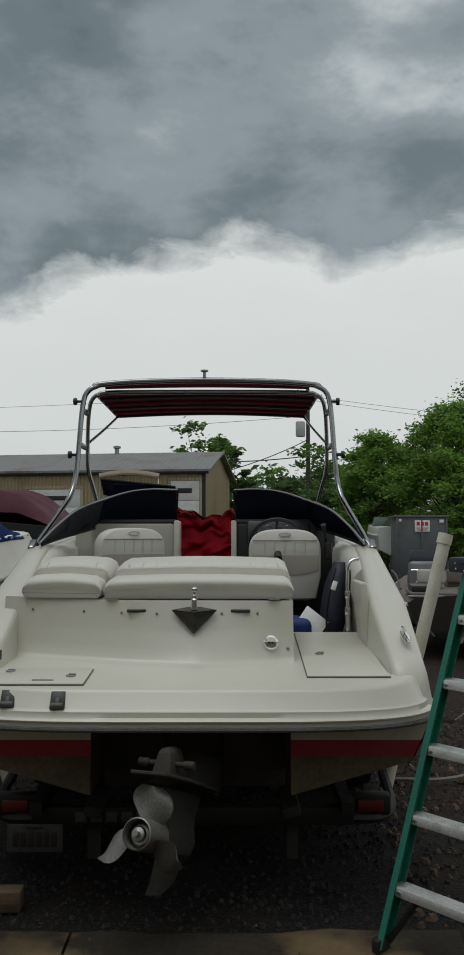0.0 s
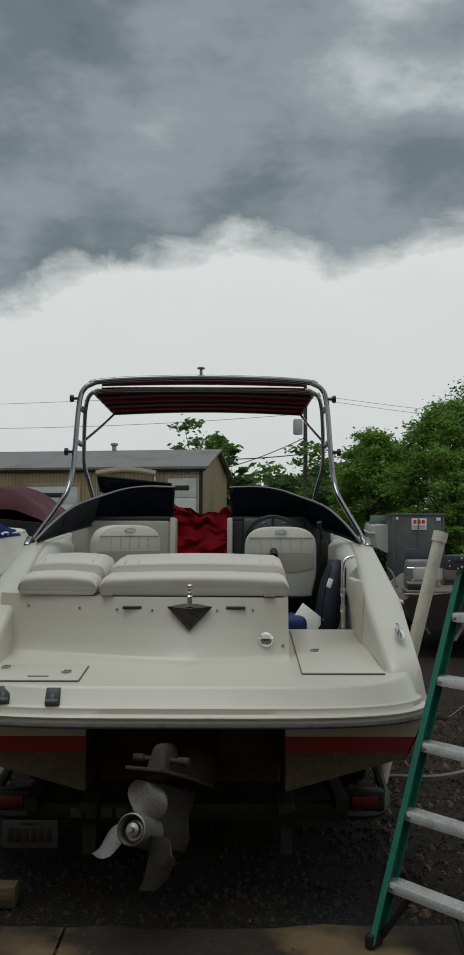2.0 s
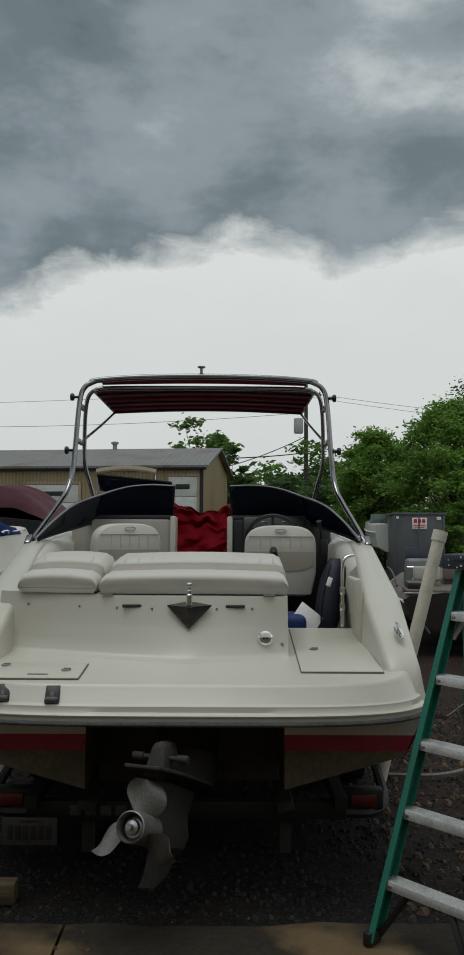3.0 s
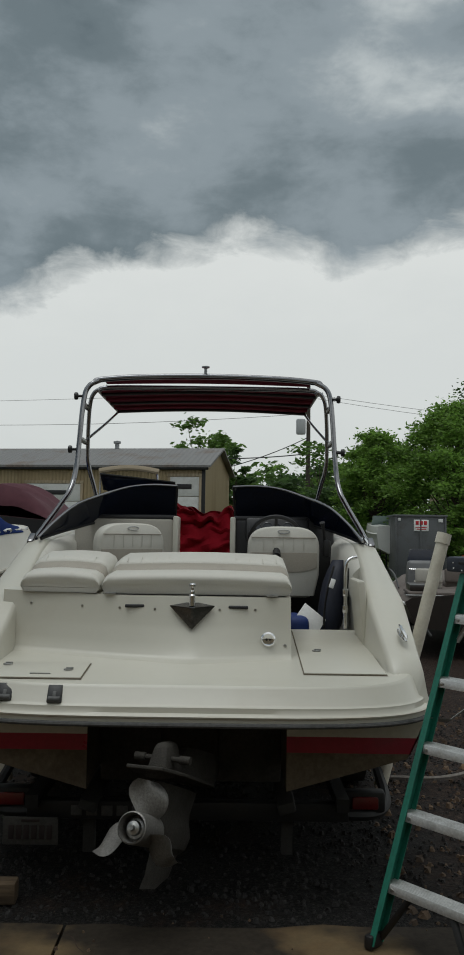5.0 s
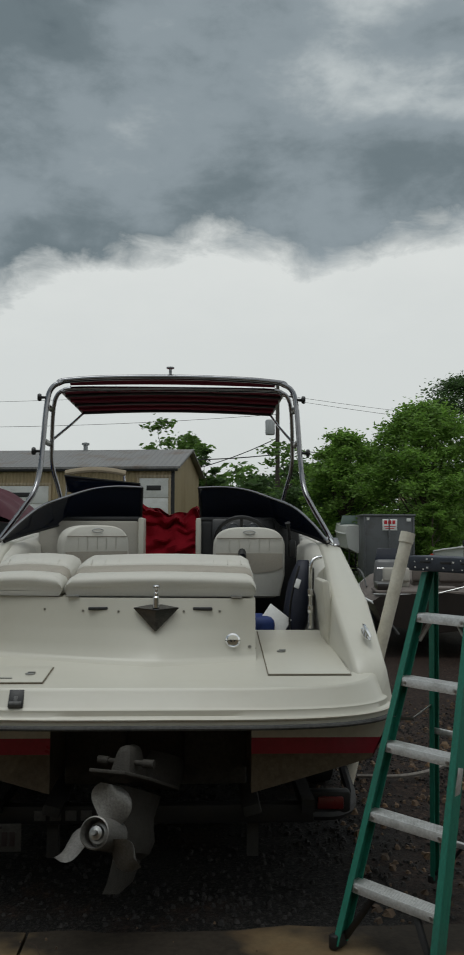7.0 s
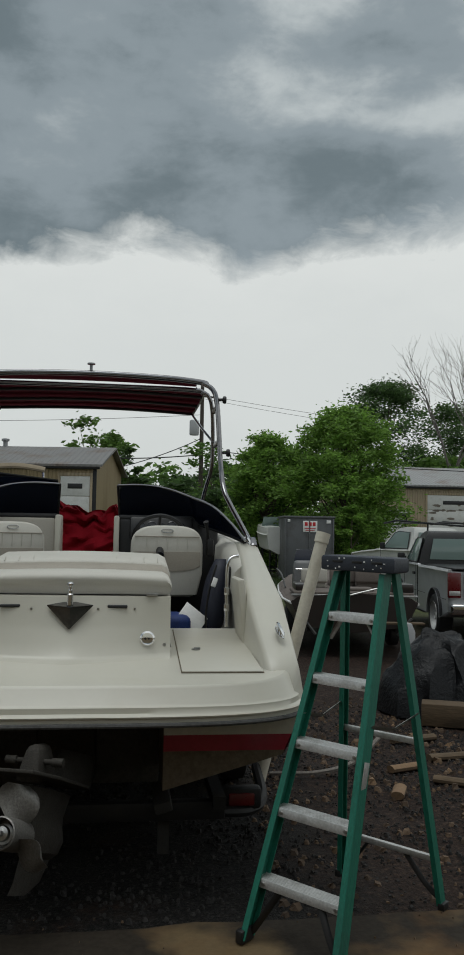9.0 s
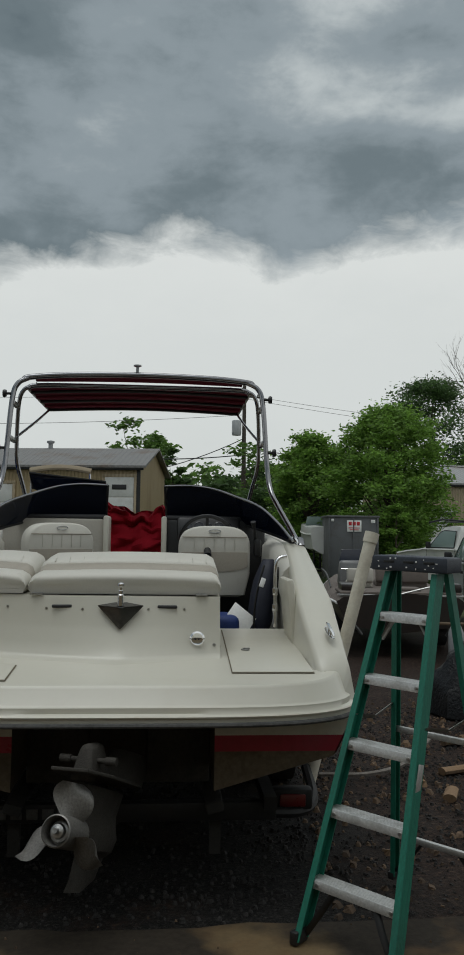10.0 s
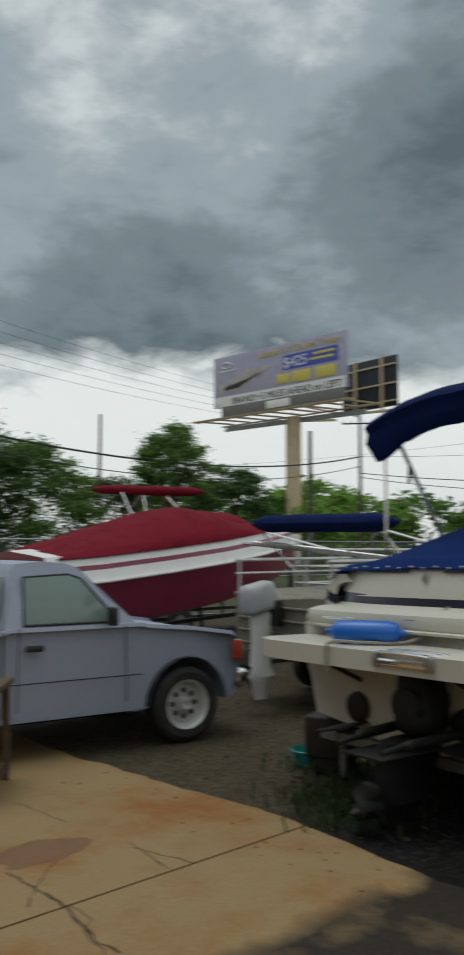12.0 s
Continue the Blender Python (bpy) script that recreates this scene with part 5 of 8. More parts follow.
for d, z, w in ((0.755, 1.435, 1.05), (0.765, 1.50, 1.045)):
    rings.append([(lerp(-w, w, i / 16), d + 0.12 * (abs(i / 8 - 1)) ** 6, z + (0.05 * max(0, abs(i / 8 - 1) - 0.4) if z > 1.45 else 0)) for i in range(17)])
loft(bm, rings, closed=False)
part("stern_band", bm, NAVY, blue)
bm = B()
rings = []
for d, z, w in ((0.762, 1.495, 1.043), (0.80, 1.70, 1.02), (0.84, 1.745, 1.0), (0.95, 1.76, 0.98)):
    rings.append([(lerp(-w, w, i / 16), d + 0.12 * (abs(i / 8 - 1)) ** 6, z) for i in range(17)])
loft(bm, rings, closed=False)
panel = part("stern_panel", bm, GEL, blue)
for s in (-0.42, 0.33):
    bm = B()
    box(bm, (s, 0.79, 1.70), (0.42, 0.02, 0.02), 0.006)
    part("vent_slot", bm, BLACK, panel)
bm = B()
box(bm, (-0.05, 0.775, 1.655), (0.05, 0.02, 0.07), 0.01)
part("lock", bm, STEEL, panel)
for s in (1, -1):
    bm = B()
    tube(bm, smooth_path([(s * 0.72 - 0.15, 0.545, 1.325), (s * 0.72 - 0.14, 0.50, 1.33), (s * 0.72, 0.495, 1.33), (s * 0.72 + 0.14, 0.50, 1.33), (s * 0.72 + 0.15, 0.545, 1.325)], 4), 0.011, 8)
    part("grab_handle", bm, CHROME, blue, "chrome grab handle")
bm = B()
tube(bm, [(lerp(-1.19, 1.19, i / 20), 0.525 + 0.12 * abs(i / 10 - 1) ** 6, 1.262) for i in range(21)], 0.016, 6)
for s in (1, -1):
    tube(bm, smooth_path([(s * table(y, BY, BRX), y, table(y, BY, BRZ) + 0.012) for y in (0.66, 0.8, 1.5, 2.6, 3.8, 5.0, 6.0, 6.7, 7.05)], 4), 0.02, 6)
part("rub_rail", bm, GEL_DIRTY, blue, "scuffed white rub rail")
bm = B()
lathe(bm, [(0.001, -0.004), (0.05, -0.004), (0.05, 0.004), (0.001, 0.004)], (0, 0, 0), "y", 18)
bmesh.ops.transform(bm, matrix=pose(0.0, 0.535, 1.33) @ Matrix.Diagonal((1.6, 1, 0.5, 1)), verts=bm.verts)
part("oval_badge", bm, STEEL, blue)
# fittings on the starboard quarter
for y, z, r in ((1.55, 1.60, 0.035), (1.70, 1.635, 0.03)):
    bm = B()
    lathe(bm, [(0.001, 0.0), (r, 0.0), (r, 0.02), (r * 0.6, 0.035), (0.001, 0.035)], (1.155, y, z), "x", 14)
    part("deck_fitting", bm, CHROME, blue)
for y in (2.3, 4.1):
    bm = B()
    zz, xx = table(y, BY, BDZ) - 0.03, table(y, BY, BRX) - 0.17
    tube(bm, [(xx + 0.03, y - 0.09, zz), (xx + 0.05, y - 0.05, zz + 0.02), (xx + 0.05, y + 0.05, zz + 0.02), (xx + 0.03, y + 0.09, zz)], 0.012, 8)
    part("cleat", bm, CHROME, blue)

# swim platform with a folded boarding ladder
bm = B()
out = [(-1.16, 0.62)]
for i in range(33):
    a = math.pi * (1 + i / 32)
    cx_, cy_ = math.cos(a), math.sin(a)
    out.append((1.22 * math.copysign(abs(cx_) ** 0.35, cx_), 0.30 - 0.30 * abs(cy_) ** 0.5))
out += [(1.16, 0.62)]
slab(bm, [(x, y, 1.04) for x, y in out], (0, 0, 0.135), 0.02)
plat = part("swim_platform", bm, GEL, blue, "white fibreglass swim platform", angle=30)
bm = B()
for y in (-0.012, 0.10, 0.16):
    tube(bm, smooth_path([(0.18, y + 0.03, 1.16), (0.20, y, 1.175), (0.40, y - 0.01, 1.18), (0.60, y, 1.175), (0.62, y + 0.03, 1.16)], 4), 0.014, 8)
box(bm, (0.40, -0.012, 1.12), (0.40, 0.03, 0.05), 0.01)
part("boarding_ladder", bm, CHROME, plat, "folded chrome boarding ladder")
for s in (0.17, 0.63):
    part("ladder_bracket", box(B(), (s, 0.0, 1.13), (0.05, 0.06, 0.10), 0.012), STEEL, plat)
for s in (-0.55, 0.62):
    bm = B()
    tube(bm, [(s, 0.18, 1.04), (s * 0.95, 0.56, 0.86)], 0.02, 6)
    part("platform_brace", bm, BLACK, plat)
for s in (-0.55, 0.46):
    bm = B()
    lathe(bm, [(0.001, -0.02), (0.085, -0.03), (0.11, -0.02), (0.12, 0.02), (0.001, 0.02)], (s, 0.54, 0.66), "y", 22)
    part("exhaust_port", bm, BLACK, blue, "black exhaust port")
for s in (-0.78, 0.82):
    bm = B()
    box(bm, (s * 0.75, 0.40, 0.52), (0.34, 0.26, 0.018), 0.006, (4, 12 if s > 0 else -12, 0))
    part("trim_tab", bm, BLACK, blue)

# black sterndrive, lowered
DRIVE_BLACK = mat("satin_black_drive", (0.008, 0.008, 0.009), 0.6, var=0.3, scale=9, fine=70, bump=0.03)
drv = part("sterndrive", box(B(), (-0.060, 0.40, 0.84), (0.34, 0.40, 0.50), 0.12, (0, 0, 0), 3, (0.7, 0.8)), DRIVE_BLACK, blue, "black sterndrive with propeller")
bm = B()
loft(bm, [fin_section(-0.35, 0.35, 0.24, 0.66), fin_section(-0.42, 0.30, 0.16, 0.50), fin_section(-0.40, 0.16, 0.13, 0.34), fin_section(-0.36, 0.10, 0.16, 0.26), fin_section(-0.32, 0.06, 0.03, 0.19), fin_section(-0.30, -0.08, 0.02, 0.11)])
bmesh.ops.transform(bm, matrix=pose(-0.100, 0.370, -0.09), verts=bm.verts)
part("lower_unit", bm, DRIVE_BLACK, drv)
bm = B()
slab(bm, [(-0.28, -0.15, 0.5), (0.08, -0.15, 0.5), (0.1, 0.45, 0.5), (-0.3, 0.45, 0.5)], (0, 0, 0.018), 0.005)
part("cavitation_plate", bm, DRIVE_BLACK, drv)
bm = B()
lathe(bm, [(0.001, -0.62), (0.02, -0.60), (0.03, -0.56), (0.055, -0.55), (0.06, -0.36), (0.001, -0.34)], (-0.100, 0.350, 0.17), "y", 18)
part("prop_hub", bm, DRIVE_BLACK, drv)
bm = B()
rings = []
for i in range(9):
    rr = 0.12 + 0.022 * (i % 2)
    rings.append([(-0.060 + rr * math.cos(a), 0.62 - 0.05 * i, 0.80 + rr * math.sin(a)) for a in (2 * math.pi * k / 16 for k in range(16))])
part("bellows", loft(bm, rings), DRIVE_BLACK, drv, "ribbed black rubber bellows")
for k in (-1, 1):
    part("trim_cylinder", tube(B(), [(-0.060 + 0.24 * k, 0.55, 0.62), (-0.060 + 0.22 * k, 0.0, 0.60), (-0.060 + 0.20 * k, -0.02, 0.60), (-0.060 + 0.20 * k, -0.22, 0.58)], [0.035, 0.035, 0.018, 0.018], 10), DRIVE_BLACK, drv)
for a0 in (90, 210, 330):
    def blade2(u, v, a0=a0):
        r = 0.055 + 0.12 * u
        a = radians(a0) + (v - 0.5) * 1.3 * max(0.08, 1 - u ** 4) ** 0.5 + 0.2 * u
        return Vector((-0.100 + r * math.cos(a), -0.110 - (v - 0.5) * 0.11, 0.17 + r * math.sin(a)))
    part("prop_blade", sheet(B(), blade2, 8, 8, (0, 0.005, 0)), DRIVE_BLACK, drv)

# the drive hangs a little to starboard of the middle
for ob in [drv] + list(drv.children):
    ob.data.transform(Matrix.Translation((0.26, 0.0, 0.0)))

# the cover
def cover_edge(y):
    return table(y, [0.82, 1.3, 2.0, 3.0, 4.2, 5.3, 6.2], [1.735, 1.73, 1.765, 1.81, 1.86, 1.885, 1.90])


def cover_half(y):
    return max(0.03, table(y, [0.82, 1.5, 2.6, 3.8, 5.0, 6.0, 6.2], [1.03, 1.08, 1.10, 1.06, 0.90, 0.55, 0.45]))


def cover_pt(u, v):
    y = lerp(0.80, 4.85, v)
    k = 2 * u - 1
    e, h = cover_edge(y), cover_half(y)
    peak = table(y, [0.8, 1.0, 1.5, 2.0, 2.3, 2.6, 3.2, 3.7, 4.0, 4.2, 4.5, 4.85], [1.76, 1.82, 2.02, 2.22, 2.34, 2.40, 2.44, 2.47, 2.47, 2.40, 2.10, 1.90])
    flat = table(y, [0.8, 2.2, 3.0, 5.0, 6.1], [2.4, 1.7, 2.6, 2.8, 2.0])
    z = e + (peak - e) * max(0.0, 1 - abs(k) ** flat)
    z -= 0.055 * (abs(k) > 0.97) + 0.045 * (v < 0.012)
    wr = 0.018 * bump_noise((k * h, y, 0), 2.2) + 0.012 * abs(bump_noise((k * h * 2.4, y * 0.8, 4), 2.0))
    x = k * h * (1.03 if abs(k) > 0.97 else 1)
    return Vector((x, y - (0.02 if v < 0.012 else 0), z + wr * (1 - abs(k) ** 6)))


cov = thing("mooring_cover", (-3.70, 4.36, -0.01), "royal blue canvas mooring cover snapped over the boat", "boat cover", turn=-6, lean=-0.9)
part("cover_sheet", sheet(B(), cover_pt, 48, 64, (0, 0, -0.008)), BLUE_COVER, cov)
bm = B()
sheet(bm, lambda u, v: Vector((lerp(0.44, 0.86, u), lerp(0.79, 0.755, v) + 0.10 * max(0, (lerp(0.44, 0.86, u) - 0.5)) ** 2 - 0.012, lerp(1.75, 1.475 - 0.02 * u, v) + 0.004 * bump_noise((u * 4, v * 3, 1), 1))), 10, 10, (0, 0.006, 0))
part("side_flap", bm, BLUE_COVER, cov)
bm = B()
for i in range(18):
    k = -0.98 + 1.96 * i / 17
    lathe(bm, [(0.001, -0.008), (0.011, -0.006), (0.011, 0.004), (0.001, 0.004)], (k * 1.03, 0.775, 1.722 + 0.01 * (i % 2)), "y", 8)
for s in (1, -1):
    for i in range(22):
        y = 0.95 + 0.235 * i
        lathe(bm, [(0.001, -0.006), (0.011, -0.004), (0.011, 0.010), (0.001, 0.012)] if s > 0 else [(0.001, -0.012), (0.011, -0.010), (0.011, 0.004), (0.001, 0.006)], (s * cover_half(y) * 1.035, y, cover_edge(y) - 0.03), "x", 8)
for q in ((0.46, 1.50), (0.84, 1.47), (0.46, 1.68), (0.85, 1.66)):
    lathe(bm, [(0.001, -0.008), (0.011, -0.006), (0.011, 0.004), (0.001, 0.004)], (q[0], 0.752, q[1]), "y", 8)
part("snap", bm, CHROME, cov, "small bright snaps", kind="stuff")

# foredeck ahead of the cover
bm = B()
rows = []
for y in (4.6, 5.0, 5.5, 6.0, 6.35, 6.7, 6.95, 7.08):
    w, z = max(0.006, table(y, BY, BRX) - 0.335 * min(1.0, table(y, BY, BRX) / 0.5)), table(y, BY, BDZ) + 0.008
    rows.append([(lerp(-w, w, i / 10), y, z + 0.05 * min(1, w) * math.sin(math.pi * i / 10)) for i in range(11)])
loft(bm, rows, closed=False)
part("foredeck", bm, GEL, blue)

# bimini, folded cloth over its bows
def bim_ring(k):
    x = 1.06 * k
    top = 3.06 + 0.17 * (1 - abs(k) ** 2.4) + 0.008 * bump_noise((k * 5, 0, 0), 1)
    drop = table(k, [-1, -0.96, -0.85, -0.6, -0.2, 0.3, 0.50, 0.68, 0.78, 0.90, 1.0], [0.20, 0.42, 0.44, 0.36, 0.34, 0.34, 0.36, 0.58, 0.68, 0.36, 0.12])
    y0 = 1.24
    fold = 0.02 * bump_noise((k * 3.0, 2, 0), 2.0)
    return [(x, y0 + 0.02, top - 0.05), (x, y0 + 0.12, top), (x, y0 + 0.45, top + 0.02), (x, y0 + 0.62, top - 0.06), (x, y0 + 0.60, top - 0.16), (x, y0 + 0.40, top - 0.20), (x, y0 + 0.16, top - 0.22),
            (x * (1 - 0.02), y0 + 0.08 + fold, top - drop), (x * (1 - 0.02), y0 + 0.05 + fold, top - drop + 0.004), (x, y0 - 0.01 + fold, top - 0.24), (x, y0 + 0.015, top - 0.16), (x, y0 - 0.02, top - 0.10)]


bimini = part("bimini", loft(B(), [bim_ring(-1 + 2 * i / 44) for i in range(45)]), NAVY_COVER, blue, "navy canvas bimini top", angle=50)
for s in (1, -1):
    for name, pts, r, m_ in (("pole", [(s * 1.0, 1.42, 3.0), (s * 1.03, 1.44, 1.80)], 0.014, CHROME), ("bow_tube", smooth_path([(s * 1.0, 1.45, 3.06), (s * 1.04, 1.7, 2.8), (s * 1.06, 2.35, 1.86)], 5), 0.019, GALV), ("strap", [(s * 1.045, 1.80, 2.68), (s * 1.05, 1.79, 2.50)], 0.016, BLACK)):
        bm = B()
        tube(bm, pts, r, 8)
        part(name, bm, m_, bimini)

# blue fender and rope on the platform
fen = thing("boat_fender", (-3.92, 4.70, 1.155), "bright blue inflatable fender lying on the swim platform", "fender", turn=28)
bm = B()
lathe(bm, [(0.001, -0.30), (0.022, -0.295), (0.028, -0.26), (0.075, -0.225), (0.088, -0.17), (0.09, 0), (0.088, 0.17), (0.075, 0.225), (0.028, 0.26), (0.022, 0.295), (0.001, 0.30)], (0, 0, 0.09), "x", 20)
part("fender_body", bm, BLUE_PLASTIC, fen)
rope = thing("dock_line", (-3.70, 4.80, 1.165), "grey dock line looped over the stern", "rope", turn=5)
bm = B()
tube(bm, smooth_path([(-0.35, -0.40, -0.18), (-0.345, -0.385, 0.02), (-0.20, -0.20, 0.02), (0.05, 0.0, 0.02), (0.16, 0.15, 0.10), (0.24, 0.26, 0.25), (0.36, 0.36, 0.30), (0.46, 0.38, 0.31)], 6), 0.012, 7)
for k in range(3):
    tube(bm, [(0.46 + 0.05 * math.cos(a), 0.375 - 0.012 * k, 0.31 + 0.03 * math.sin(a)) for a in (2 * math.pi * i / 10 for i in range(11))], 0.012, 6)
part("line", bm, ROPE, rope)

# its trailer
tr2 = thing("galvanised_trailer", (-3.70, 4.36, 0), "galvanised tandem trailer with grey mudguards under the covered boat", "trailer", turn=-6)
bm = B()
for s in (1, -1):
    tube(bm, [(s * 0.80, 0.5, 0.40), (s * 0.80, 4.6, 0.42), (s * 0.1, 6.4, 0.48)], 0.055, 4)
tube(bm, [(-0.95, 0.55, 0.38), (0.95, 0.55, 0.38)], 0.05, 4)
part("frame", bm, GALV, tr2)
for s in (1, -1):
    for y in (2.0, 2.85):
        bm = B()
        lathe(bm, [(0.20, -0.10), (0.29, -0.105), (0.335, -0.08), (0.34, 0), (0.335, 0.08), (0.29, 0.105), (0.20, 0.10)], (s * 1.12, y, 0.33), "x", 28)
        w = part("trailer_wheel", bm, RUBBER, tr2, "black trailer tyre")
        bm = B()
        lathe(bm, [(0.001, -0.05), (0.05, -0.08), (0.07, -0.05), (0.17, -0.04), (0.195, -0.08), (0.21, -0.09), (0.21, 0.09), (0.195, 0.08), (0.17, 0.04), (0.07, 0.05), (0.05, 0.08), (0.001, 0.05)], (s * 1.12, y, 0.33), "x", 24)
        part("rim", bm, GRIMY_RIM, w, "grimy steel rim")
    bm = B()
    rings = []
    for q in ((1.42, 0.30), (1.44, 0.70), (1.52, 0.77), (2.4, 0.80), (3.3, 0.77), (3.4, 0.66), (3.42, 0.40)):
        rings.append([(s * 0.92, q[0], q[1]), (s * 1.26, q[0], q[1]), (s * 1.28, q[0], q[1] - 0.04), (s * 0.92, q[0] + 0.01, q[1] - 0.03)])
    loft(bm, rings)
    part("mudguard", bm, GALV, tr2, "grey steel mudguard", angle=20)
    bm = B()
    box(bm, (s * 1.03, 1.43, 0.52), (0.36, 0.03, 0.46), 0.008)
    part("mud_flap", bm, GALV, tr2)
bm = B()
tube(bm, [(-0.80, 0.62, 0.05), (-0.80, 0.62, 0.40)], 0.03, 8)
part("jack_post", bm, GALV, tr2)

# things on the ground round the sterns
bucket = thing("bucket", (-2.53, 4.12, 0), "black plastic bucket with a white label", "bucket")
bm = B()
lathe(bm, [(0.001, 0.0), (0.125, 0.0), (0.13, 0.01), (0.148, 0.33), (0.158, 0.335), (0.158, 0.36), (0.15, 0.365), (0.143, 0.355), (0.12, 0.03), (0.001, 0.03)], (0, 0, 0), "z", 28)
part("pail", bm, BLACK, bucket)
bm = B()
sheet(bm, lambda u, v: Vector((0.146 * math.cos(lerp(-0.75, -0.2, u)), 0.146 * math.sin(lerp(-0.75, -0.2, u)), lerp(0.13, 0.27, v))), 6, 2, (0.002, -0.001, 0))
part("label", bm, WHITE_PAINT, bucket, "white label")


def timber(at, turn, size, label):
    t_ = thing("wood_block", at, label, "wood block", "wood blocks on the ground", turn=turn)
    bm = B()
    box(bm, (0, 0, size[2] / 2), size, 0.008)
    for v in bm.verts:
        v.co += Vector((0.008 * bump_noise(v.co, 9, 1), 0.008 * bump_noise(v.co, 9, 5), 0.004 * bump_noise(v.co, 9, 8)))
    part("block", bm, LUMBER, t_)


timber((-1.20, 4.28, -0.01), 2, (0.29, 0.10, 0.10), "weathered squared timber offcut lying on the gravel")
timber((-1.985, 4.17, -0.01), 18, (0.30, 0.15, 0.09), "weathered split timber offcut lying on the gravel")
timber((3.32, 7.98, -0.01), -22, (0.52, 0.24, 0.22), "split reddish-brown log lying before the black heap")
crate = thing("battery_box", (-4.70, 5.26, 0.0), "dark plastic box standing beside the sterndrive", "box", turn=20)
bm = B()
box(bm, (0, 0, 0.30), (0.42, 0.30, 0.34), 0.025, seg=3)
box(bm, (0, 0, 0.10), (0.30, 0.22, 0.18), 0.01)
part("case", bm, mat("faded_dark_box", (0.035, 0.028, 0.024), 0.6, var=0.3, scale=6, fine=60, bump=0.03), crate)
teal = thing("plastic_tub", (-5.02, 5.30, 0.0), "small turquoise plastic tub on the ground", "tub")
bm = B()
lathe(bm, [(0.001, 0), (0.12, 0), (0.15, 0.12), (0.16, 0.125), (0.15, 0.13), (0.115, 0.015), (0.001, 0.015)], (0, 0, 0), "z", 20)
part("tub_body", bm, mat("turquoise_plastic", (0.02, 0.28, 0.27), 0.4, var=0.1, scale=6, fine=50, bump=0.0), teal)

# ---- pickups ----
PRIMER = mat("grey_primer_paint", (0.31, 0.345, 0.43), 0.55, var=0.06, scale=3, fine=60, bump=0.01, second=(0.25, 0.275, 0.345), amount=0.4)
WHITE_CAR = mat("faded_white_paint", (0.66, 0.66, 0.63), 0.4, var=0.06, scale=3, fine=50, bump=0.0, coat=0.3)
SILVER_CAR = mat("dull_silver_paint", (0.47, 0.48, 0.49), 0.35, 0.3, var=0.08, scale=3, fine=60, bump=0.0, coat=0.3)
# the sky's pale reflection is put into this glass colour
CAR_GLASS = glass("car_glass", (0.20, 0.27, 0.25), 0.02, 0.9)


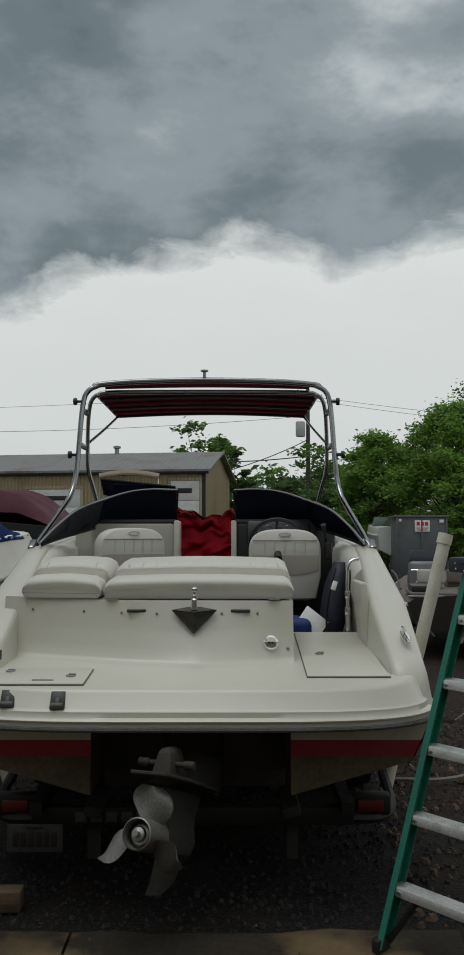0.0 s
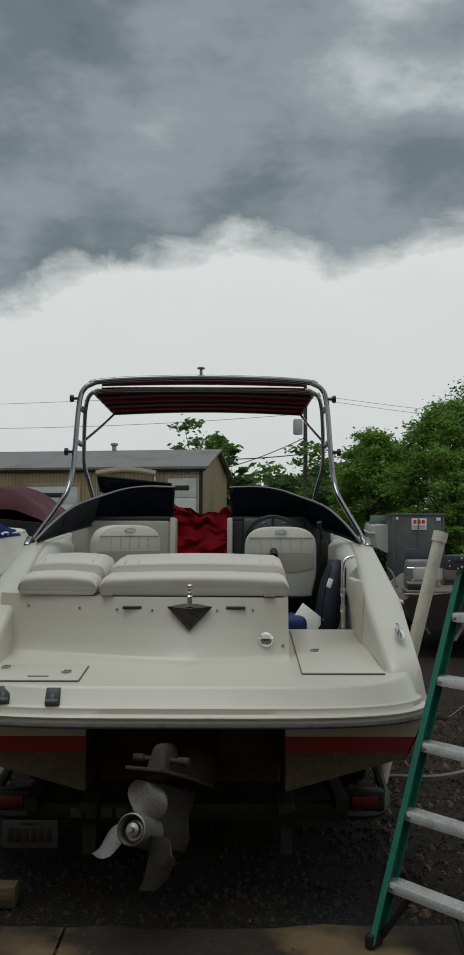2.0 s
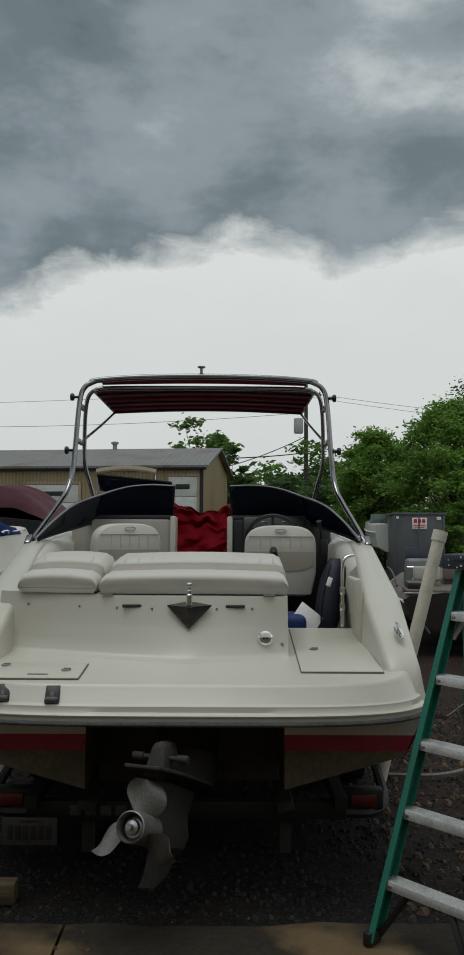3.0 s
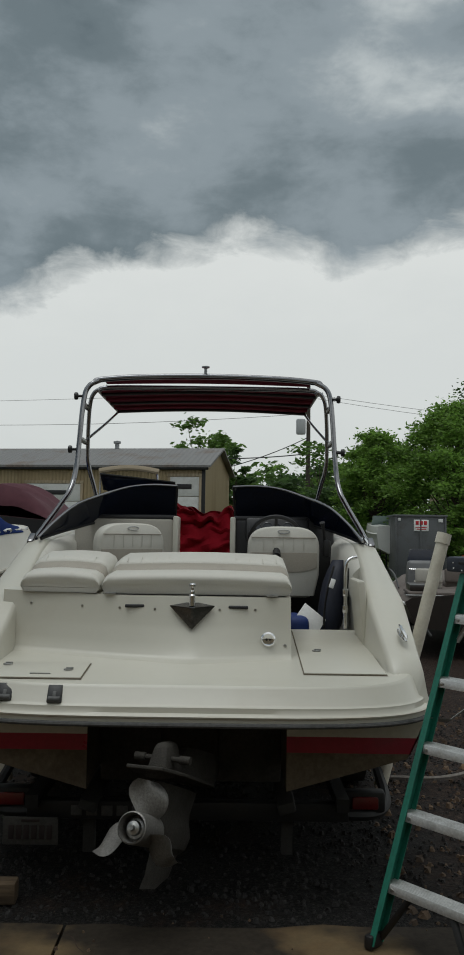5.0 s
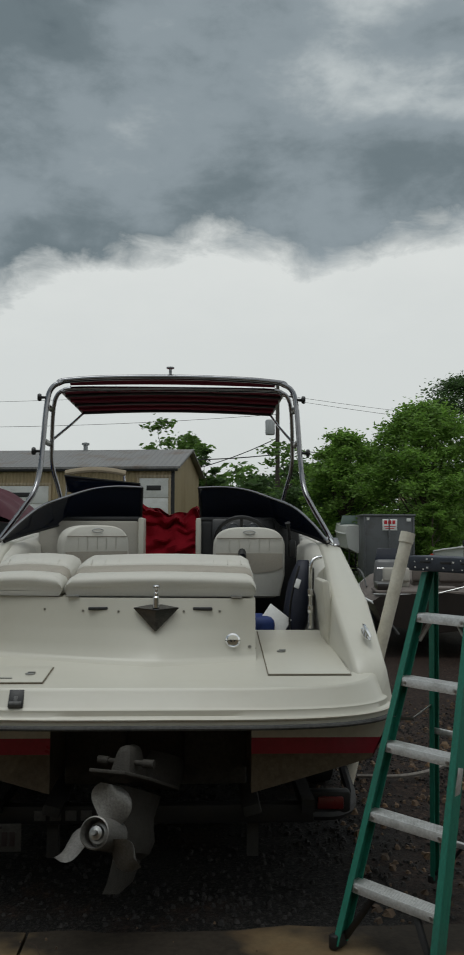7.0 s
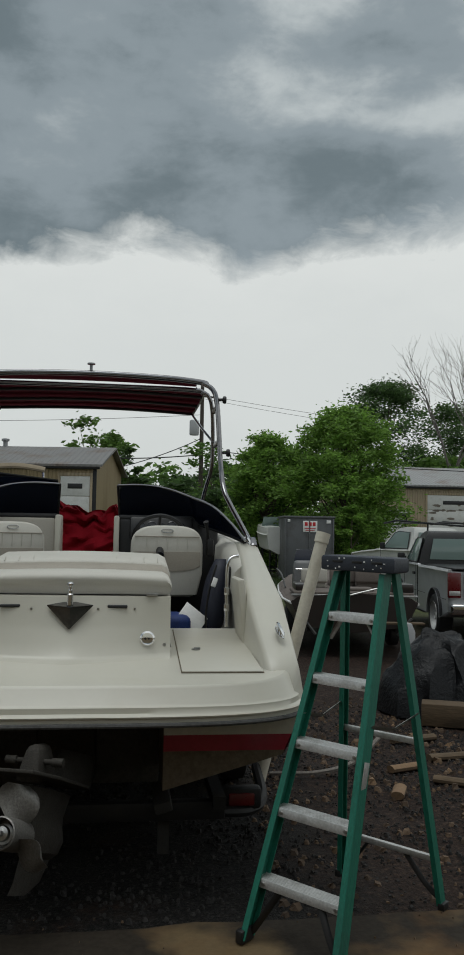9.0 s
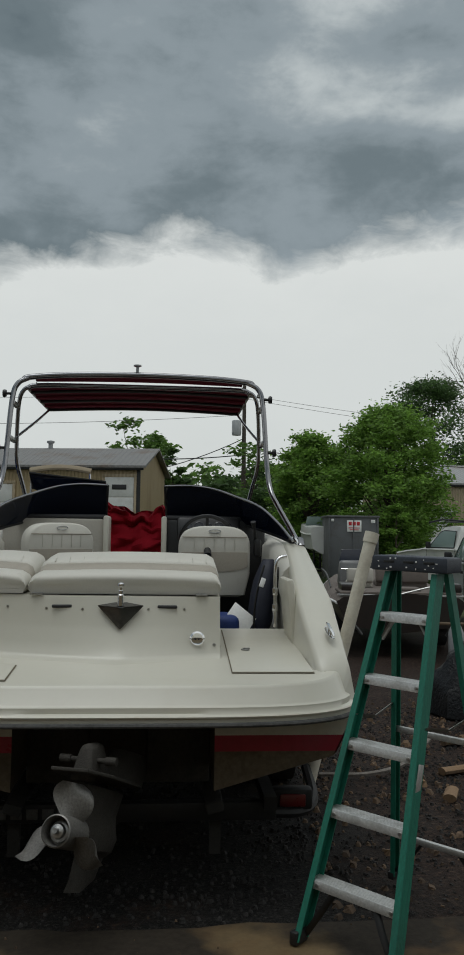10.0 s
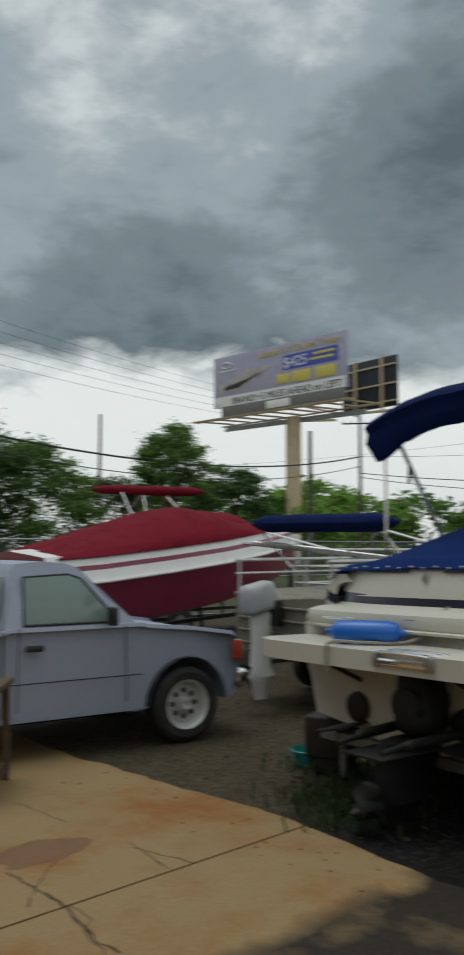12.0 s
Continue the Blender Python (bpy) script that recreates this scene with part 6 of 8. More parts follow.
def pickup(at, turn, paint, label, bed_rail=False, roof=None):
    """A regular-cab pickup. Axes: Y forward from the rear axle's mid-wheelbase, X to its right."""
    p = thing("pickup_truck", at, label, "pickup truck", "pickup trucks", turn=turn)
    hw = 0.96

    fa, ra, ar = 1.49, -1.49, 0.44

    def arch(y0, a0=0.0, a1=math.pi, n=12):
        return [(y0 - ar * math.cos(lerp(a0, a1, i / n)), 0.38 + ar * math.sin(lerp(a0, a1, i / n))) for i in range(n + 1)]
    # lower body outline, from the tail along the sills to the nose and back over the bonnet
    pts = [(-2.5, 0.52)] + arch(ra) + [(-0.9, 0.36), (0.9, 0.36)] + arch(fa) + [(2.02, 0.44), (2.10, 0.56), (2.13, 0.80), (2.10, 0.97), (2.0, 1.05), (1.55, 1.115), (1.05, 1.16), (0.98, 1.18), (-0.32, 1.18), (-0.34, 1.16), (-2.5, 1.16)]
    bm = B()
    rings = []
    for x, dz, dy in ((-hw + 0.06, -0.02, 0.0), (-hw + 0.012, -0.006, 0.0), (-hw, 0.0, 0), (hw, 0.0, 0), (hw - 0.012, -0.006, 0.0), (hw - 0.06, -0.02, 0)):
        k = 1.0
        rings.append([(x * (0.93 if y > 2.05 else 1.0) + 0.0, y, z - (0.035 if abs(x) > hw - 0.005 and z > 1.0 else 0)) for y, z in pts])
    loft(bm, rings)
    body = part("body", bm, paint, p, angle=30)
    bm = B()
    for s in (1, -1):
        tube(bm, [(s * (hw + 0.002), -2.4, 0.70), (s * (hw + 0.002), -1.95, 0.70)], 0.006, 5)
        tube(bm, [(s * (hw + 0.002), -0.98, 0.70), (s * (hw + 0.002), 0.98, 0.70)], 0.006, 5)
    part("trim_line", bm, BLACK, body)
    # cab
    bm = B()
    cab = [(-0.33, 1.14, 0.93), (-0.30, 1.40, 0.88), (-0.26, 1.66, 0.78), (-0.2, 1.735, 0.72), (0.05, 1.76, 0.71), (0.28, 1.74, 0.70), (0.40, 1.70, 0.72), (0.66, 1.42, 0.84), (0.98, 1.14, 0.93)]
    ring = lambda f: [(f * w * (1.0 if f in (1, -1) else 1.0), y, z) for y, z, w in cab]
    rings = [ring(-1.0), ring(-0.985), ring(0.985), ring(1.0)]
    loft(bm, rings)
    c = part("cab", bm, roof or paint, p, angle=30)
    for s in (1, -1):
        bm = B()
        w = [(-0.17, 1.20, 0.918), (-0.15, 1.62, 0.81), (0.28, 1.64, 0.795), (0.40, 1.60, 0.815), (0.66, 1.30, 0.895), (0.70, 1.20, 0.918)]
        slab(bm, [(s * (x + 0.006), y, z) for y, z, x in w], (s * 0.006, 0, 0), 0.003)
        part("side_window", bm, CAR_GLASS, c, "side window with pale sky reflection put into its colour")
        bm = B()
        tube(bm, [(s * (x + 0.008), y, z) for y, z, x in w + w[:1]], 0.012, 6)
        part("window_seal", bm, BLACK, c)
        for ya, za, yb, zb, gr in ((-0.22, 1.18, -0.23, 0.46, 0.005), (0.80, 1.16, 0.82, 0.46, 0.005), (-0.36, 1.15, -0.36, 0.42, 0.009)):
            part("door_gap", tube(B(), [(s * (hw + 0.001), ya, za), (s * (hw + 0.001), yb, zb)], gr, 5), BLACK, body)
        bm = B()
        box(bm, (s * (hw + 0.008), -0.08, 1.00), (0.03, 0.17, 0.055), 0.012)
        part("door_handle", bm, BLACK, body, "black door handle")
        bm = B()
        box(bm, (s * (hw + 0.10), 0.62, 1.26), (0.14, 0.07, 0.17), 0.025)
        tube(bm, [(s * (hw - 0.04), 0.66, 1.20), (s * (hw + 0.06), 0.63, 1.22)], 0.018, 6)
        part("wing_mirror", bm, BLACK, p)
        bm = B()
        box(bm, (s * (hw - 0.12), 2.09, 0.86), (0.2, 0.08, 0.20), 0.02)
        part("head_lamp", bm, CHROME, p)
        bm = B()
        box(bm, (s * (hw - 0.015), 2.06, 0.86), (0.03, 0.10, 0.19), 0.01)
        part("marker_lamp", bm, mat("orange_lens", (0.5, 0.06, 0.03), 0.2, var=0.1, scale=8, fine=50, bump=0.0), p, "orange marker lamp")
        for y in (fa, ra):
            bm = B()
            lathe(bm, [(0.235, -0.12), (0.31, -0.13), (0.355, -0.10), (0.365, -0.03), (0.365, 0.03), (0.355, 0.10), (0.31, 0.13), (0.235, 0.12)], (s * 0.82, y, 0.365), "x", 36)
            wh = part("wheel", bm, RUBBER, p, "worn black tyre")
            bm = B()
            lathe(bm, [(0.001, 0.04), (0.045, 0.10), (0.06, 0.095), (0.07, 0.03), (0.15, 0.035), (0.19, 0.02), (0.21, 0.10), (0.235, 0.125), (0.24, 0.11), (0.24, -0.12), (0.001, -0.12)] if s > 0 else [(0.001, -0.04), (0.045, -0.10), (0.06, -0.095), (0.07, -0.03), (0.15, -0.035), (0.19, -0.02), (0.21, -0.10), (0.235, -0.125), (0.24, -0.11), (0.24, 0.12), (0.001, 0.12)], (s * 0.82, y, 0.365), "x", 36)
            rimo = part("rim", bm, RIM_ALLOY, wh, "dull alloy rim")
            bm = B()
            for i in range(8):
                a = 2 * math.pi * i / 8
                lathe(bm, [(0.001, -0.004), (0.027, -0.004), (0.027, 0.004), (0.001, 0.004)], (s * (0.82 + 0.036), y + 0.125 * math.cos(a), 0.365 + 0.125 * math.sin(a)), "x", 10)
            part("rim_hole", bm, BLACK, rimo)
            bm = B()
            rings = []
            for i in range(13):
                a = math.pi * i / 12
                rings.append([(s * 0.62, y - 0.44 * math.cos(a), 0.38 + 0.44 * math.sin(a)), (s * 0.95, y - 0.445 * math.cos(a), 0.38 + 0.445 * math.sin(a))])
            loft(bm, rings, closed=False)
            part("wheel_arch", bm, BLACK, p)
    bm = B()
    box(bm, (0, 2.16, 0.56), (1.86, 0.14, 0.20), 0.05, seg=3)
    part("bumper", bm, CHROME, p, "chrome front bumper")
    bm = B()
    box(bm, (0, 2.115, 0.86), (1.4, 0.05, 0.22), 0.02)
    part("grille", bm, BLACK, p)
    for y, z, lab in ((0.83, 1.29, "windscreen"), (-0.625, 1.42, "rear_window")):
        bm = B()
        if lab == "windscreen":
            slab(bm, [(-0.80, 0.955, 1.185), (0.80, 0.955, 1.185), (0.66, 0.455, 1.665), (-0.66, 0.455, 1.665)], (0, 0.008, 0.008), 0.003)
        else:
            slab(bm, [(-0.74, -0.332, 1.25), (0.74, -0.332, 1.25), (0.66, -0.288, 1.62), (-0.66, -0.288, 1.62)], (0, -0.01, 0), 0.003)
        part(lab, bm, CAR_GLASS, c)
    bm = B()
    box(bm, (0, -2.56, 0.56), (1.86, 0.14, 0.17), 0.04, seg=3)
    part("rear_bumper", bm, CHROME, p, "chrome rear bumper")
    part("tailgate", box(B(), (0, -2.51, 0.92), (1.44, 0.04, 0.44), 0.015), paint, p)
    for s in (1, -1):
        lamp_ = part("tail_lamp", box(B(), (s * 0.86, -2.50, 0.92), (0.20, 0.06, 0.38), 0.015), PLASTIC_RED, p, "red tail lamp")
        part("reverse_lens", box(B(), (s * 0.86, -2.532, 0.80), (0.17, 0.01, 0.07), 0.004), ALU, lamp_)
    bm = B()
    box(bm, (0, -1.42, 1.165), (1.66, 2.06, 0.02), 0.004)
    part("bed_cover", bm, BLACK, p)
    if bed_rail:
        bm = B()
        for s in (1, -1):
            tube(bm, [(s * 0.85, -2.4, 1.16), (s * 0.85, -2.4, 1.75), (s * 0.85, 0.3, 1.92), (s * 0.85, 0.8, 1.85)], 0.025, 6)
            tube(bm, [(s * 0.85, -0.8, 1.16), (s * 0.85, -0.8, 1.86)], 0.025, 6)
        for y in (-2.3, -1.2, 0.2):
            tube(bm, [(-0.85, y, 1.86), (0.85, y, 1.86)], 0.02, 6)
        part("ladder_rack", bm, BLACK, p)
    return p


pickup((-7.58, 3.78, -0.02), -9.5, PRIMER, "grey-primered regular-cab pickup with alloy wheels parked on dirt")

# ---- workbench leg by the slab ----
bench = thing("work_bench", (-6.15, 2.72, 0.0), "rough wooden bench with weathered legs", "bench", turn=-40)
bm = B()
box(bm, (0, 0, 0.80), (0.7, 0.5, 0.05), 0.008)
part("bench_top", bm, LUMBER, bench)
for x, y in ((0.3, 0.2), (0.3, -0.2), (-0.3, 0.2), (-0.3, -0.2)):
    bm = B()
    tube(bm, [(x * 1.25, y, 0.0), (x, y, 0.78)], 0.035, 4)
    part("leg", bm, LUMBER, bench)
bm = B()
box(bm, (0, 0.2, 0.12), (0.66, 0.03, 0.09), 0.004)
part("stretcher", bm, LUMBER, bench)


# ---- other boats ----
def runabout(name, at, turn, L, beam, hull_z, mats, label, cover=None, cover_prof=None, stripe=None, lean=0.0, trailer_mat=None, pitch=0.0):
    """A trailered boat. mats: hull side, deck, bottom; hull_z: keel, chine, rail and deck heights amidships."""
    b = thing(name, at, label, "boat", turn=turn, lean=lean)
    b.matrix_basis = pose(at[0], at[1], at[2] - 0.03 * pitch, pitch, lean, turn)
    kz, cz, rz, dz = hull_z
    fr = [0, 0.15, 0.35, 0.55, 0.72, 0.86, 0.95, 1.0]
    wx = [0.94, 1.0, 1.0, 0.95, 0.78, 0.48, 0.2, 0.02]
    rise = [0, 0, 0.02, 0.07, 0.16, 0.30, 0.42, 0.5]
    up = [0, 0.0, 0.03, 0.07, 0.12, 0.16, 0.18, 0.18]
    bm = B()
    rows = []
    ff = [0, 0.08, 0.15, 0.25, 0.35, 0.45, 0.55, 0.64, 0.72, 0.79, 0.86, 0.91, 0.95, 0.98, 1.0]
    for f in ff:
        w = table(f, fr, wx) * beam / 2
        r, u = table(f, fr, rise) * (rz - kz) * 1.6, table(f, fr, up) * 1.2
        rr = rz + u
        cc = min(cz + r * 0.8, rr - 0.02)
        kk = min(kz + r, rr - 0.03)
        half = [(0, kk), (w * 0.82 * (1 - 0.3 * max(0, f - 0.5)), cc), (lerp(w * 0.82, w, 0.5), lerp(cc, rr, 0.45)), (lerp(w * 0.82, w, 0.55), lerp(cc, rr, 0.52)), (w, rr), (w + 0.015, rr + 0.02), (w - 0.01, rr + 0.05), (w * 0.97, lerp(rr, dz + u, 0.45)), (w * 0.955, lerp(rr, dz + u, 0.62)), (w * 0.90, dz + u), (0, dz + u + 0.08 * w)]
        y = f * L
        rows.append([bm.verts.new((x, y, z)) for x, z in half] + [bm.verts.new((-x, y, z)) for x, z in half[-2:0:-1]])
    n = len(rows[0])
    for a, c in zip(rows, rows[1:]):
        for i in range(n):
            f = bm.faces.new((a[i], a[(i + 1) % n], c[(i + 1) % n], c[i]))
            k = i if i < 10 else n - 1 - i
            f.material_index = 2 if k == 0 else (0 if k < 4 else 1)
            if stripe and k == 7:
                f.material_index = 3
    bm.faces.new(rows[0][::-1])
    part("hull", bm, list(mats) + ([stripe] if stripe else []), b, angle=30)
    bm = B()
    for s in (1, -1):
        tube(bm, [(s * (table(f, fr, wx) * beam / 2 + 0.01), f * L, rz + 0.01 + table(f, fr, up) * 1.2) for f in ff], 0.022, 6)
    part("rub_rail", bm, WHITE_PAINT, b)
    if cover is not None:
        def cp(u, v):
            f = lerp(0.03, 0.80, v)
            w = table(f, fr, wx) * beam / 2 * 0.93
            k = 2 * u - 1
            e = dz + table(f, fr, up) * 1.2 + 0.015
            pk = table(f, [q[0] for q in cover_prof], [q[1] for q in cover_prof])
            z = e + pk * max(0, 1 - abs(k) ** 2.2) - (0.05 if abs(k) > 0.98 or v > 0.985 or v < 0.015 else 0)
            return Vector((k * w * 1.02, f * L, z + (0.03 * abs(bump_noise((k * w * 1.5, f * L * 0.7, 1), 1.6)) + 0.02 * bump_noise((k, f * L, 3), 2.0)) * (1 - abs(k) ** 6)))
        part("cover", sheet(B(), cp, 30, 40, (0, 0, -0.01)), cover, b, "canvas mooring cover")
    bm = B()
    for s in (1, -1):
        tube(bm, [(s * beam * 0.33, 0.1, 0.40), (s * beam * 0.33, L * 0.65, 0.42), (s * 0.05, L * 1.05, 0.48)], 0.05, 4)
    tube(bm, [(-beam * 0.42, L * 0.28, 0.36), (beam * 0.42, L * 0.28, 0.36)], 0.04, 6)
    for y in (0.08, 0.5):
        tube(bm, [(-beam * 0.3, L * y, 0.42), (-beam * 0.28, L * y, cz)], 0.035, 6)
        tube(bm, [(beam * 0.3, L * y, 0.42), (beam * 0.28, L * y, cz)], 0.035, 6)
    tube(bm, [(0, L * 0.98, 0.45), (0, L * 0.98, rz + 0.1)], 0.04, 6)
    part("trailer_frame", bm, trailer_mat or TRAILER_PAINT, b)
    for s in (1, -1):
        bm = B()
        lathe(bm, [(0.19, -0.09), (0.28, -0.095), (0.325, -0.07), (0.33, 0), (0.325, 0.07), (0.28, 0.095), (0.19, 0.09)], (s * beam * 0.42, L * 0.28, 0.33), "x", 24)
        w = part("trailer_wheel", bm, RUBBER, b)
        bm = B()
        lathe(bm, [(0.001, -0.05), (0.17, -0.04), (0.20, -0.08), (0.20, 0.08), (0.17, 0.04), (0.001, 0.05)], (s * beam * 0.42, L * 0.28, 0.33), "x", 18)
        part("rim", bm, GALV, w)
    return b


MAROON_GEL = mat("maroon_gelcoat", (0.22, 0.026, 0.066), 0.35, var=0.1, scale=2, fine=30, bump=0.0, coat=0.3, second=(0.17, 0.022, 0.052))
WINE_CANVAS = mat("wine_red_canvas", (0.16, 0.009, 0.019), 0.9, var=0.12, scale=3, fine=150, bump=0.04, second=(0.115, 0.007, 0.014))
WINE_CANVAS.node_tree.nodes["Principled BSDF"].inputs["Specular IOR Level"].default_value = 0.12
MAROON_FADED = mat("faded_maroon_canvas", (0.085, 0.024, 0.034), 0.9, var=0.15, scale=3, fine=150, bump=0.04, second=(0.06, 0.018, 0.026))
BROWN_GEL = mat("brown_metalflake", (0.032, 0.025, 0.022), 0.35, var=0.2, scale=4, fine=200, bump=0.0, coat=0.3)
GREY_CARPET = mat("faded_deck_carpet", (0.15, 0.125, 0.11), 0.95, var=0.2, scale=4, fine=150, bump=0.06)

r1 = runabout("red_cuddy_boat", (-11.0, 5.7, 0), -1, 5.9, 2.45, (0.62, 0.84, 1.46, 1.86), (MAROON_GEL, WHITE_PAINT, MAROON_GEL), "maroon and white powerboat under a wine red cover", WINE_CANVAS, [(0.03, 0.02), (0.12, 0.16), (0.28, 0.36), (0.42, 0.50), (0.52, 0.52), (0.60, 0.40), (0.68, 0.16), (0.78, 0.02)], MAROON_GEL, pitch=4)
r2 = runabout("red_ski_boat", (-14.6, 9.0, 0), -1, 6.6, 2.5, (0.75, 1.0, 1.68, 2.02), (WHITE_PAINT, WHITE_PAINT, WHITE_PAINT), "white boat with a wine red cover and folded red bimini", WINE_CANVAS, [(0.03, 0.05), (0.15, 0.35), (0.3, 0.55), (0.5, 0.62), (0.6, 0.58), (0.72, 0.2), (0.8, 0.02)])
bm = B()
rings = []
for i in range(25):
    k = -1 + 2 * i / 24
    rr = 0.13 * max(0.15, 1 - abs(k) ** 8) * (1 + 0.12 * bump_noise((k * 4, 0, 0), 1))
    rings.append([(0.2 + rr * math.cos(a), 1.6 + 1.25 * k, 3.12 + rr * 0.8 * math.sin(a)) for a in (2 * math.pi * j / 12 for j in range(12))])
loft(bm, rings)
bmesh.ops.transform(bm, matrix=Matrix.Translation((0.0, 0.0, 0.0)) @ pose(0.3, 1.6, 0, 0, 0, -25) @ pose(-0.3, -1.6, 0), verts=bm.verts)
rb = part("bimini_roll", bm, WINE_CANVAS, r2, "rolled red bimini")
for s, y0, y1 in ((0.9, 0.9, 1.3), (0.9, 2.4, 1.9), (0.9, 0.7, 0.75), (-0.9, 0.9, 1.3), (-0.9, 2.4, 1.9)):
    bm = B()
    tube(bm, [(s, y0 + 0.3, 2.05), (0.2, y1 + 0.2, 3.05)], 0.022, 6)
    part("bimini_pole", bm, CHROME, rb)

# jon boat with an outboard between the slab boats, and its rolled navy bimini
jon = thing("jon_boat", (-6.95, 6.9, 0), "dull olive aluminium boat with a grey outboard on a trailer", "boat", turn=-8)
OLIVE = mat("oxidised_aluminium_hull", (0.235, 0.215, 0.17), 0.6, 0.2, var=0.15, scale=4, fine=50, bump=0.02, second=(0.15, 0.13, 0.10))
bm = B()
rows = []
for y, w, z0, z1 in ((0.0, 0.80, 0.62, 1.28), (0.02, 0.82, 0.60, 1.30), (1.5, 0.88, 0.60, 1.34), (3.2, 0.88, 0.64, 1.40), (4.4, 0.66, 0.85, 1.48), (4.9, 0.42, 1.12, 1.52)):
    rows.append([(-w * 0.82, y, z0), (-w, y, z0 + 0.22), (-w, y, z0 + 0.26), (-w * 1.02, y, z1), (-w * 1.05, y, z1 + 0.02), (-w * 0.95, y, z1 + 0.03), (0, y, z1 - 0.02), (w * 0.95, y, z1 + 0.03), (w * 1.05, y, z1 + 0.02), (w * 1.02, y, z1), (w, y, z0 + 0.26), (w, y, z0 + 0.22), (w * 0.82, y, z0)])
loft(bm, rows)
part("hull", bm, OLIVE, jon, angle=25)
bm = B()
for i in range(4):
    box(bm, (0, -0.015, 0.72 + 0.15 * i), (1.5, 0.03, 0.03), 0.01)
for s in (1, -1):
    for z in (0.95, 1.15):
        tube(bm, [(s * 0.86, 0.02, z), (s * 0.91, 1.5, z + 0.02), (s * 0.91, 3.2, z + 0.07)], 0.02, 6)
part("hull_rib", bm, OLIVE, jon)
motor = part("outboard_motor", box(B(), (0.05, -0.30, 1.30), (0.30, 0.46, 0.34), 0.07, (12, 0, 0), 3, (0.8, 0.85)), mat("faded_grey_motor", (0.40, 0.41, 0.42), 0.45, var=0.12, scale=5, fine=50, bump=0.01), jon, "faded grey outboard motor")
bm = B()
loft(bm, [fin_section(-0.42, -0.10, 0.18, 1.14), fin_section(-0.40, -0.12, 0.13, 0.80), fin_section(-0.42, -0.12, 0.10, 0.50), fin_section(-0.46, -0.05, 0.14, 0.40), fin_section(-0.40, -0.15, 0.03, 0.30), fin_section(-0.34, -0.20, 0.02, 0.14)])
bmesh.ops.transform(bm, matrix=pose(0.05, 0, 0), verts=bm.verts)
part("motor_leg", bm, WHITE_PAINT, motor, "pale motor leg")
bm = B()
box(bm, (0.05, -0.12, 1.12), (0.34, 0.10, 0.30), 0.02)
box(bm, (0.05, -0.44, 1.22), (0.10, 0.02, 0.16), 0.008)
part("clamp_bracket", bm, BLACK, motor)
bm = B()
for a0 in (90, 210, 330):
    sheet(bm, lambda u, v, a0=a0: Vector((0.05 + (0.03 + 0.12 * u) * math.cos(radians(a0) + (v - 0.5) * 1.2), -0.50 - (v - 0.5) * 0.08, 0.40 + (0.03 + 0.12 * u) * math.sin(radians(a0) + (v - 0.5) * 1.2))), 5, 5, (0, 0.005, 0))
part("propeller", bm, BLACK, motor)
for y in (1.4, 2.2):
    for s in (1, -1):
        bm = B()
        lathe(bm, [(0.19, -0.09), (0.28, -0.095), (0.325, -0.07), (0.33, 0), (0.325, 0.07), (0.28, 0.095), (0.19, 0.09)], (s * 0.95, y, 0.33), "x", 24)
        part("trailer_wheel", bm, RUBBER, jon)
bm = B()
for s in (1, -1):
    tube(bm, [(s * 0.6, 0.1, 0.45), (s * 0.6, 4.0, 0.48), (0, 5.4, 0.5)], 0.04, 4)
    tube(bm, [(s * 0.6, 0.2, 0.45), (s * 0.6, 0.2, 0.66)], 0.04, 4)
    tube(bm, [(s * 0.6, 3.0, 0.45), (s * 0.6, 3.0, 0.66)], 0.04, 4)
part("trailer_frame", bm, GALV, jon)
bm = B()
for s in (1, -1):
    for y in (0.1, 1.2, 2.4):
        tube(bm, [(s * 0.88, y, 1.33), (s * 0.88, y, 1.72)], 0.018, 6)
    tube(bm, [(s * 0.88, 0.05, 1.72), (s * 0.88, 2.5, 1.74)], 0.022, 6)
    tube(bm, [(s * 0.88, 0.05, 1.55), (s * 0.88, 2.5, 1.57)], 0.016, 6)
part("deck_rail", bm, ALU, jon, "aluminium deck rails")

# pontoon rails and folded bimini behind
pon = thing("pontoon_boat", (-7.5, 8.9, 0), "pontoon boat with aluminium rails and a rolled navy bimini", "boat", turn=-4)
bm = B()
for s in (1, -1):
    lathe(bm, [(0.001, -0.2), (0.28, 0.1), (0.30, 0.4), (0.30, 5.4), (0.2, 6.0), (0.001, 6.2)], (s * 0.85, 0, 0.75), "y", 18)
part("pontoon", bm, ALU, pon)
bm = B()
box(bm, (0, 2.8, 1.12), (2.4, 5.8, 0.10), 0.02)
part("deck", bm, GALV, pon)
bm = B()
for s in (1, -1):
    for z in (1.35, 1.6, 1.85):
        tube(bm, [(s * 1.15, 0.1, z), (s * 1.15, 5.6, z)], 0.02, 6)
    for i in range(8):
        tube(bm, [(s * 1.15, 0.1 + 0.78 * i, 1.15), (s * 1.15, 0.1 + 0.78 * i, 1.86)], 0.018, 6)
for z in (1.35, 1.6, 1.85):
    tube(bm, [(-1.15, 0.1, z), (1.15, 0.1, z)], 0.02, 6)
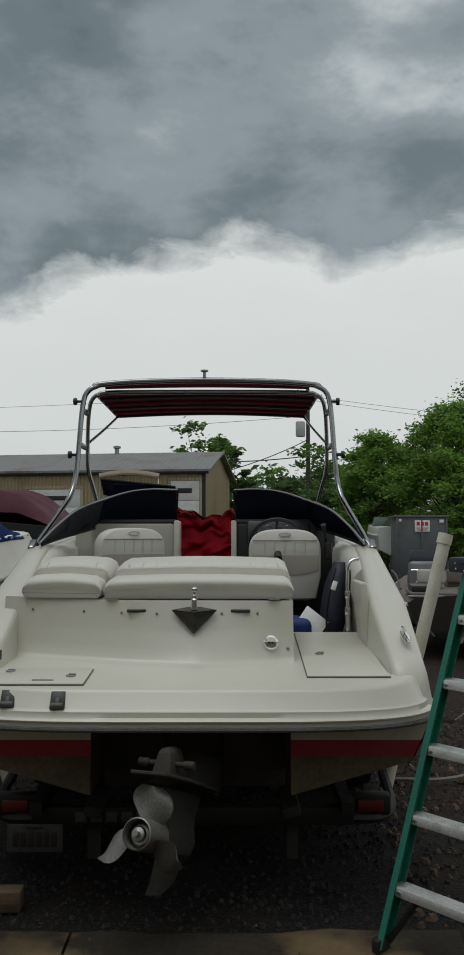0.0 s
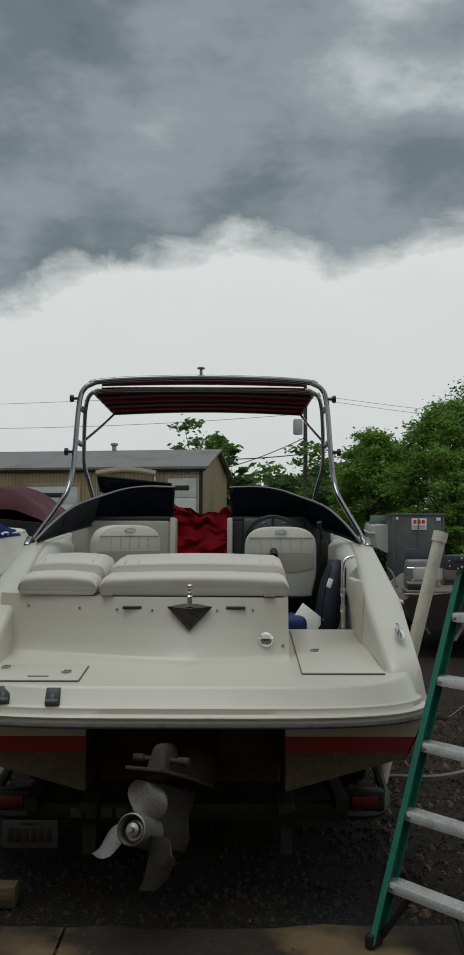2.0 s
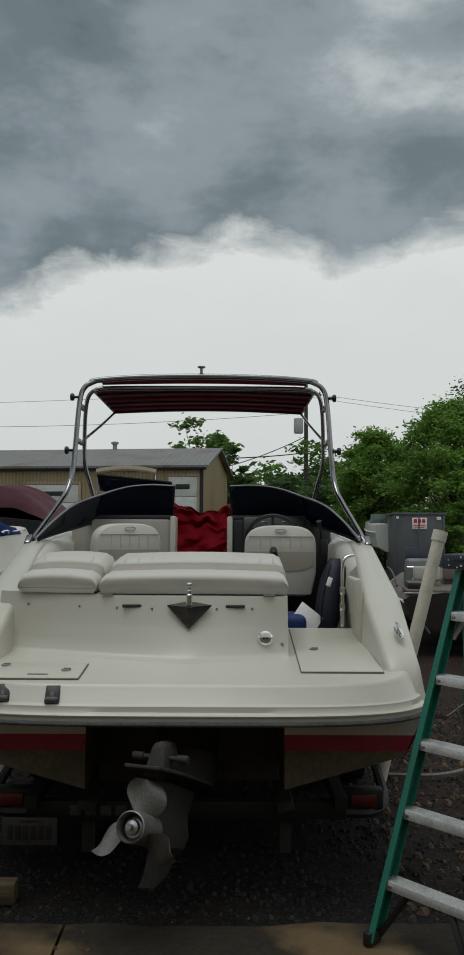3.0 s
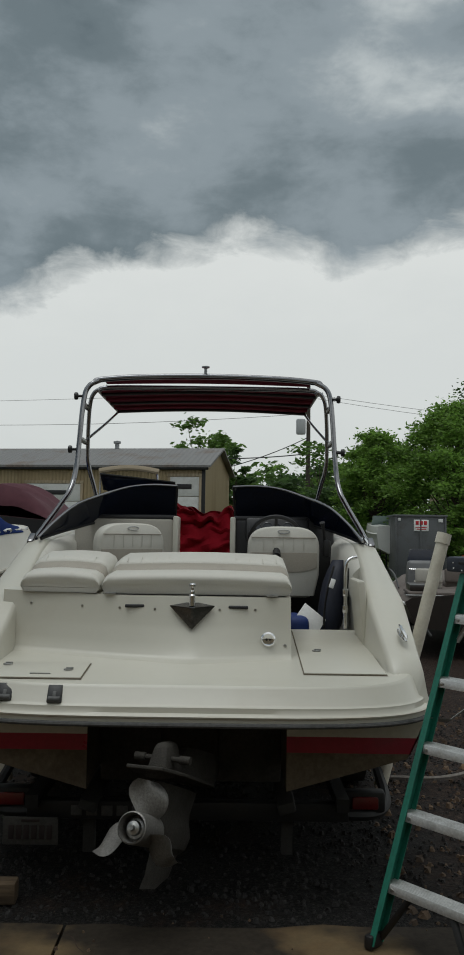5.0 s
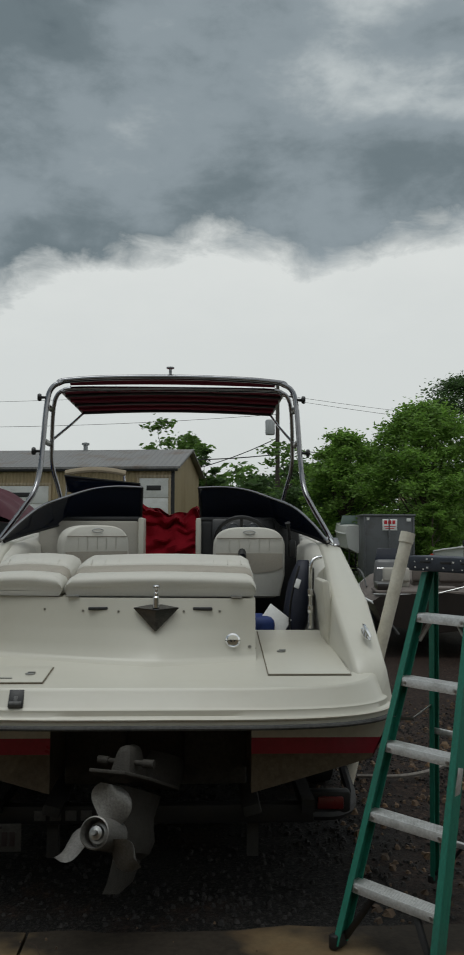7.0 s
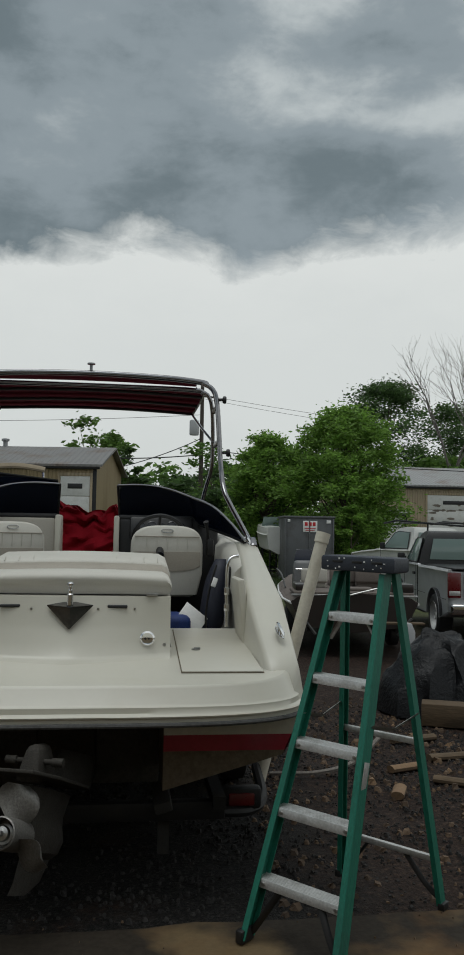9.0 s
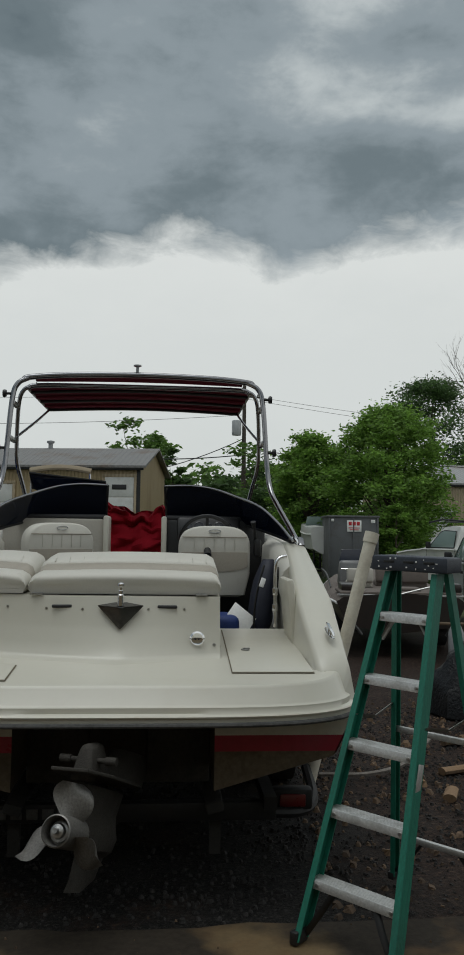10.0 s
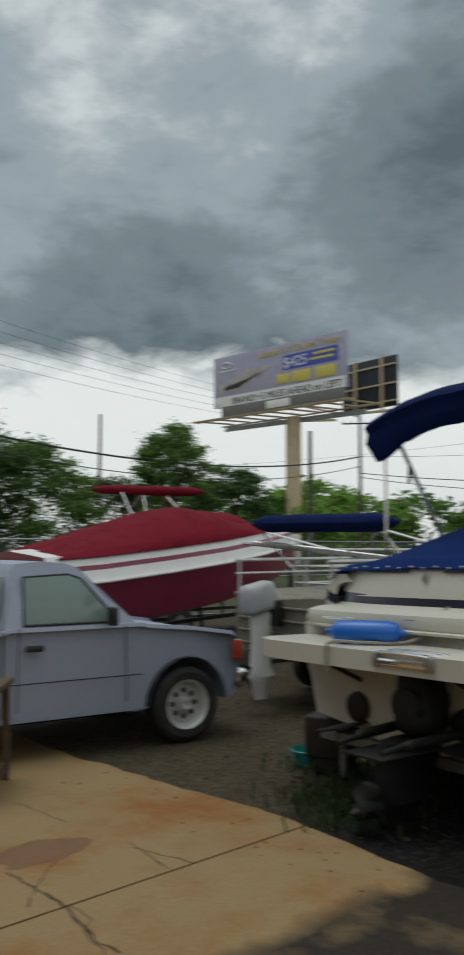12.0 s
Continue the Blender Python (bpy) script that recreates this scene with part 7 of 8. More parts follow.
for k in range(3):
    tube(bm, [(-1.2 + 0.12 * k, -0.9 + 0.1 * k, 1.95), (0.9 + 0.12 * k, 1.2, 1.62)], 0.028, 6)
part("rail", bm, ALU, pon, "aluminium fence rails")
bm = B()
rings = []
for i in range(29):
    k = -1 + 2 * i / 28
    rr = 0.125 * max(0.2, 1 - abs(k) ** 10) * (1 + 0.10 * bump_noise((k * 5, 3, 0), 1))
    rings.append([(1.38 * k, -0.55 + rr * 1.3 * math.cos(a), 2.21 - 0.02 * k + rr * math.sin(a)) for a in (2 * math.pi * j / 12 for j in range(12))])
loft(bm, rings)
roll = part("bimini_roll", bm, NAVY_COVER, pon, "rolled navy bimini boot")
for s in (1, -1):
    bm = B()
    tube(bm, [(s * 1.12, -0.5, 2.1), (s * 1.15, 0.9, 1.85)], 0.018, 6)
    tube(bm, [(s * 1.12, -0.55, 2.08), (s * 1.15, 0.1, 1.5)], 0.018, 6)
    part("bimini_pole", bm, CHROME, roll)

# bass boat beyond the ladder
bass = runabout("bass_boat", (3.61, 12.4, 0), -7, 5.2, 2.06, (0.36, 0.46, 0.80, 0.90), (BROWN_GEL, GREY_CARPET, BROWN_GEL), "low dark brown bass boat with grey console on a trailer")
bm = B()
box(bm, (-0.50, 2.1, 1.17), (0.58, 0.42, 0.44), 0.06, seg=3, taper=(0.9, 0.6))
con = part("console", bm, mat("grey_console", (0.15, 0.15, 0.15), 0.4, var=0.1, scale=5, fine=60, bump=0.01, coat=0.2), bass, "grey console with tinted screen")
bm = B()
slab(bm, [(-0.76, 2.16, 1.38), (-0.24, 2.16, 1.38), (-0.29, 2.26, 1.58), (-0.71, 2.26, 1.58)], (0, 0.008, 0), 0.002)
part("screen", bm, NAVY_GLASS, con)
part("grab_bar", tube(B(), [(-0.75, 1.88, 1.24), (-0.3, 1.88, 1.24)], 0.015, 6), CHROME, con)
for x, y, m_ in ((-0.50, 1.35, LINER), (0.42, 1.45, GREY_CARPET), (0.0, 1.55, GREY_CARPET)):
    bm = B()
    box(bm, (x, y, 1.02), (0.42, 0.42, 0.14), 0.05, seg=3)
    box(bm, (x, y - 0.2, 1.17), (0.44, 0.10, 0.24), 0.04, (-10, 0, 0), 3)
    part("seat", bm, m_, bass)
bm = B()
box(bm, (0, 0.50, 0.955), (1.86, 0.9, 0.05), 0.02)
part("aft_deck", bm, GREY_CARPET, bass)
for x, y, w, d, h in ((-0.74, 0.55, 0.30, 0.7, 0.10), (0.76, 0.35, 0.34, 0.55, 0.13), (0.1, 0.45, 0.5, 0.4, 0.05)):
    part("hatch_lid", box(B(), (x, y, 0.98 + h / 2), (w, d, h), 0.02), BROWN_GEL if h > 0.06 else GREY_CARPET, bass)
part("transom_strip", box(B(), (0, 0.02, 0.93), (1.94, 0.03, 0.025), 0.006), ALU, bass)
for s in (1, -1):
    part("side_rail", tube(B(), smooth_path([(s * 0.95, 1.6, 0.94), (s * 0.99, 2.0, 1.14), (s * 1.0, 3.2, 1.18), (s * 0.92, 3.9, 1.02)], 4), 0.016, 6), GRIMY_RIM, bass)
part("trolling_pole", tube(B(), [(-0.55, 0.1, 0.80), (0.45, -0.1, 1.08)], 0.014, 6), ALU, bass)
tongue = part("trailer_step", box(B(), (0.55, -0.28, 0.55), (0.9, 0.18, 0.03), 0.006), LUMBER, bass)
for s in (1, -1):
    part("guide_bracket", tube(B(), [(s * 0.62, -0.2, 0.36), (s * 0.82, -0.25, 0.62)], 0.022, 6), GRIMY_RIM, bass)
tank = thing("fuel_can", (4.28, 11.9, 0), "pale translucent plastic fuel tank standing behind the bass boat", "fuel can")
bm = B()
lathe(bm, [(0.001, 0), (0.09, 0), (0.11, 0.04), (0.11, 0.44), (0.06, 0.56), (0.001, 0.58)], (0, 0, 0), "z", 16)
part("can_body", bm, mat("cloudy_plastic", (0.36, 0.37, 0.38), 0.45, var=0.1, scale=5, fine=50, bump=0.0), tank)

# black heap beside it
heap_ = thing("engine_heap", (3.55, 8.75, 0), "heap of black engine parts and plastic sheeting on the clay", "junk heap")
def heap_pt(u, v):
    a, r = 2 * math.pi * u, 1 - v
    p_ = Vector((0.75 * r * math.cos(a), 0.65 * r * math.sin(a), 0))
    z = 0.78 * (1 - r ** 2.2)
    return p_ + Vector((0.14 * bump_noise((math.cos(a) * r * 2, math.sin(a) * r * 2, 0), 1.6), 0.14 * bump_noise((math.cos(a) * r * 2, math.sin(a) * r * 2, 5), 1.6), z + 0.16 * abs(bump_noise((math.cos(a) * r * 2, math.sin(a) * r * 2, 9), 2.2)) * (r < 0.97)))
part("sheeting", sheet(B(), heap_pt, 40, 24), mat("black_sheeting", (0.005, 0.0055, 0.007), 0.40, var=0.2, scale=6, fine=25, bump=0.2), heap_)
bpy.data.materials["black_sheeting"].node_tree.nodes["Principled BSDF"].inputs["Specular IOR Level"].default_value = 0.25

# far boats and cars seen between things
FAR = runabout("covered_boat", (-4.15, 14.2, 0), 3, 6.2, 2.3, (0.8, 1.0, 1.6, 2.0), (TRAILER_PAINT, MAROON_FADED, TRAILER_PAINT), "dark boat under a faded maroon cover", MAROON_FADED, [(0.03, 0.30), (0.06, 0.62), (0.18, 0.52), (0.24, 0.68), (0.36, 0.54), (0.42, 0.70), (0.6, 0.5), (0.8, 0.05)])
far2 = runabout("white_runabout", (6.1, 31.9, 0), 0, 4.2, 1.0, (1.05, 1.25, 1.8, 2.1), (WHITE_CAR, WHITE_CAR, WHITE_CAR), "white runabout with windshield parked by the trees")
bm = B()
slab(bm, [(-0.36, 2.0, 2.14), (0.36, 2.0, 2.14), (0.32, 1.75, 2.55), (-0.32, 1.75, 2.55)], (0, 0.02, 0), 0.003)
part("screen", bm, CAR_GLASS, far2)
work_truck = pickup((9.75, 25.4, 0), 24, WHITE_CAR, "white work pickup with a black ladder rack", True)
work_truck.scale = (1.22, 1.22, 1.22)
silver_truck = pickup((7.03, 16.2, 0), -8, SILVER_CAR, "silver-grey pickup with a dark cab parked beyond the bass boat", roof=BLACK)
silver_truck.scale = (1.12, 1.12, 1.12)
pickup((0.15, 27.5, 0), 100, mat("slate_car_paint", (0.12, 0.15, 0.18), 0.35, var=0.06, scale=3, fine=50, bump=0.0, coat=0.5), "slate grey pickup parked before the metal building")
ct = thing("canopy_tent", (-4.7, 19.0, 0), "low dark canopy with a grey top", "canopy")
bm = B()
slab(bm, [(-2.0, 0, 2.35), (2.2, 0, 2.05), (2.2, 3.0, 2.25), (-2.0, 3.0, 2.65)], (0, 0, 0.05), 0.01)
part("top", bm, GALV, ct)
for x, y in ((-1.9, 0.1), (2.1, 0.1), (-1.9, 2.9), (2.1, 2.9)):
    bm = B()
    tube(bm, [(x, y, 0), (x, y, 2.3)], 0.03, 6)
    part("post", bm, GALV, ct)
tan = runabout("tan_covered_boat", (-2.15, 15.5, 0), -2, 5.4, 2.0, (0.6, 0.8, 1.3, 1.6), (WHITE_CAR, WHITE_CAR, WHITE_CAR), "white boat under a tan canvas cover", mat("tan_canvas", (0.30, 0.22, 0.13), 0.85, var=0.12, scale=4, fine=150, bump=0.04), [(0.03, 0.1), (0.2, 0.42), (0.4, 0.62), (0.55, 0.60), (0.7, 0.2), (0.8, 0.02)])
bim3 = thing("folded_bimini", (-1.45, 11.6, 0), "tan folded bimini on thin frame above a parked boat", "bimini")
bm = B()
tube(bm, [(lerp(-0.42, 0.42, i / 12), 0, 2.68 + 0.05 * math.sin(math.pi * i / 12)) for i in range(13)], 0.05, 8, flat=0.6)
part("cloth", bm, mat("khaki_canvas", (0.28, 0.23, 0.16), 0.85, var=0.12, scale=4, fine=150, bump=0.03), bim3)
bm = B()
for s in (1, -1):
    tube(bm, [(s * 0.40, 0, 2.68), (s * 0.46, 0.2, 0.0)], 0.015, 6)
part("frame", bm, CHROME, bim3)

# ---- buildings ----
def ribbed(name, base, second, pitch, rough=0.6, axis="X"):
    """Painted ribbed steel sheet."""
    m = mat(name, base, rough, 0.0, var=0.08, scale=0.7, fine=20, bump=0.0, second=second, amount=0.5, stretch=(1, 1, 0.4))
    t = m.node_tree
    b = t.nodes["Principled BSDF"]
    w = t.nodes.new("ShaderNodeTexWave")
    w.wave_type, w.bands_direction = "BANDS", axis
    w.inputs["Scale"].default_value = 0.314 / pitch * 2
    w.inputs["Distortion"].default_value = 0.0
    co = t.nodes.new("ShaderNodeTexCoord")
    t.links.new(co.outputs["Object"], w.inputs["Vector"])
    bp = t.nodes.new("ShaderNodeBump")
    bp.inputs["Strength"].default_value, bp.inputs["Distance"].default_value = 0.7, 0.04
    t.links.new(w.outputs["Fac"], bp.inputs["Height"])
    t.links.new(bp.outputs[0], b.inputs["Normal"])
    return m


BEIGE = ribbed("beige_ribbed_steel", (0.36, 0.275, 0.155), (0.28, 0.205, 0.11), 0.3)
BEIGE2 = ribbed("pale_beige_ribbed_steel", (0.40, 0.32, 0.215), (0.31, 0.24, 0.15), 0.3)
ROOF = ribbed("rusty_grey_roof_sheet", (0.20, 0.195, 0.19), (0.15, 0.105, 0.075), 0.45)
ROOF2 = ribbed("pale_roof_sheet", (0.30, 0.30, 0.30), (0.19, 0.15, 0.12), 0.45)
DOOR_WHITE = mat("dirty_white_door", (0.66, 0.66, 0.64), 0.5, var=0.06, scale=2, fine=30, bump=0.0, second=(0.52, 0.51, 0.48))


def metal_building(at, turn, x0, x1, depth, eave, ridge, wall_m, roof_m, label, doors=()):
    """A long shed with a gabled roof; the ridge runs along x."""
    b = thing("metal_building", at, label, "building", kind="", turn=turn)
    bm = B()
    yr = depth / 2
    for x in (x0, x1):
        slab(bm, [(x, 0, 0), (x, depth, 0), (x, depth, eave), (x, yr, ridge), (x, 0, eave)], (0.1 if x == x0 else -0.1, 0, 0))
    box(bm, ((x0 + x1) / 2, 0.05, eave / 2), (x1 - x0 - 0.2, 0.1, eave), 0)
    box(bm, ((x0 + x1) / 2, depth - 0.05, eave / 2), (x1 - x0 - 0.2, 0.1, eave), 0)
    part("wall", bm, wall_m, b)
    for ya, yb in ((-0.25, yr), (depth + 0.25, yr)):
        bm = B()
        za = eave - 0.25 * (ridge - eave) / yr + 0.02
        slab(bm, [(x0 - 0.25, ya, za), (x1 + 0.25, ya, za), (x1 + 0.25, yb, ridge + 0.02), (x0 - 0.25, yb, ridge + 0.02)], (0, 0, 0.09))
        part("roof", bm, roof_m, b, "weathered ribbed steel roof")
    bm = B()
    box(bm, ((x0 + x1) / 2, -0.16, eave - 0.08), (x1 - x0 + 0.3, 0.12, 0.14), 0.02)
    part("gutter", bm, TRAILER_PAINT, b)
    for x in (x0 + 0.06, x1 - 0.06):
        bm = B()
        box(bm, (x, -0.03, eave / 2), (0.14, 0.08, eave - 0.1), 0.01)
        part("corner_trim", bm, TRAILER_PAINT, b)
    for xa, xb, h in doors:
        bm = B()
        for i in range(5):
            box(bm, ((xa + xb) / 2, -0.03, h * (i + 0.5) / 5), (xb - xa, 0.05, h / 5 - 0.02), 0.008)
        d = part("garage_door", bm, DOOR_WHITE, b, "white sectional garage door")
        bm = B()
        for x in (xa - 0.06, xb + 0.06):
            box(bm, (x, -0.03, h / 2), (0.1, 0.08, h), 0.01)
        box(bm, ((xa + xb) / 2, -0.03, h + 0.06), (xb - xa + 0.24, 0.08, 0.12), 0.01)
        part("door_frame", bm, BEIGE2, d)
        bm = B()
        box(bm, (lerp(xa, xb, 0.5), -0.06, h * 0.9), ((xb - xa) * 0.5, 0.02, h * 0.05), 0.005)
        part("door_window", bm, BLACK, d)
    return b


shed = metal_building((-1.06, 33.0, 0), -9, -15.2, 0.0, 6.0, 4.42, 5.34, BEIGE, ROOF, "long beige ribbed-steel shed with a rusty grey roof", ((-1.42, -0.25, 4.0), (-7.5, -5.2, 3.7)))
bm = B()
lathe(bm, [(0.001, 0), (0.10, 0), (0.10, 0.45), (0.17, 0.48), (0.17, 0.56), (0.001, 0.6)], (-4.6, 3.0, 5.2), "z", 12)
part("roof_vent", bm, GALV, shed)
shop = metal_building((13.3, 45.0, 0), -2, 0.0, 26.0, 12.0, 4.7, 6.15, BEIGE2, ROOF2, "pale beige steel workshop with a peeling white door", ((3.75, 7.3, 4.2),))
# bare patches where the door's paint has flaked
rng = random.Random(31)
bm = B()
for i in range(34):
    x, z, w, h = rng.uniform(3.85, 7.2), rng.choice((2.1, 2.6, 2.95, 3.3, 3.62)) + rng.uniform(-0.12, 0.12), rng.uniform(0.08, 0.35), rng.uniform(0.03, 0.10)
    n_ = 7
    slab(bm, [(x + w * math.cos(6.283 * k / n_) * rng.uniform(0.6, 1.1), -0.0595, z + h * math.sin(6.283 * k / n_) * rng.uniform(0.6, 1.1)) for k in range(n_)], (0, -0.003, 0))
part("paint_flake", bm, mat("bare_door_metal", (0.20, 0.17, 0.14), 0.7, var=0.2, scale=6, fine=40, bump=0.0), shop, kind="stuff")
bm = B()
box(bm, (0.9, -0.25, 3.1), (0.55, 0.5, 0.4), 0.03)
part("wall_unit", bm, TRAILER_PAINT, shop, "dark wall-mounted unit")
g2 = metal_building((12.5, 42.6, 0), -2, 0.0, 2.5, 2.2, 3.02, 3.2, DOOR_WHITE, ROOF2, "low white metal lean-to by the hedge", ((0.15, 2.35, 2.9),))

# grey lidded container with a red and white sign
dump = thing("grey_container", (6.95, 30.3, 0), "grey steel container with a red and white sign", "container", turn=-4)
GREY_BOX = mat("grey_container_paint", (0.105, 0.11, 0.115), 0.55, var=0.15, scale=2, fine=40, bump=0.01, second=(0.075, 0.07, 0.065))
bm = B()
box(bm, (0, 1.0, 1.27), (1.85, 2.0, 2.4), 0.03)
body_ = part("box_body", bm, GREY_BOX, dump)
for x in (-0.9, 0.0, 0.9):
    bm = B()
    box(bm, (x, -0.02, 1.25), (0.06, 0.05, 2.4), 0.01)
    part("frame_post", bm, GREY_BOX, body_)
bm = B()
box(bm, (0, 1.0, 2.50), (1.95, 2.1, 0.08), 0.02)
part("lid", bm, GREY_BOX, dump)
bm = B()
box(bm, (0.02, -0.03, 2.15), (0.54, 0.02, 0.42), 0.005)
sg = part("sign", bm, WHITE_PAINT, dump, "white sign with red bars")
RED_INK = mat("red_sign_paint", (0.55, 0.02, 0.03), 0.5, var=0.05, scale=8, fine=60, bump=0.0)
bm = B()
for i in range(3):
    box(bm, (-0.13 + 0.15 * i, -0.042, 2.24), (0.115, 0.006, 0.14), 0.01)
box(bm, (0.02, -0.042, 2.08), (0.42, 0.006, 0.03), 0.002)
box(bm, (0.02, -0.042, 2.01), (0.34, 0.006, 0.03), 0.002)
part("sign_bar", bm, RED_INK, sg)
bm = B()
box(bm, (0.72, -0.03, 2.33), (0.16, 0.01, 0.12), 0.002)
box(bm, (-0.78, -0.03, 2.36), (0.10, 0.01, 0.10), 0.002)
part("notice", bm, WHITE_PAINT, dump)

# ---- billboard ----
bill = thing("billboard", (-43.0, 44.4, -2.55), "two-sided roadside billboard on a single tan steel post", "billboard", turn=2.6)
bill.matrix_basis = bill.matrix_basis @ Matrix.Diagonal((1.167, 1, 1.17, 1))
STEEL_TAN = mat("tan_post_paint", (0.58, 0.46, 0.30), 0.6, var=0.12, scale=0.8, fine=12, bump=0.0, second=(0.46, 0.35, 0.21))
DARK_BACK = mat("dark_billboard_back", (0.022, 0.027, 0.032), 0.6, var=0.2, scale=1, fine=15, bump=0.0)
bm = B()
lathe(bm, [(0.001, 0), (0.55, 0), (0.53, 10.4), (0.001, 10.4)], (0.78, 0.9, 1.9), "z", 18)
part("post", bm, STEEL_TAN, bill)
PURPLE = mat("billboard_print_violet", (0.38, 0.36, 0.50), 0.45, var=0.12, scale=0.25, fine=3, bump=0.0, second=(0.42, 0.41, 0.50), amount=0.6)
bm = B()
box(bm, (0, 0, 15.25), (11.4, 0.25, 3.5), 0.03)
face = part("front_panel", bm, PURPLE, bill, "violet advertising panel with yellow and white lettering")
bm = B()
box(bm, (0, -0.135, 13.86), (11.3, 0.02, 0.72), 0.0)
part("white_strip", bm, WHITE_PAINT, face)
bm = B()
box(bm, (2.9, -0.135, 15.72), (4.4, 0.02, 0.95), 0.0)
part("blue_block", bm, mat("print_blue", (0.06, 0.09, 0.42), 0.45, var=0.05, scale=1, fine=8, bump=0.0), face)
YELLOW = mat("print_yellow", (0.62, 0.52, 0.10), 0.5, var=0.05, scale=1, fine=8, bump=0.0)
INK = mat("print_black", (0.02, 0.02, 0.022), 0.5, var=0.05, scale=1, fine=8, bump=0.0)


def words(text, x, z, size, material, parent, y=-0.16, turn=0.0, wide=1.0):
    cu = bpy.data.curves.new("lettering", "FONT")
    cu.body, cu.size, cu.extrude, cu.align_x = text, size, 0.012, "LEFT"
    tmp = bpy.data.objects.new("tmp", cu)
    scene.collection.objects.link(tmp)
    me = bpy.data.meshes.new_from_object(tmp.evaluated_get(bpy.context.evaluated_depsgraph_get()))
    bpy.data.objects.remove(tmp)
    me.transform(pose(x, y, z, 90, turn, 0) @ Matrix.Diagonal((wide, 1, 1, 1)))
    me.materials.append(material)
    o = new("lettering", me)
    o.parent = parent
    return o


words("Loaded 21' SSi with Trailer", -1.5, 16.38, 0.62, YELLOW, face)
words("$425", 0.75, 15.4, 0.95, WHITE_PAINT, face, wide=1.0)
words("5 MILES AHEAD on LEFT", -1.2, 13.62, 0.62, INK, face)
words("BRAND! \u2022", -3.9, 13.62, 0.62, INK, face)
bm = B()
for i, (x, w, h) in enumerate(((0.5, 1.1, 0.62), (2.0, 1.5, 0.72), (3.9, 1.6, 0.72))):
    box(bm, (x + 0.2, -0.15, 14.72), (w, 0.02, h), 0.08)
box(bm, (4.0, -0.15, 15.95), (1.7, 0.02, 0.16), 0.01)
box(bm, (3.8, -0.15, 15.62), (1.9, 0.02, 0.16), 0.01)
part("name_shape", bm, YELLOW, face, "yellow name blocks")
bm = B()
slab(bm, [(-5.2, -0.14, 14.45), (-3.4, -0.14, 14.5), (-1.2, -0.14, 15.2), (-0.3, -0.14, 15.85), (-1.6, -0.14, 15.75), (-2.6, -0.14, 15.95), (-3.6, -0.14, 15.45), (-5.3, -0.14, 15.0)], (0, -0.012, 0))
part("boat_picture", bm, mat("print_pale_boat", (0.50, 0.46, 0.45), 0.45, var=0.2, scale=0.6, fine=4, bump=0.0, second=(0.25, 0.16, 0.18), amount=0.5), face)
bm = B()
slab(bm, [(-4.7, -0.155, 14.62), (-3.2, -0.155, 14.68), (-1.0, -0.155, 15.5), (-2.4, -0.155, 15.2), (-4.6, -0.155, 14.85)], (0, -0.006, 0))
part("boat_stripe", bm, INK, face)
bm = B()
tube(bm, [(-4.45 + 0.42 * math.cos(a), -0.15, 16.35 + 0.2 * math.sin(a)) for a in (2 * math.pi * k / 16 for k in range(17))], 0.05, 5)
box(bm, (-4.4, -0.15, 15.98), (1.6, 0.02, 0.1), 0.01)
box(bm, (-5.2, -0.15, 13.85), (0.7, 0.02, 0.4), 0.01)
part("maker_shape", bm, WHITE_PAINT, face)
bm = B()
box(bm, (0.3, -0.05, 13.15), (10.4, 0.3, 0.75), 0.03)
part("apron", bm, mat("grey_apron", (0.17, 0.165, 0.155), 0.6, var=0.1, scale=0.6, fine=8, bump=0.0), bill)
bm = B()
box(bm, (0.3, -0.25, 13.15), (2.0, 0.06, 0.5), 0.01)
part("owner_plate", bm, WHITE_PAINT, bill)
for i in range(9):
    x = -6.0 + 1.55 * i
    bm = B()
    tube(bm, [(x, -1.3, 12.5), (x, 2.6, 12.7)], 0.07, 4)
    part("outrigger", bm, mat("pale_timber", (0.40, 0.31, 0.20), 0.7, var=0.15, scale=2, fine=20, bump=0.0) if i == 0 else bpy.data.materials["pale_timber"], bill)
for y in (-1.2, -0.8, 2.2):
    bm = B()
    tube(bm, [(-6.9, y, 12.55), (6.6, y, 12.6)], 0.07, 4)
    part("catwalk_plank", bm, bpy.data.materials["pale_timber"], bill)
for z in (12.2, 12.05):
    bm = B()
    tube(bm, [(-5.5, 0.9 + z - 12, z), (6.2, 1.4, z)], 0.12, 4)
    part("main_beam", bm, GALV, bill)
back = thing("rear_billboard", (-40.6, 52.7, 0), "dark back of a second billboard with timber struts", "billboard", turn=-4)
bm = B()
box(bm, (0, 0, 15.1), (5.8, 0.2, 4.0), 0.02)
part("rear_panel", bm, DARK_BACK, back, "dark back of the second panel")
for z in (13.5, 14.9, 16.4):
    bm = B()
    tube(bm, [(-2.9, -0.2, z), (2.9, -0.2, z)], 0.09, 4)
    part("strut", bm, STEEL_TAN, back)
for x in (-1.2, 1.6):
    bm = B()
    tube(bm, [(x, -0.35, 12.6), (x, -0.35, 17.1)], 0.13, 4)
    part("upright", bm, STEEL_TAN, back)
bm = B()
tube(bm, [(-3.2, -0.5, 13.2), (-6.5, -3.5, 14.2)], 0.1, 4)
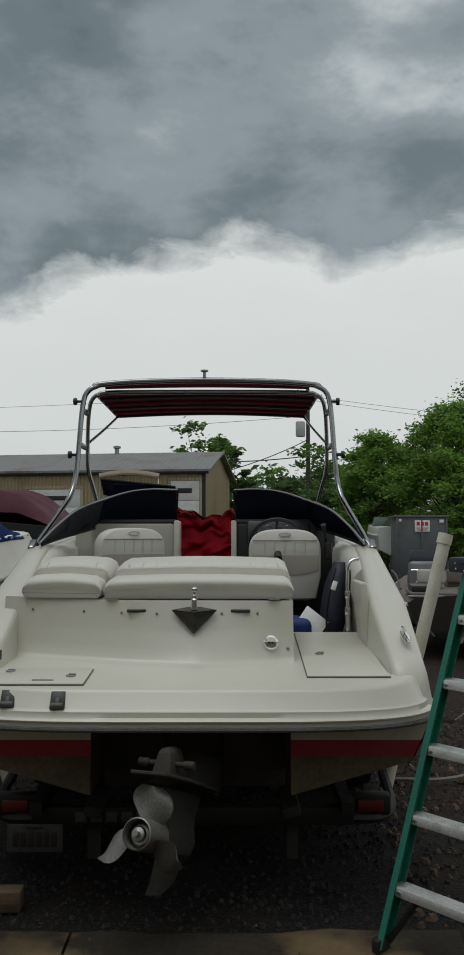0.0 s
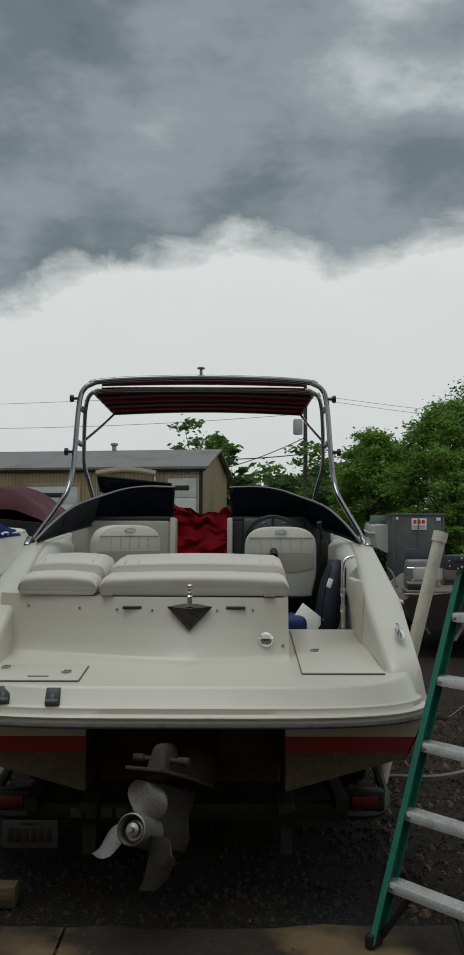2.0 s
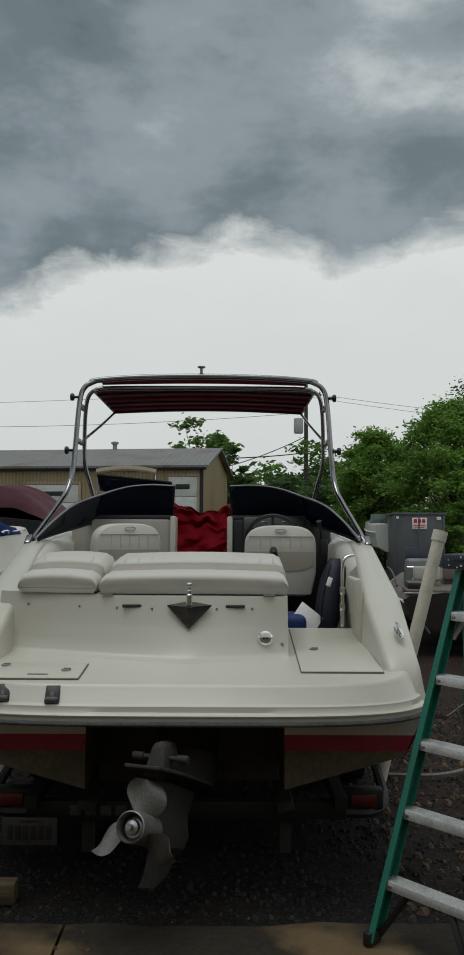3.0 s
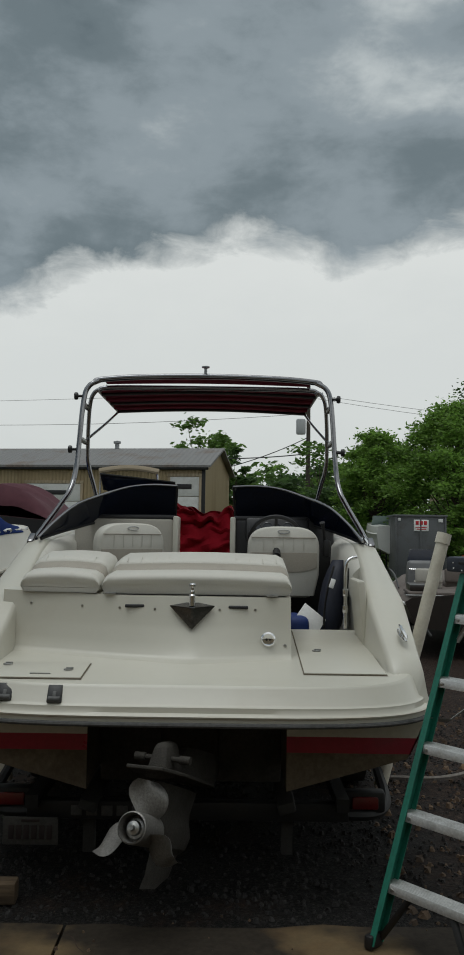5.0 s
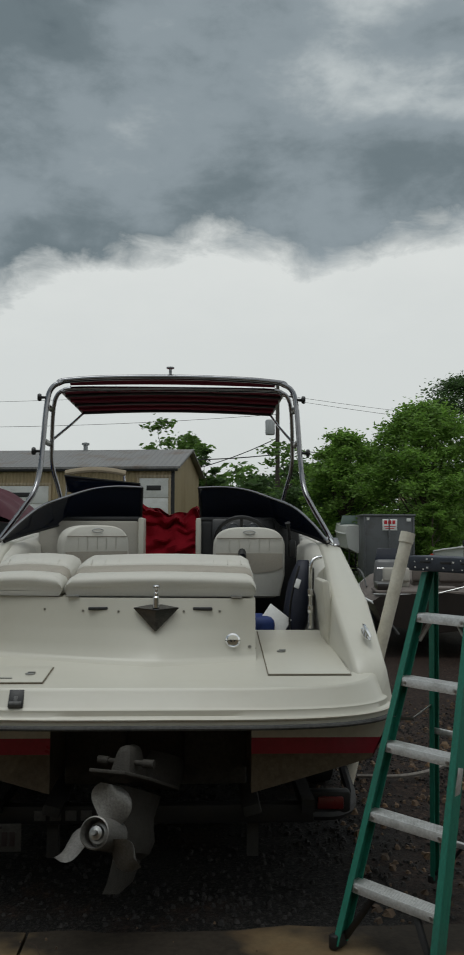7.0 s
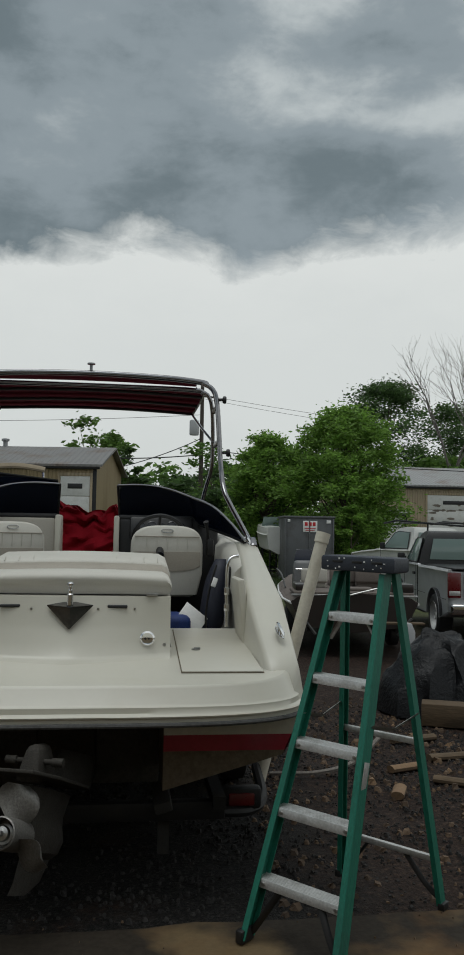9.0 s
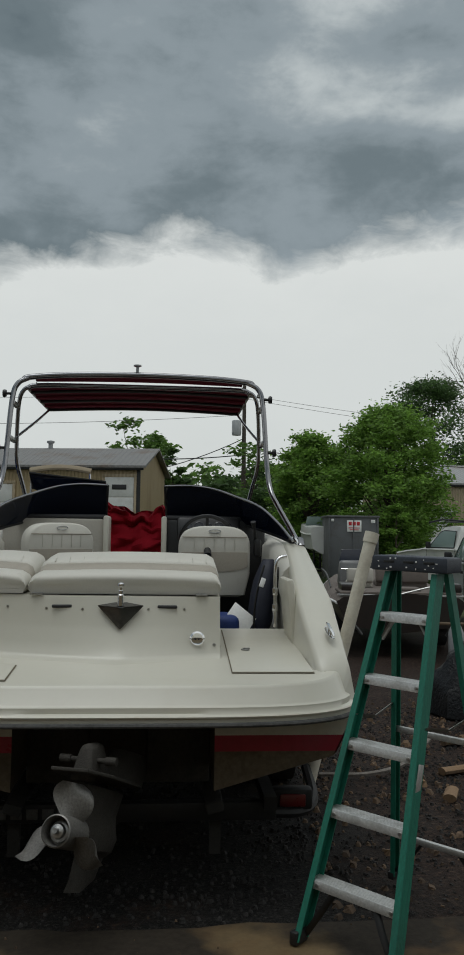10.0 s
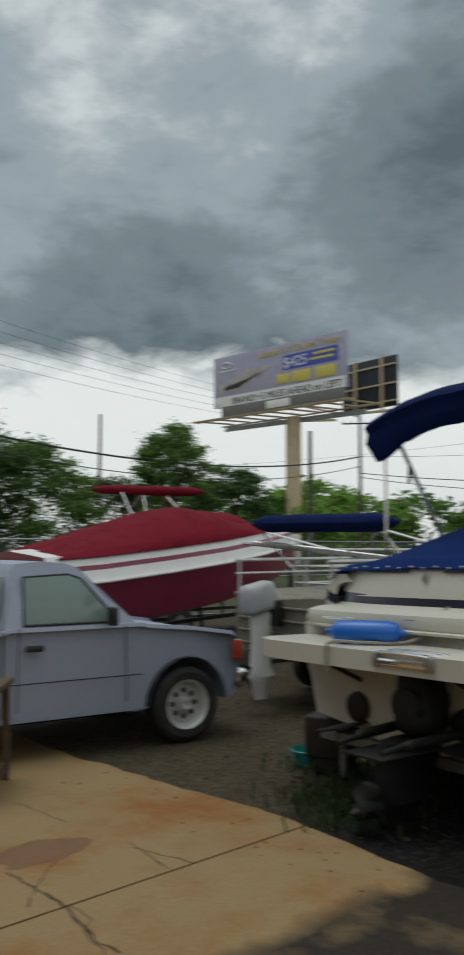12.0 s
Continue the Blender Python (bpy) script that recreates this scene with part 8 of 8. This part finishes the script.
tube(bm, [(-3.2, -0.5, 12.6), (-7.5, -4.5, 12.6)], 0.12, 4)
tube(bm, [(3.2, -0.2, 12.7), (-6.0, -3.5, 12.5)], 0.12, 4)
part("brace", bm, STEEL_TAN, back)
# it hangs on the same post as the front panel
for ob in list(back.children):
    ob.data.transform(bill.matrix_basis.inverted() @ back.matrix_basis)
    ob.parent = bill
bpy.data.objects.remove(back)


# ---- poles and wires ----
def utility_pole(at, h, arms, label, r=0.15):
    p = thing("utility_pole", at, label, "utility pole", "utility poles")
    bm = B()
    tube(bm, [(0, 0, -0.1), (0, 0, h * 0.5), (0, 0, h)], [r, r * 0.85, r * 0.65], 10)
    part("pole", bm, POLE_WOOD, p)
    for z, w, a in arms:
        bm = B()
        c, s = math.cos(radians(a)), math.sin(radians(a))
        tube(bm, [(-w * c, -w * s - 0.15, z), (w * c, w * s - 0.15, z)], 0.06, 4)
        arm = part("crossarm", bm, POLE_WOOD, p)
        for k in (-0.9, -0.4, 0.4, 0.9):
            bm = B()
            lathe(bm, [(0.001, 0), (0.04, 0), (0.06, 0.06), (0.03, 0.12), (0.001, 0.16)], (k * w * c, k * w * s - 0.15, z + 0.06), "z", 8)
            part("insulator", bm, GALV, arm)
    return p


up = utility_pole((4.15, 44.8, 0), 10.0, ((9.3, 0.9, 20),), "dark wooden utility pole with a transformer can")
bm = B()
lathe(bm, [(0.001, 0), (0.24, 0), (0.26, 0.08), (0.26, 0.75), (0.22, 0.82), (0.001, 0.85)], (-0.42, -0.1, 7.15), "z", 14)
part("transformer", bm, mat("pale_grey_can", (0.40, 0.41, 0.42), 0.5, var=0.08, scale=3, fine=40, bump=0.0), up, "pale grey transformer can")
utility_pole((-42.8, 80.6, 0), 14.0, ((13.6, 2.0, 30), (12.3, 2.0, 30), (11.0, 1.2, 30)), "distant wooden pole with three crossarms")
utility_pole((-37.3, 47.2, 0), 12.2, ((11.0, 1.2, 40),), "wooden utility pole behind the billboard")
utility_pole((-33.5, 22.2, 0), 8.4, (), "thin grey pole by the fence", 0.10)
utility_pole((-22, 24.5, 0), 6.6, (), "short wooden post among the trees", 0.11)


def wire(a, b, sag, r, group="overhead wires"):
    w = thing("overhead_wire", a, "thin dark overhead wire strung between poles", "wire", group)
    d = Vector(b) - Vector(a)
    bm = B()
    tube(bm, [d * (i / 24) - Vector((0, 0, sag * 4 * (i / 24) * (1 - i / 24))) for i in range(25)], r, 5)
    part("cable", bm, BLACK, w)


wire((-29.5, 11.5, 6.6), (-37.3, 47.2, 8.6), 1.2, 0.05)
wire((-29.5, 11.6, 6.0), (-37.3, 47.2, 7.9), 1.3, 0.025)
wire((-37.3, 47.2, 8.6), (4.15, 44.8, 8.3), 0.9, 0.012)
wire((-37.3, 47.2, 7.4), (-3.0, 47.0, 5.9), 0.9, 0.03)
wire((-37.3, 47.2, 7.1), (-3.0, 47.0, 5.6), 1.2, 0.025)
wire((4.15, 44.8, 9.4), (46, 44.0, 7.6), 1.1, 0.010)
wire((4.15, 44.8, 9.2), (46, 44.0, 7.3), 1.2, 0.010)
wire((-70, 60, 11.2), (4.15, 44.8, 9.6), 0.9, 0.010)
wire((4.15, 44.8, 6.1), (-6, 40.0, 5.6), 0.3, 0.03)
wire((4.15, 44.8, 7.0), (-4.5, 42.0, 4.4), 0.5, 0.025)
wire((4.15, 44.8, 6.4), (30, 42.0, 5.6), 0.5, 0.025)
for k in range(5):
    wire((-43.5, 10.5, 16.6 - 0.75 * k), (-52.0, 56.0, 15.6 - 0.5 * k), 0.7, 0.011)


# ---- trees ----
def leaf_mat(name, a, b):
    m = mat(name, a, 0.6, var=0.2, scale=0.6, fine=6, bump=0.0, second=b, amount=0.5, isle=0.45)
    t = m.node_tree
    b = t.nodes["Principled BSDF"]
    tr = t.nodes.new("ShaderNodeBsdfTranslucent")
    t.links.new(b.inputs["Base Color"].links[0].from_socket, tr.inputs["Color"])
    mx = t.nodes.new("ShaderNodeMixShader")
    mx.inputs[0].default_value = 0.55
    t.links.new(b.outputs[0], mx.inputs[1])
    t.links.new(tr.outputs[0], mx.inputs[2])
    t.links.new(mx.outputs[0], t.nodes["Material Output"].inputs["Surface"])
    return m


LEAF = leaf_mat("broadleaf_green", (0.13, 0.235, 0.05), (0.085, 0.155, 0.04))
LEAF_LIGHT = leaf_mat("bright_leaf_green", (0.19, 0.34, 0.06), (0.125, 0.215, 0.045))
LEAF_DARK = leaf_mat("dark_leaf_green", (0.085, 0.155, 0.048), (0.055, 0.10, 0.035))


def tree(at, h, r, seed, leaf, label, n=2600, trunk=0.35, leaf_s=0.20, bark=BARK, low=0.25, name="tree", flat=1.0, clumps=46):
    """Tapered trunk, limbs, and a crown of leaf clumps with gaps between them."""
    t_ = thing(name, at, label, "tree")
    rg = random.Random(seed)
    limbs = []
    bm = B()
    lean = Vector((rg.uniform(-0.05, 0.05), rg.uniform(-0.05, 0.05), 1))
    top = lean * h * 0.82
    tube(bm, [Vector((0, 0, -0.1)), top * 0.3, top * 0.65, top], [trunk * 0.5, trunk * 0.4, trunk * 0.22, trunk * 0.06], 9)
    centres = []
    for i in range(clumps):
        z = lerp(low, 1.0, rg.random() ** 0.8)
        wid = r * max(0.12, math.sin(math.pi * min(1.0, (z - low) / (1 - low) * 0.86 + 0.14)) ** 0.6)
        a = rg.uniform(0, 2 * math.pi)
        d = wid * rg.uniform(0.25, 1.0) ** 0.5
        c = Vector((d * math.cos(a), d * math.sin(a) * flat, z * h)) + Vector((rg.uniform(-0.3, 0.3), rg.uniform(-0.3, 0.3), 0)) * r * 0.25
        centres.append(c)
        if i % 3 == 0:
            s_ = top * max(0.2, (z - 0.18))
            mid = s_.lerp(c, 0.5) + Vector((0, 0, -0.06 * h * rg.random()))
            tube(bm, [s_, mid, c], [trunk * 0.16, trunk * 0.09, trunk * 0.025], 5)
    part("trunk", bm, bark, t_)
    vs, fs = [], []
    for k in range(n):
        c = centres[rg.randrange(len(centres))]
        # leaves follow a short drooping spray that grows outwards from the clump
        way_ = Vector((c.x, c.y, 0.0))
        way_ = (way_.normalized() if way_.length > 0.05 else Vector((1, 0, 0))) + Vector((0.5 * math.sin(c.z * 7), 0.5 * math.cos(c.x * 9), 0.55))
        u_ = rg.random()
        q = Vector((rg.gauss(0, 1), rg.gauss(0, 1), rg.gauss(0, 0.6)))
        if k % 5 < 3:
            p = c + q * r * 0.15
        else:
            p = c + way_ * r * 0.34 * (u_ - 0.2) - Vector((0, 0, r * 0.12 * u_ * u_)) + q * r * lerp(0.12, 0.05, u_)
        if p.z < 0.1:
            continue
        d = Vector((rg.uniform(-1, 1), rg.uniform(-1, 1), rg.uniform(-0.5, 0.3))).normalized()
        e = d.cross(Vector((rg.uniform(-1, 1), rg.uniform(-1, 1), rg.uniform(-1, 1)))).normalized()
        s = leaf_s * rg.uniform(0.6, 1.5)
        i = len(vs)
        vs += [p - d * s, p + e * s * 0.42 + d * s * 0.1, p + d * s, p - e * s * 0.42 + d * s * 0.1]
        fs.append((i, i + 1, i + 2, i + 3))
    me = bpy.data.meshes.new("crown")
    me.from_pydata(vs, [], fs)
    me.materials.append(leaf)
    o = new("crown", me)
    o.parent = t_
    tagged(o, kind="stuff")
    return t_


T = "leafy green broadleaf tree at the edge of the yard"
tree((6.45, 36.5, 0), 6.1, 1.9, 1, LEAF_LIGHT, T, 32000, 0.4, 0.085, low=0.04, clumps=120)
tree((9.3, 34.0, 0), 7.05, 2.4, 2, LEAF_LIGHT, "bright green broadleaf tree with ragged top", 48000, 0.4, 0.08, low=0.05, clumps=170)
tree((21.5, 66.0, 0), 14.2, 4.6, 4, LEAF_DARK, "tall dark green tree behind the workshop", 22000, 0.5, 0.13, low=0.25, clumps=70)
tree((28.5, 69.0, 0), 13.0, 5.0, 5, LEAF_DARK, "tall dark green tree behind the workshop", 18000, 0.5, 0.14, low=0.2, clumps=70)
tree((11.3, 40.2, 0), 5.2, 1.5, 6, LEAF, "green tree overhanging the lean-to", 14000, 0.2, 0.08, low=0.2, clumps=50)
tree((8.85, 31.3, 0), 2.95, 0.72, 7, LEAF_LIGHT, "overgrown bush beside the grey container", 9000, 0.12, 0.075, low=0.02, name="bush", clumps=36)
tree((5.5, 39.0, 0), 4.2, 2.6, 8, LEAF_DARK, "dark undergrowth below the utility pole", 9000, 0.15, 0.11, low=0.02, name="bush", clumps=40)
tree((-1.9, 47.0, 0), 8.2, 2.1, 9, LEAF, "thin tree with sparse leaves behind the shed", 2600, 0.25, 0.16, low=0.45, clumps=30)
tree((0.25, 46.0, 0), 6.4, 1.0, 10, LEAF_DARK, "thin tree with sparse leaves behind the shed", 1100, 0.2, 0.2, low=0.2, clumps=24)
tree((4.6, 43.0, 0), 6.6, 2.0, 11, LEAF, "thin vine-hung tree beside the utility pole", 1100, 0.16, 0.15, low=0.35, clumps=26)
for i, (x, y, h, r) in enumerate(((3.0, 78, 7.6, 5.0), (8.0, 72, 7.4, 5.0), (-2.5, 84, 6.5, 5.5), (14.0, 66, 8.5, 5.0), (24.0, 60.0, 7.6, 4.0), (31.0, 61.0, 7.7, 4.5), (38.0, 62.0, 8.0, 5.0))):
    tree((x, y, 0), h, r, 20 + i, LEAF_DARK if i % 2 else LEAF, "distant green tree on the skyline", 3500, 0.4, 0.34, low=0.05, clumps=40)
W = "dark green tree beyond the fence"
tree((-36.0, 14.5, 0), 8.6, 4.3, 31, LEAF_DARK, W, 34000, 0.5, 0.11, low=0.03, clumps=90)
tree((-35.0, 19.5, 0), 6.6, 3.0, 32, LEAF, W, 22000, 0.45, 0.10, low=0.03, clumps=60)
tree((-35.5, 24.5, 0), 5.4, 2.3, 33, LEAF_DARK, W, 12000, 0.35, 0.085, low=0.1, clumps=44)
tree((-32.5, 26.0, 0), 8.0, 2.2, 34, LEAF, "tall pointed green tree beyond the fence", 26000, 0.4, 0.09, low=0.08, clumps=80)
tree((-32.5, 30.0, 0), 6.1, 2.2, 35, LEAF_DARK, W, 18000, 0.35, 0.085, low=0.08, clumps=44)
for i, (x, y, h, r) in enumerate(((-46, 40, 6.0, 4.5), (-44, 47, 6.0, 4.5), (-45, 55, 6.4, 5.0), (-44, 63, 6.6, 5.0), (-40, 70, 6.2, 5.0), (-36, 76, 6.4, 5.0), (-28, 84, 6.8, 5.0), (-52, 58, 8.0, 5.0))):
    tree((x, y, 0), h, r, 50 + i, LEAF_LIGHT if i % 3 else LEAF, "low green tree along the road", 3500, 0.35, 0.32, low=0.05, clumps=40)

# bare tree by the workshop
bare = thing("bare_tree", (24.9, 58.5, 0), "tall leafless tree with fine grey branches", "tree")
bm = B()
rg = random.Random(77)


def twig(p, d, length, r, depth):
    q = p + d * length
    mid = p + d * length * 0.5 + Vector((rg.uniform(-1, 1), rg.uniform(-1, 1), rg.uniform(-0.3, 0.6))) * length * 0.06
    tube(bm, [p, mid, q], [r, r * 0.8, r * 0.55], 5 if depth > 2 else 4, caps=False)
    if depth == 0:
        return
    for k in range(3 if depth > 1 else 2):
        n_ = (d + Vector((rg.uniform(-1, 1), rg.uniform(-1, 1), rg.uniform(-0.25, 0.55))) * 0.62).normalized()
        twig(p.lerp(q, rg.uniform(0.55, 1.0)), n_, length * rg.uniform(0.55, 0.78), r * 0.5, depth - 1)


twig(Vector((-0.3, 0, -0.1)), Vector((-0.10, 0, 1)).normalized(), 7.4, 0.20, 5)
twig(Vector((0.3, 0, -0.1)), Vector((0.09, 0.02, 1)).normalized(), 6.8, 0.18, 5)
part("crown", bm, BARE_BARK, bare, kind="stuff")

# ---- chain-link fence beyond the red boats ----
fence = thing("chain_link_fence", (-19, 6.5, 0), "galvanised chain-link fence with posts", "fence", turn=78)
for i in range(9):
    bm = B()
    tube(bm, [(2.4 * i, 0, 0), (2.4 * i, 0, 2.15), (2.4 * i, -0.25, 2.45)], 0.05, 8)
    part("post", bm, GALV, fence)
for z in (0.1, 1.1, 2.1):
    bm = B()
    tube(bm, [(0, 0, z), (19.2, 0, z)], 0.022, 6)
    part("rail", bm, GALV, fence)
bm = B()
for i in range(130):
    x = 19.2 * i / 130
    tube(bm, [(x, 0.02, 0.05), (min(19.2, x + 1.0), 0.02, 2.1)], 0.006, 3, caps=False)
    tube(bm, [(min(19.2, x + 1.0), 0.03, 0.05), (x, 0.03, 2.1)], 0.006, 3, caps=False)
part("mesh", bm, GALV, fence, kind="stuff")
yl = thing("yellow_machine", (-13.4, 4.3, 0), "yellow steel equipment behind the truck", "machine", turn=-20)
bm = B()
box(bm, (0, 0, 1.35), (1.6, 0.5, 0.5), 0.05)
box(bm, (0, 0, 0.55), (1.2, 0.4, 1.1), 0.05)
part("housing", bm, mat("machine_yellow", (0.45, 0.30, 0.03), 0.5, var=0.15, scale=3, fine=40, bump=0.0), yl)

# ---- unseen wall added behind the camera to block low light ----
bm = B()
box(bm, (0, -2.6, 2.4), (26, 0.2, 4.8), 0)
tagged(part("wall_south", bm, BEIGE2, None), "unseen beige ribbed-steel wall added to block low light", "wall", kind="structure")

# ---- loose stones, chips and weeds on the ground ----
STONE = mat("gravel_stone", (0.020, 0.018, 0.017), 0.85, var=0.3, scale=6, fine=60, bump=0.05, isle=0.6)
CHIP = mat("split_wood_chip", (0.16, 0.10, 0.055), 0.85, var=0.2, scale=8, fine=60, bump=0.03, isle=0.4)
DEAD_LEAF = mat("dead_leaf_brown", (0.10, 0.065, 0.04), 0.85, var=0.2, scale=8, fine=60, bump=0.0, isle=0.5)
WEED = leaf_mat("weed_green", (0.05, 0.085, 0.022), (0.03, 0.05, 0.016))


def ground_z(x, y):
    return 0.02 * bump_noise((x, y, 0), 0.9) + 0.012 * bump_noise((x, y, 0), 3.1) - 0.025


def scatter(name, label, category, n, area, size, material, seed, keep=None):
    """Many small angular pieces lying on the ground, one object."""
    rg = random.Random(seed)
    vs, fs = [], []
    for _ in range(n):
        x, y = rg.uniform(*area[0]), rg.uniform(*area[1])
        if keep and not keep(x, y):
            continue
        s = size * rg.uniform(0.4, 1.6) ** 1.5
        z = ground_z(x, y) if y > 4.05 else 0.014
        a = rg.uniform(0, 6.28)
        i = len(vs)
        for k in range(5):
            b_ = a + 6.28 * k / 5
            r = s * rg.uniform(0.7, 1.1)
            vs.append((x + r * math.cos(b_), y + r * math.sin(b_), z - 0.004))
        for k in range(4):
            b_ = a + 0.5 + 6.28 * k / 4
            r = s * rg.uniform(0.35, 0.65)
            vs.append((x + r * math.cos(b_), y + r * math.sin(b_), z + s * rg.uniform(0.5, 0.9)))
        fs += [(i + 5, i + 6, i + 7, i + 8), (i, i + 1, i + 6, i + 5), (i + 1, i + 2, i + 6), (i + 2, i + 3, i + 7, i + 6), (i + 3, i + 4, i + 8, i + 7), (i + 4, i, i + 5, i + 8)]
    me = bpy.data.meshes.new(name)
    me.from_pydata(vs, [], fs)
    me.materials.append(material)
    tagged(new(name, me), label, category, kind="stuff")


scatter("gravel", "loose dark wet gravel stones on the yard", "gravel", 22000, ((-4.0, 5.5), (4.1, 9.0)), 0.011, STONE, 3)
scatter("pebbles", "pale pebbles strewn on the sandy dirt", "pebbles", 900, ((-9, -3.0), (4.2, 9.5)), 0.012, DEAD_LEAF, 4)
scatter("wood_chips", "split wood chips and bark strewn on the clay", "wood chips", 70, ((1.3, 4.0), (4.6, 8.5)), 0.028, CHIP, 6)
scatter("leaf_litter", "dead brown leaves and bark scraps on the ground", "leaf litter", 1600, ((0.9, 5.0), (4.1, 9.5)), 0.02, DEAD_LEAF, 8)
scatter("dirt_crumbs", "dirt crumbs on the concrete", "dirt", 160, ((-6, 3.0), (3.4, 4.2)), 0.006, DEAD_LEAF, 9)


def split_log(at, turn, L, r):
    t_ = thing("split_log", at, "split firewood piece with bark lying on the clay", "firewood", "split firewood", turn=turn)
    bm = B()
    n_ = 9
    rings = [[(y, r * math.cos(a) * (1 + 0.1 * bump_noise((y, a, 0), 3)), max(0, 0.6 * r + r * 0.6 * math.sin(a))) for a in (2 * math.pi * k / n_ for k in range(n_))] for y in (-L / 2, -L / 4, 0, L / 4, L / 2)]
    loft(bm, rings)
    part("log", bm, CHIP if L < 0.3 else LUMBER, t_)


for i, (x, y, a, L) in enumerate(((2.35, 6.5, 20, 0.28), (2.10, 5.9, 65, 0.22), (2.62, 6.1, -30, 0.34), (2.85, 6.8, 10, 0.4), (2.5, 5.5, 80, 0.2), (3.1, 6.2, 45, 0.3), (2.75, 7.4, 15, 0.45))):
    split_log((x, y, -0.02), a, L, 0.05)
branch = thing("fallen_branch", (1.75, 6.4, -0.02), "thin bent branch lying by the boat", "branch", turn=10)
bm = B()
tube(bm, smooth_path([(-0.5, 0.1, 0.03), (-0.15, -0.03, 0.05), (0.2, 0.05, 0.09), (0.5, 0.22, 0.22)], 5), [0.018] * 16, 6)
part("stick", bm, BARE_BARK, branch)


def weeds(name, label, centres, n, h, seed):
    """Tufts of bent blades."""
    rg = random.Random(seed)
    vs, fs = [], []
    for _ in range(n):
        cx_, cy_, r = centres[rg.randrange(len(centres))]
        x, y = cx_ + rg.gauss(0, r), cy_ + rg.gauss(0, r)
        z = ground_z(x, y)
        a, k = rg.uniform(0, 6.28), h * rg.uniform(0.4, 1.2)
        d = Vector((math.cos(a), math.sin(a), 0))
        w = Vector((-math.sin(a), math.cos(a), 0)) * 0.006 * rg.uniform(0.7, 1.8)
        p = Vector((x, y, z))
        i = len(vs)
        q = p + d * k * 0.25 + Vector((0, 0, k * 0.7))
        e = p + d * k * 0.7 + Vector((0, 0, k * 0.9))
        vs += [p - w, p + w, q + w, q - w, e]
        fs += [(i, i + 1, i + 2, i + 3), (i + 3, i + 2, i + 4)]
    me = bpy.data.meshes.new(name)
    me.from_pydata(vs, [], fs)
    me.materials.append(WEED)
    tagged(new(name, me), label, "weeds", kind="stuff")


weeds("weeds", "green weeds growing round the covered boat's trailer", [(-2.5, 5.0, 0.3), (-2.2, 5.6, 0.35), (-4.2, 4.75, 0.25), (-3.9, 4.5, 0.2), (-4.6, 5.4, 0.3), (-1.9, 4.9, 0.2)], 1300, 0.15, 12)
weeds("grass", "rough grass along the far edge of the yard", [(5.5, 28, 1.2), (8.5, 29.5, 1.0), (4.5, 29.5, 0.9), (10.5, 31, 1.2)], 5000, 0.35, 13)
# cracks in the slab are dark earth-filled lines
CRACK = mat("earth_in_crack", (0.035, 0.020, 0.012), 0.9, var=0.2, scale=20, fine=90, bump=0.0)
cracks = thing("slab_cracks", (0, 0, 0), "dark earth-filled cracks across the concrete", "crack", kind="structure")
for k, pts in enumerate((((-4.0, 2.20), (-3.75, 2.22), (-3.6, 2.10), (-3.42, 2.08), (-3.2, 1.9)), ((-4.05, 2.05), (-4.35, 2.3), (-4.6, 2.6)), ((-4.5, 3.0), (-4.2, 2.95), (-3.95, 2.9)), ((-0.72, 3.9), (-0.62, 3.7), (-0.66, 3.4)), ((-4.56, 2.2), (-4.22, 2.2), (-4.02, 2.21), (-3.73, 2.15), (-3.51, 2.11), (-3.34, 2.13)), ((-5.69, 2.89), (-5.36, 2.9), (-5.06, 2.91)), ((-4.38, 2.96), (-4.15, 3.02), (-3.93, 3.07)))):
    bm = B()
    pp = smooth_path([(x, y, 0.0125) for x, y in pts], 6)
    rows = []
    for i, q in enumerate(pp):
        w = (0.006 if k != 4 else 0.011) * (0.5 + abs(bump_noise(q, 9.0, k)))
        rows.append([q + Vector((0.03 * bump_noise(q, 14, 2), w + 0.02 * bump_noise(q, 11, 4), 0.0)), q + Vector((0.03 * bump_noise(q, 14, 2), 0.02 * bump_noise(q, 11, 4) - w, 0.0))])
    loft(bm, rows, closed=False)
    part("crack", bm, CRACK, cracks)

# a damp rust stain with a ragged outline
STAIN = mat("damp_rust_stain", (0.175, 0.088, 0.036), 0.65, var=0.12, scale=5, fine=50, bump=0.02, second=(0.145, 0.075, 0.032))
for k, (x, y, a, b) in enumerate(((-4.70, 2.52, 0.20, 0.30),)):
    bm = B()
    edge_ = []
    for i in range(40):
        th = 2 * math.pi * i / 40
        r = 1 + 0.28 * bump_noise((math.cos(th), math.sin(th), k), 1.7) + 0.10 * bump_noise((math.cos(th), math.sin(th), k), 6.0)
        edge_.append((x + a * r * math.cos(th), y + b * r * math.sin(th), 0.0122))
    slab(bm, edge_, (0, 0, 0.0008))
    part("stain", bm, STAIN, cracks)
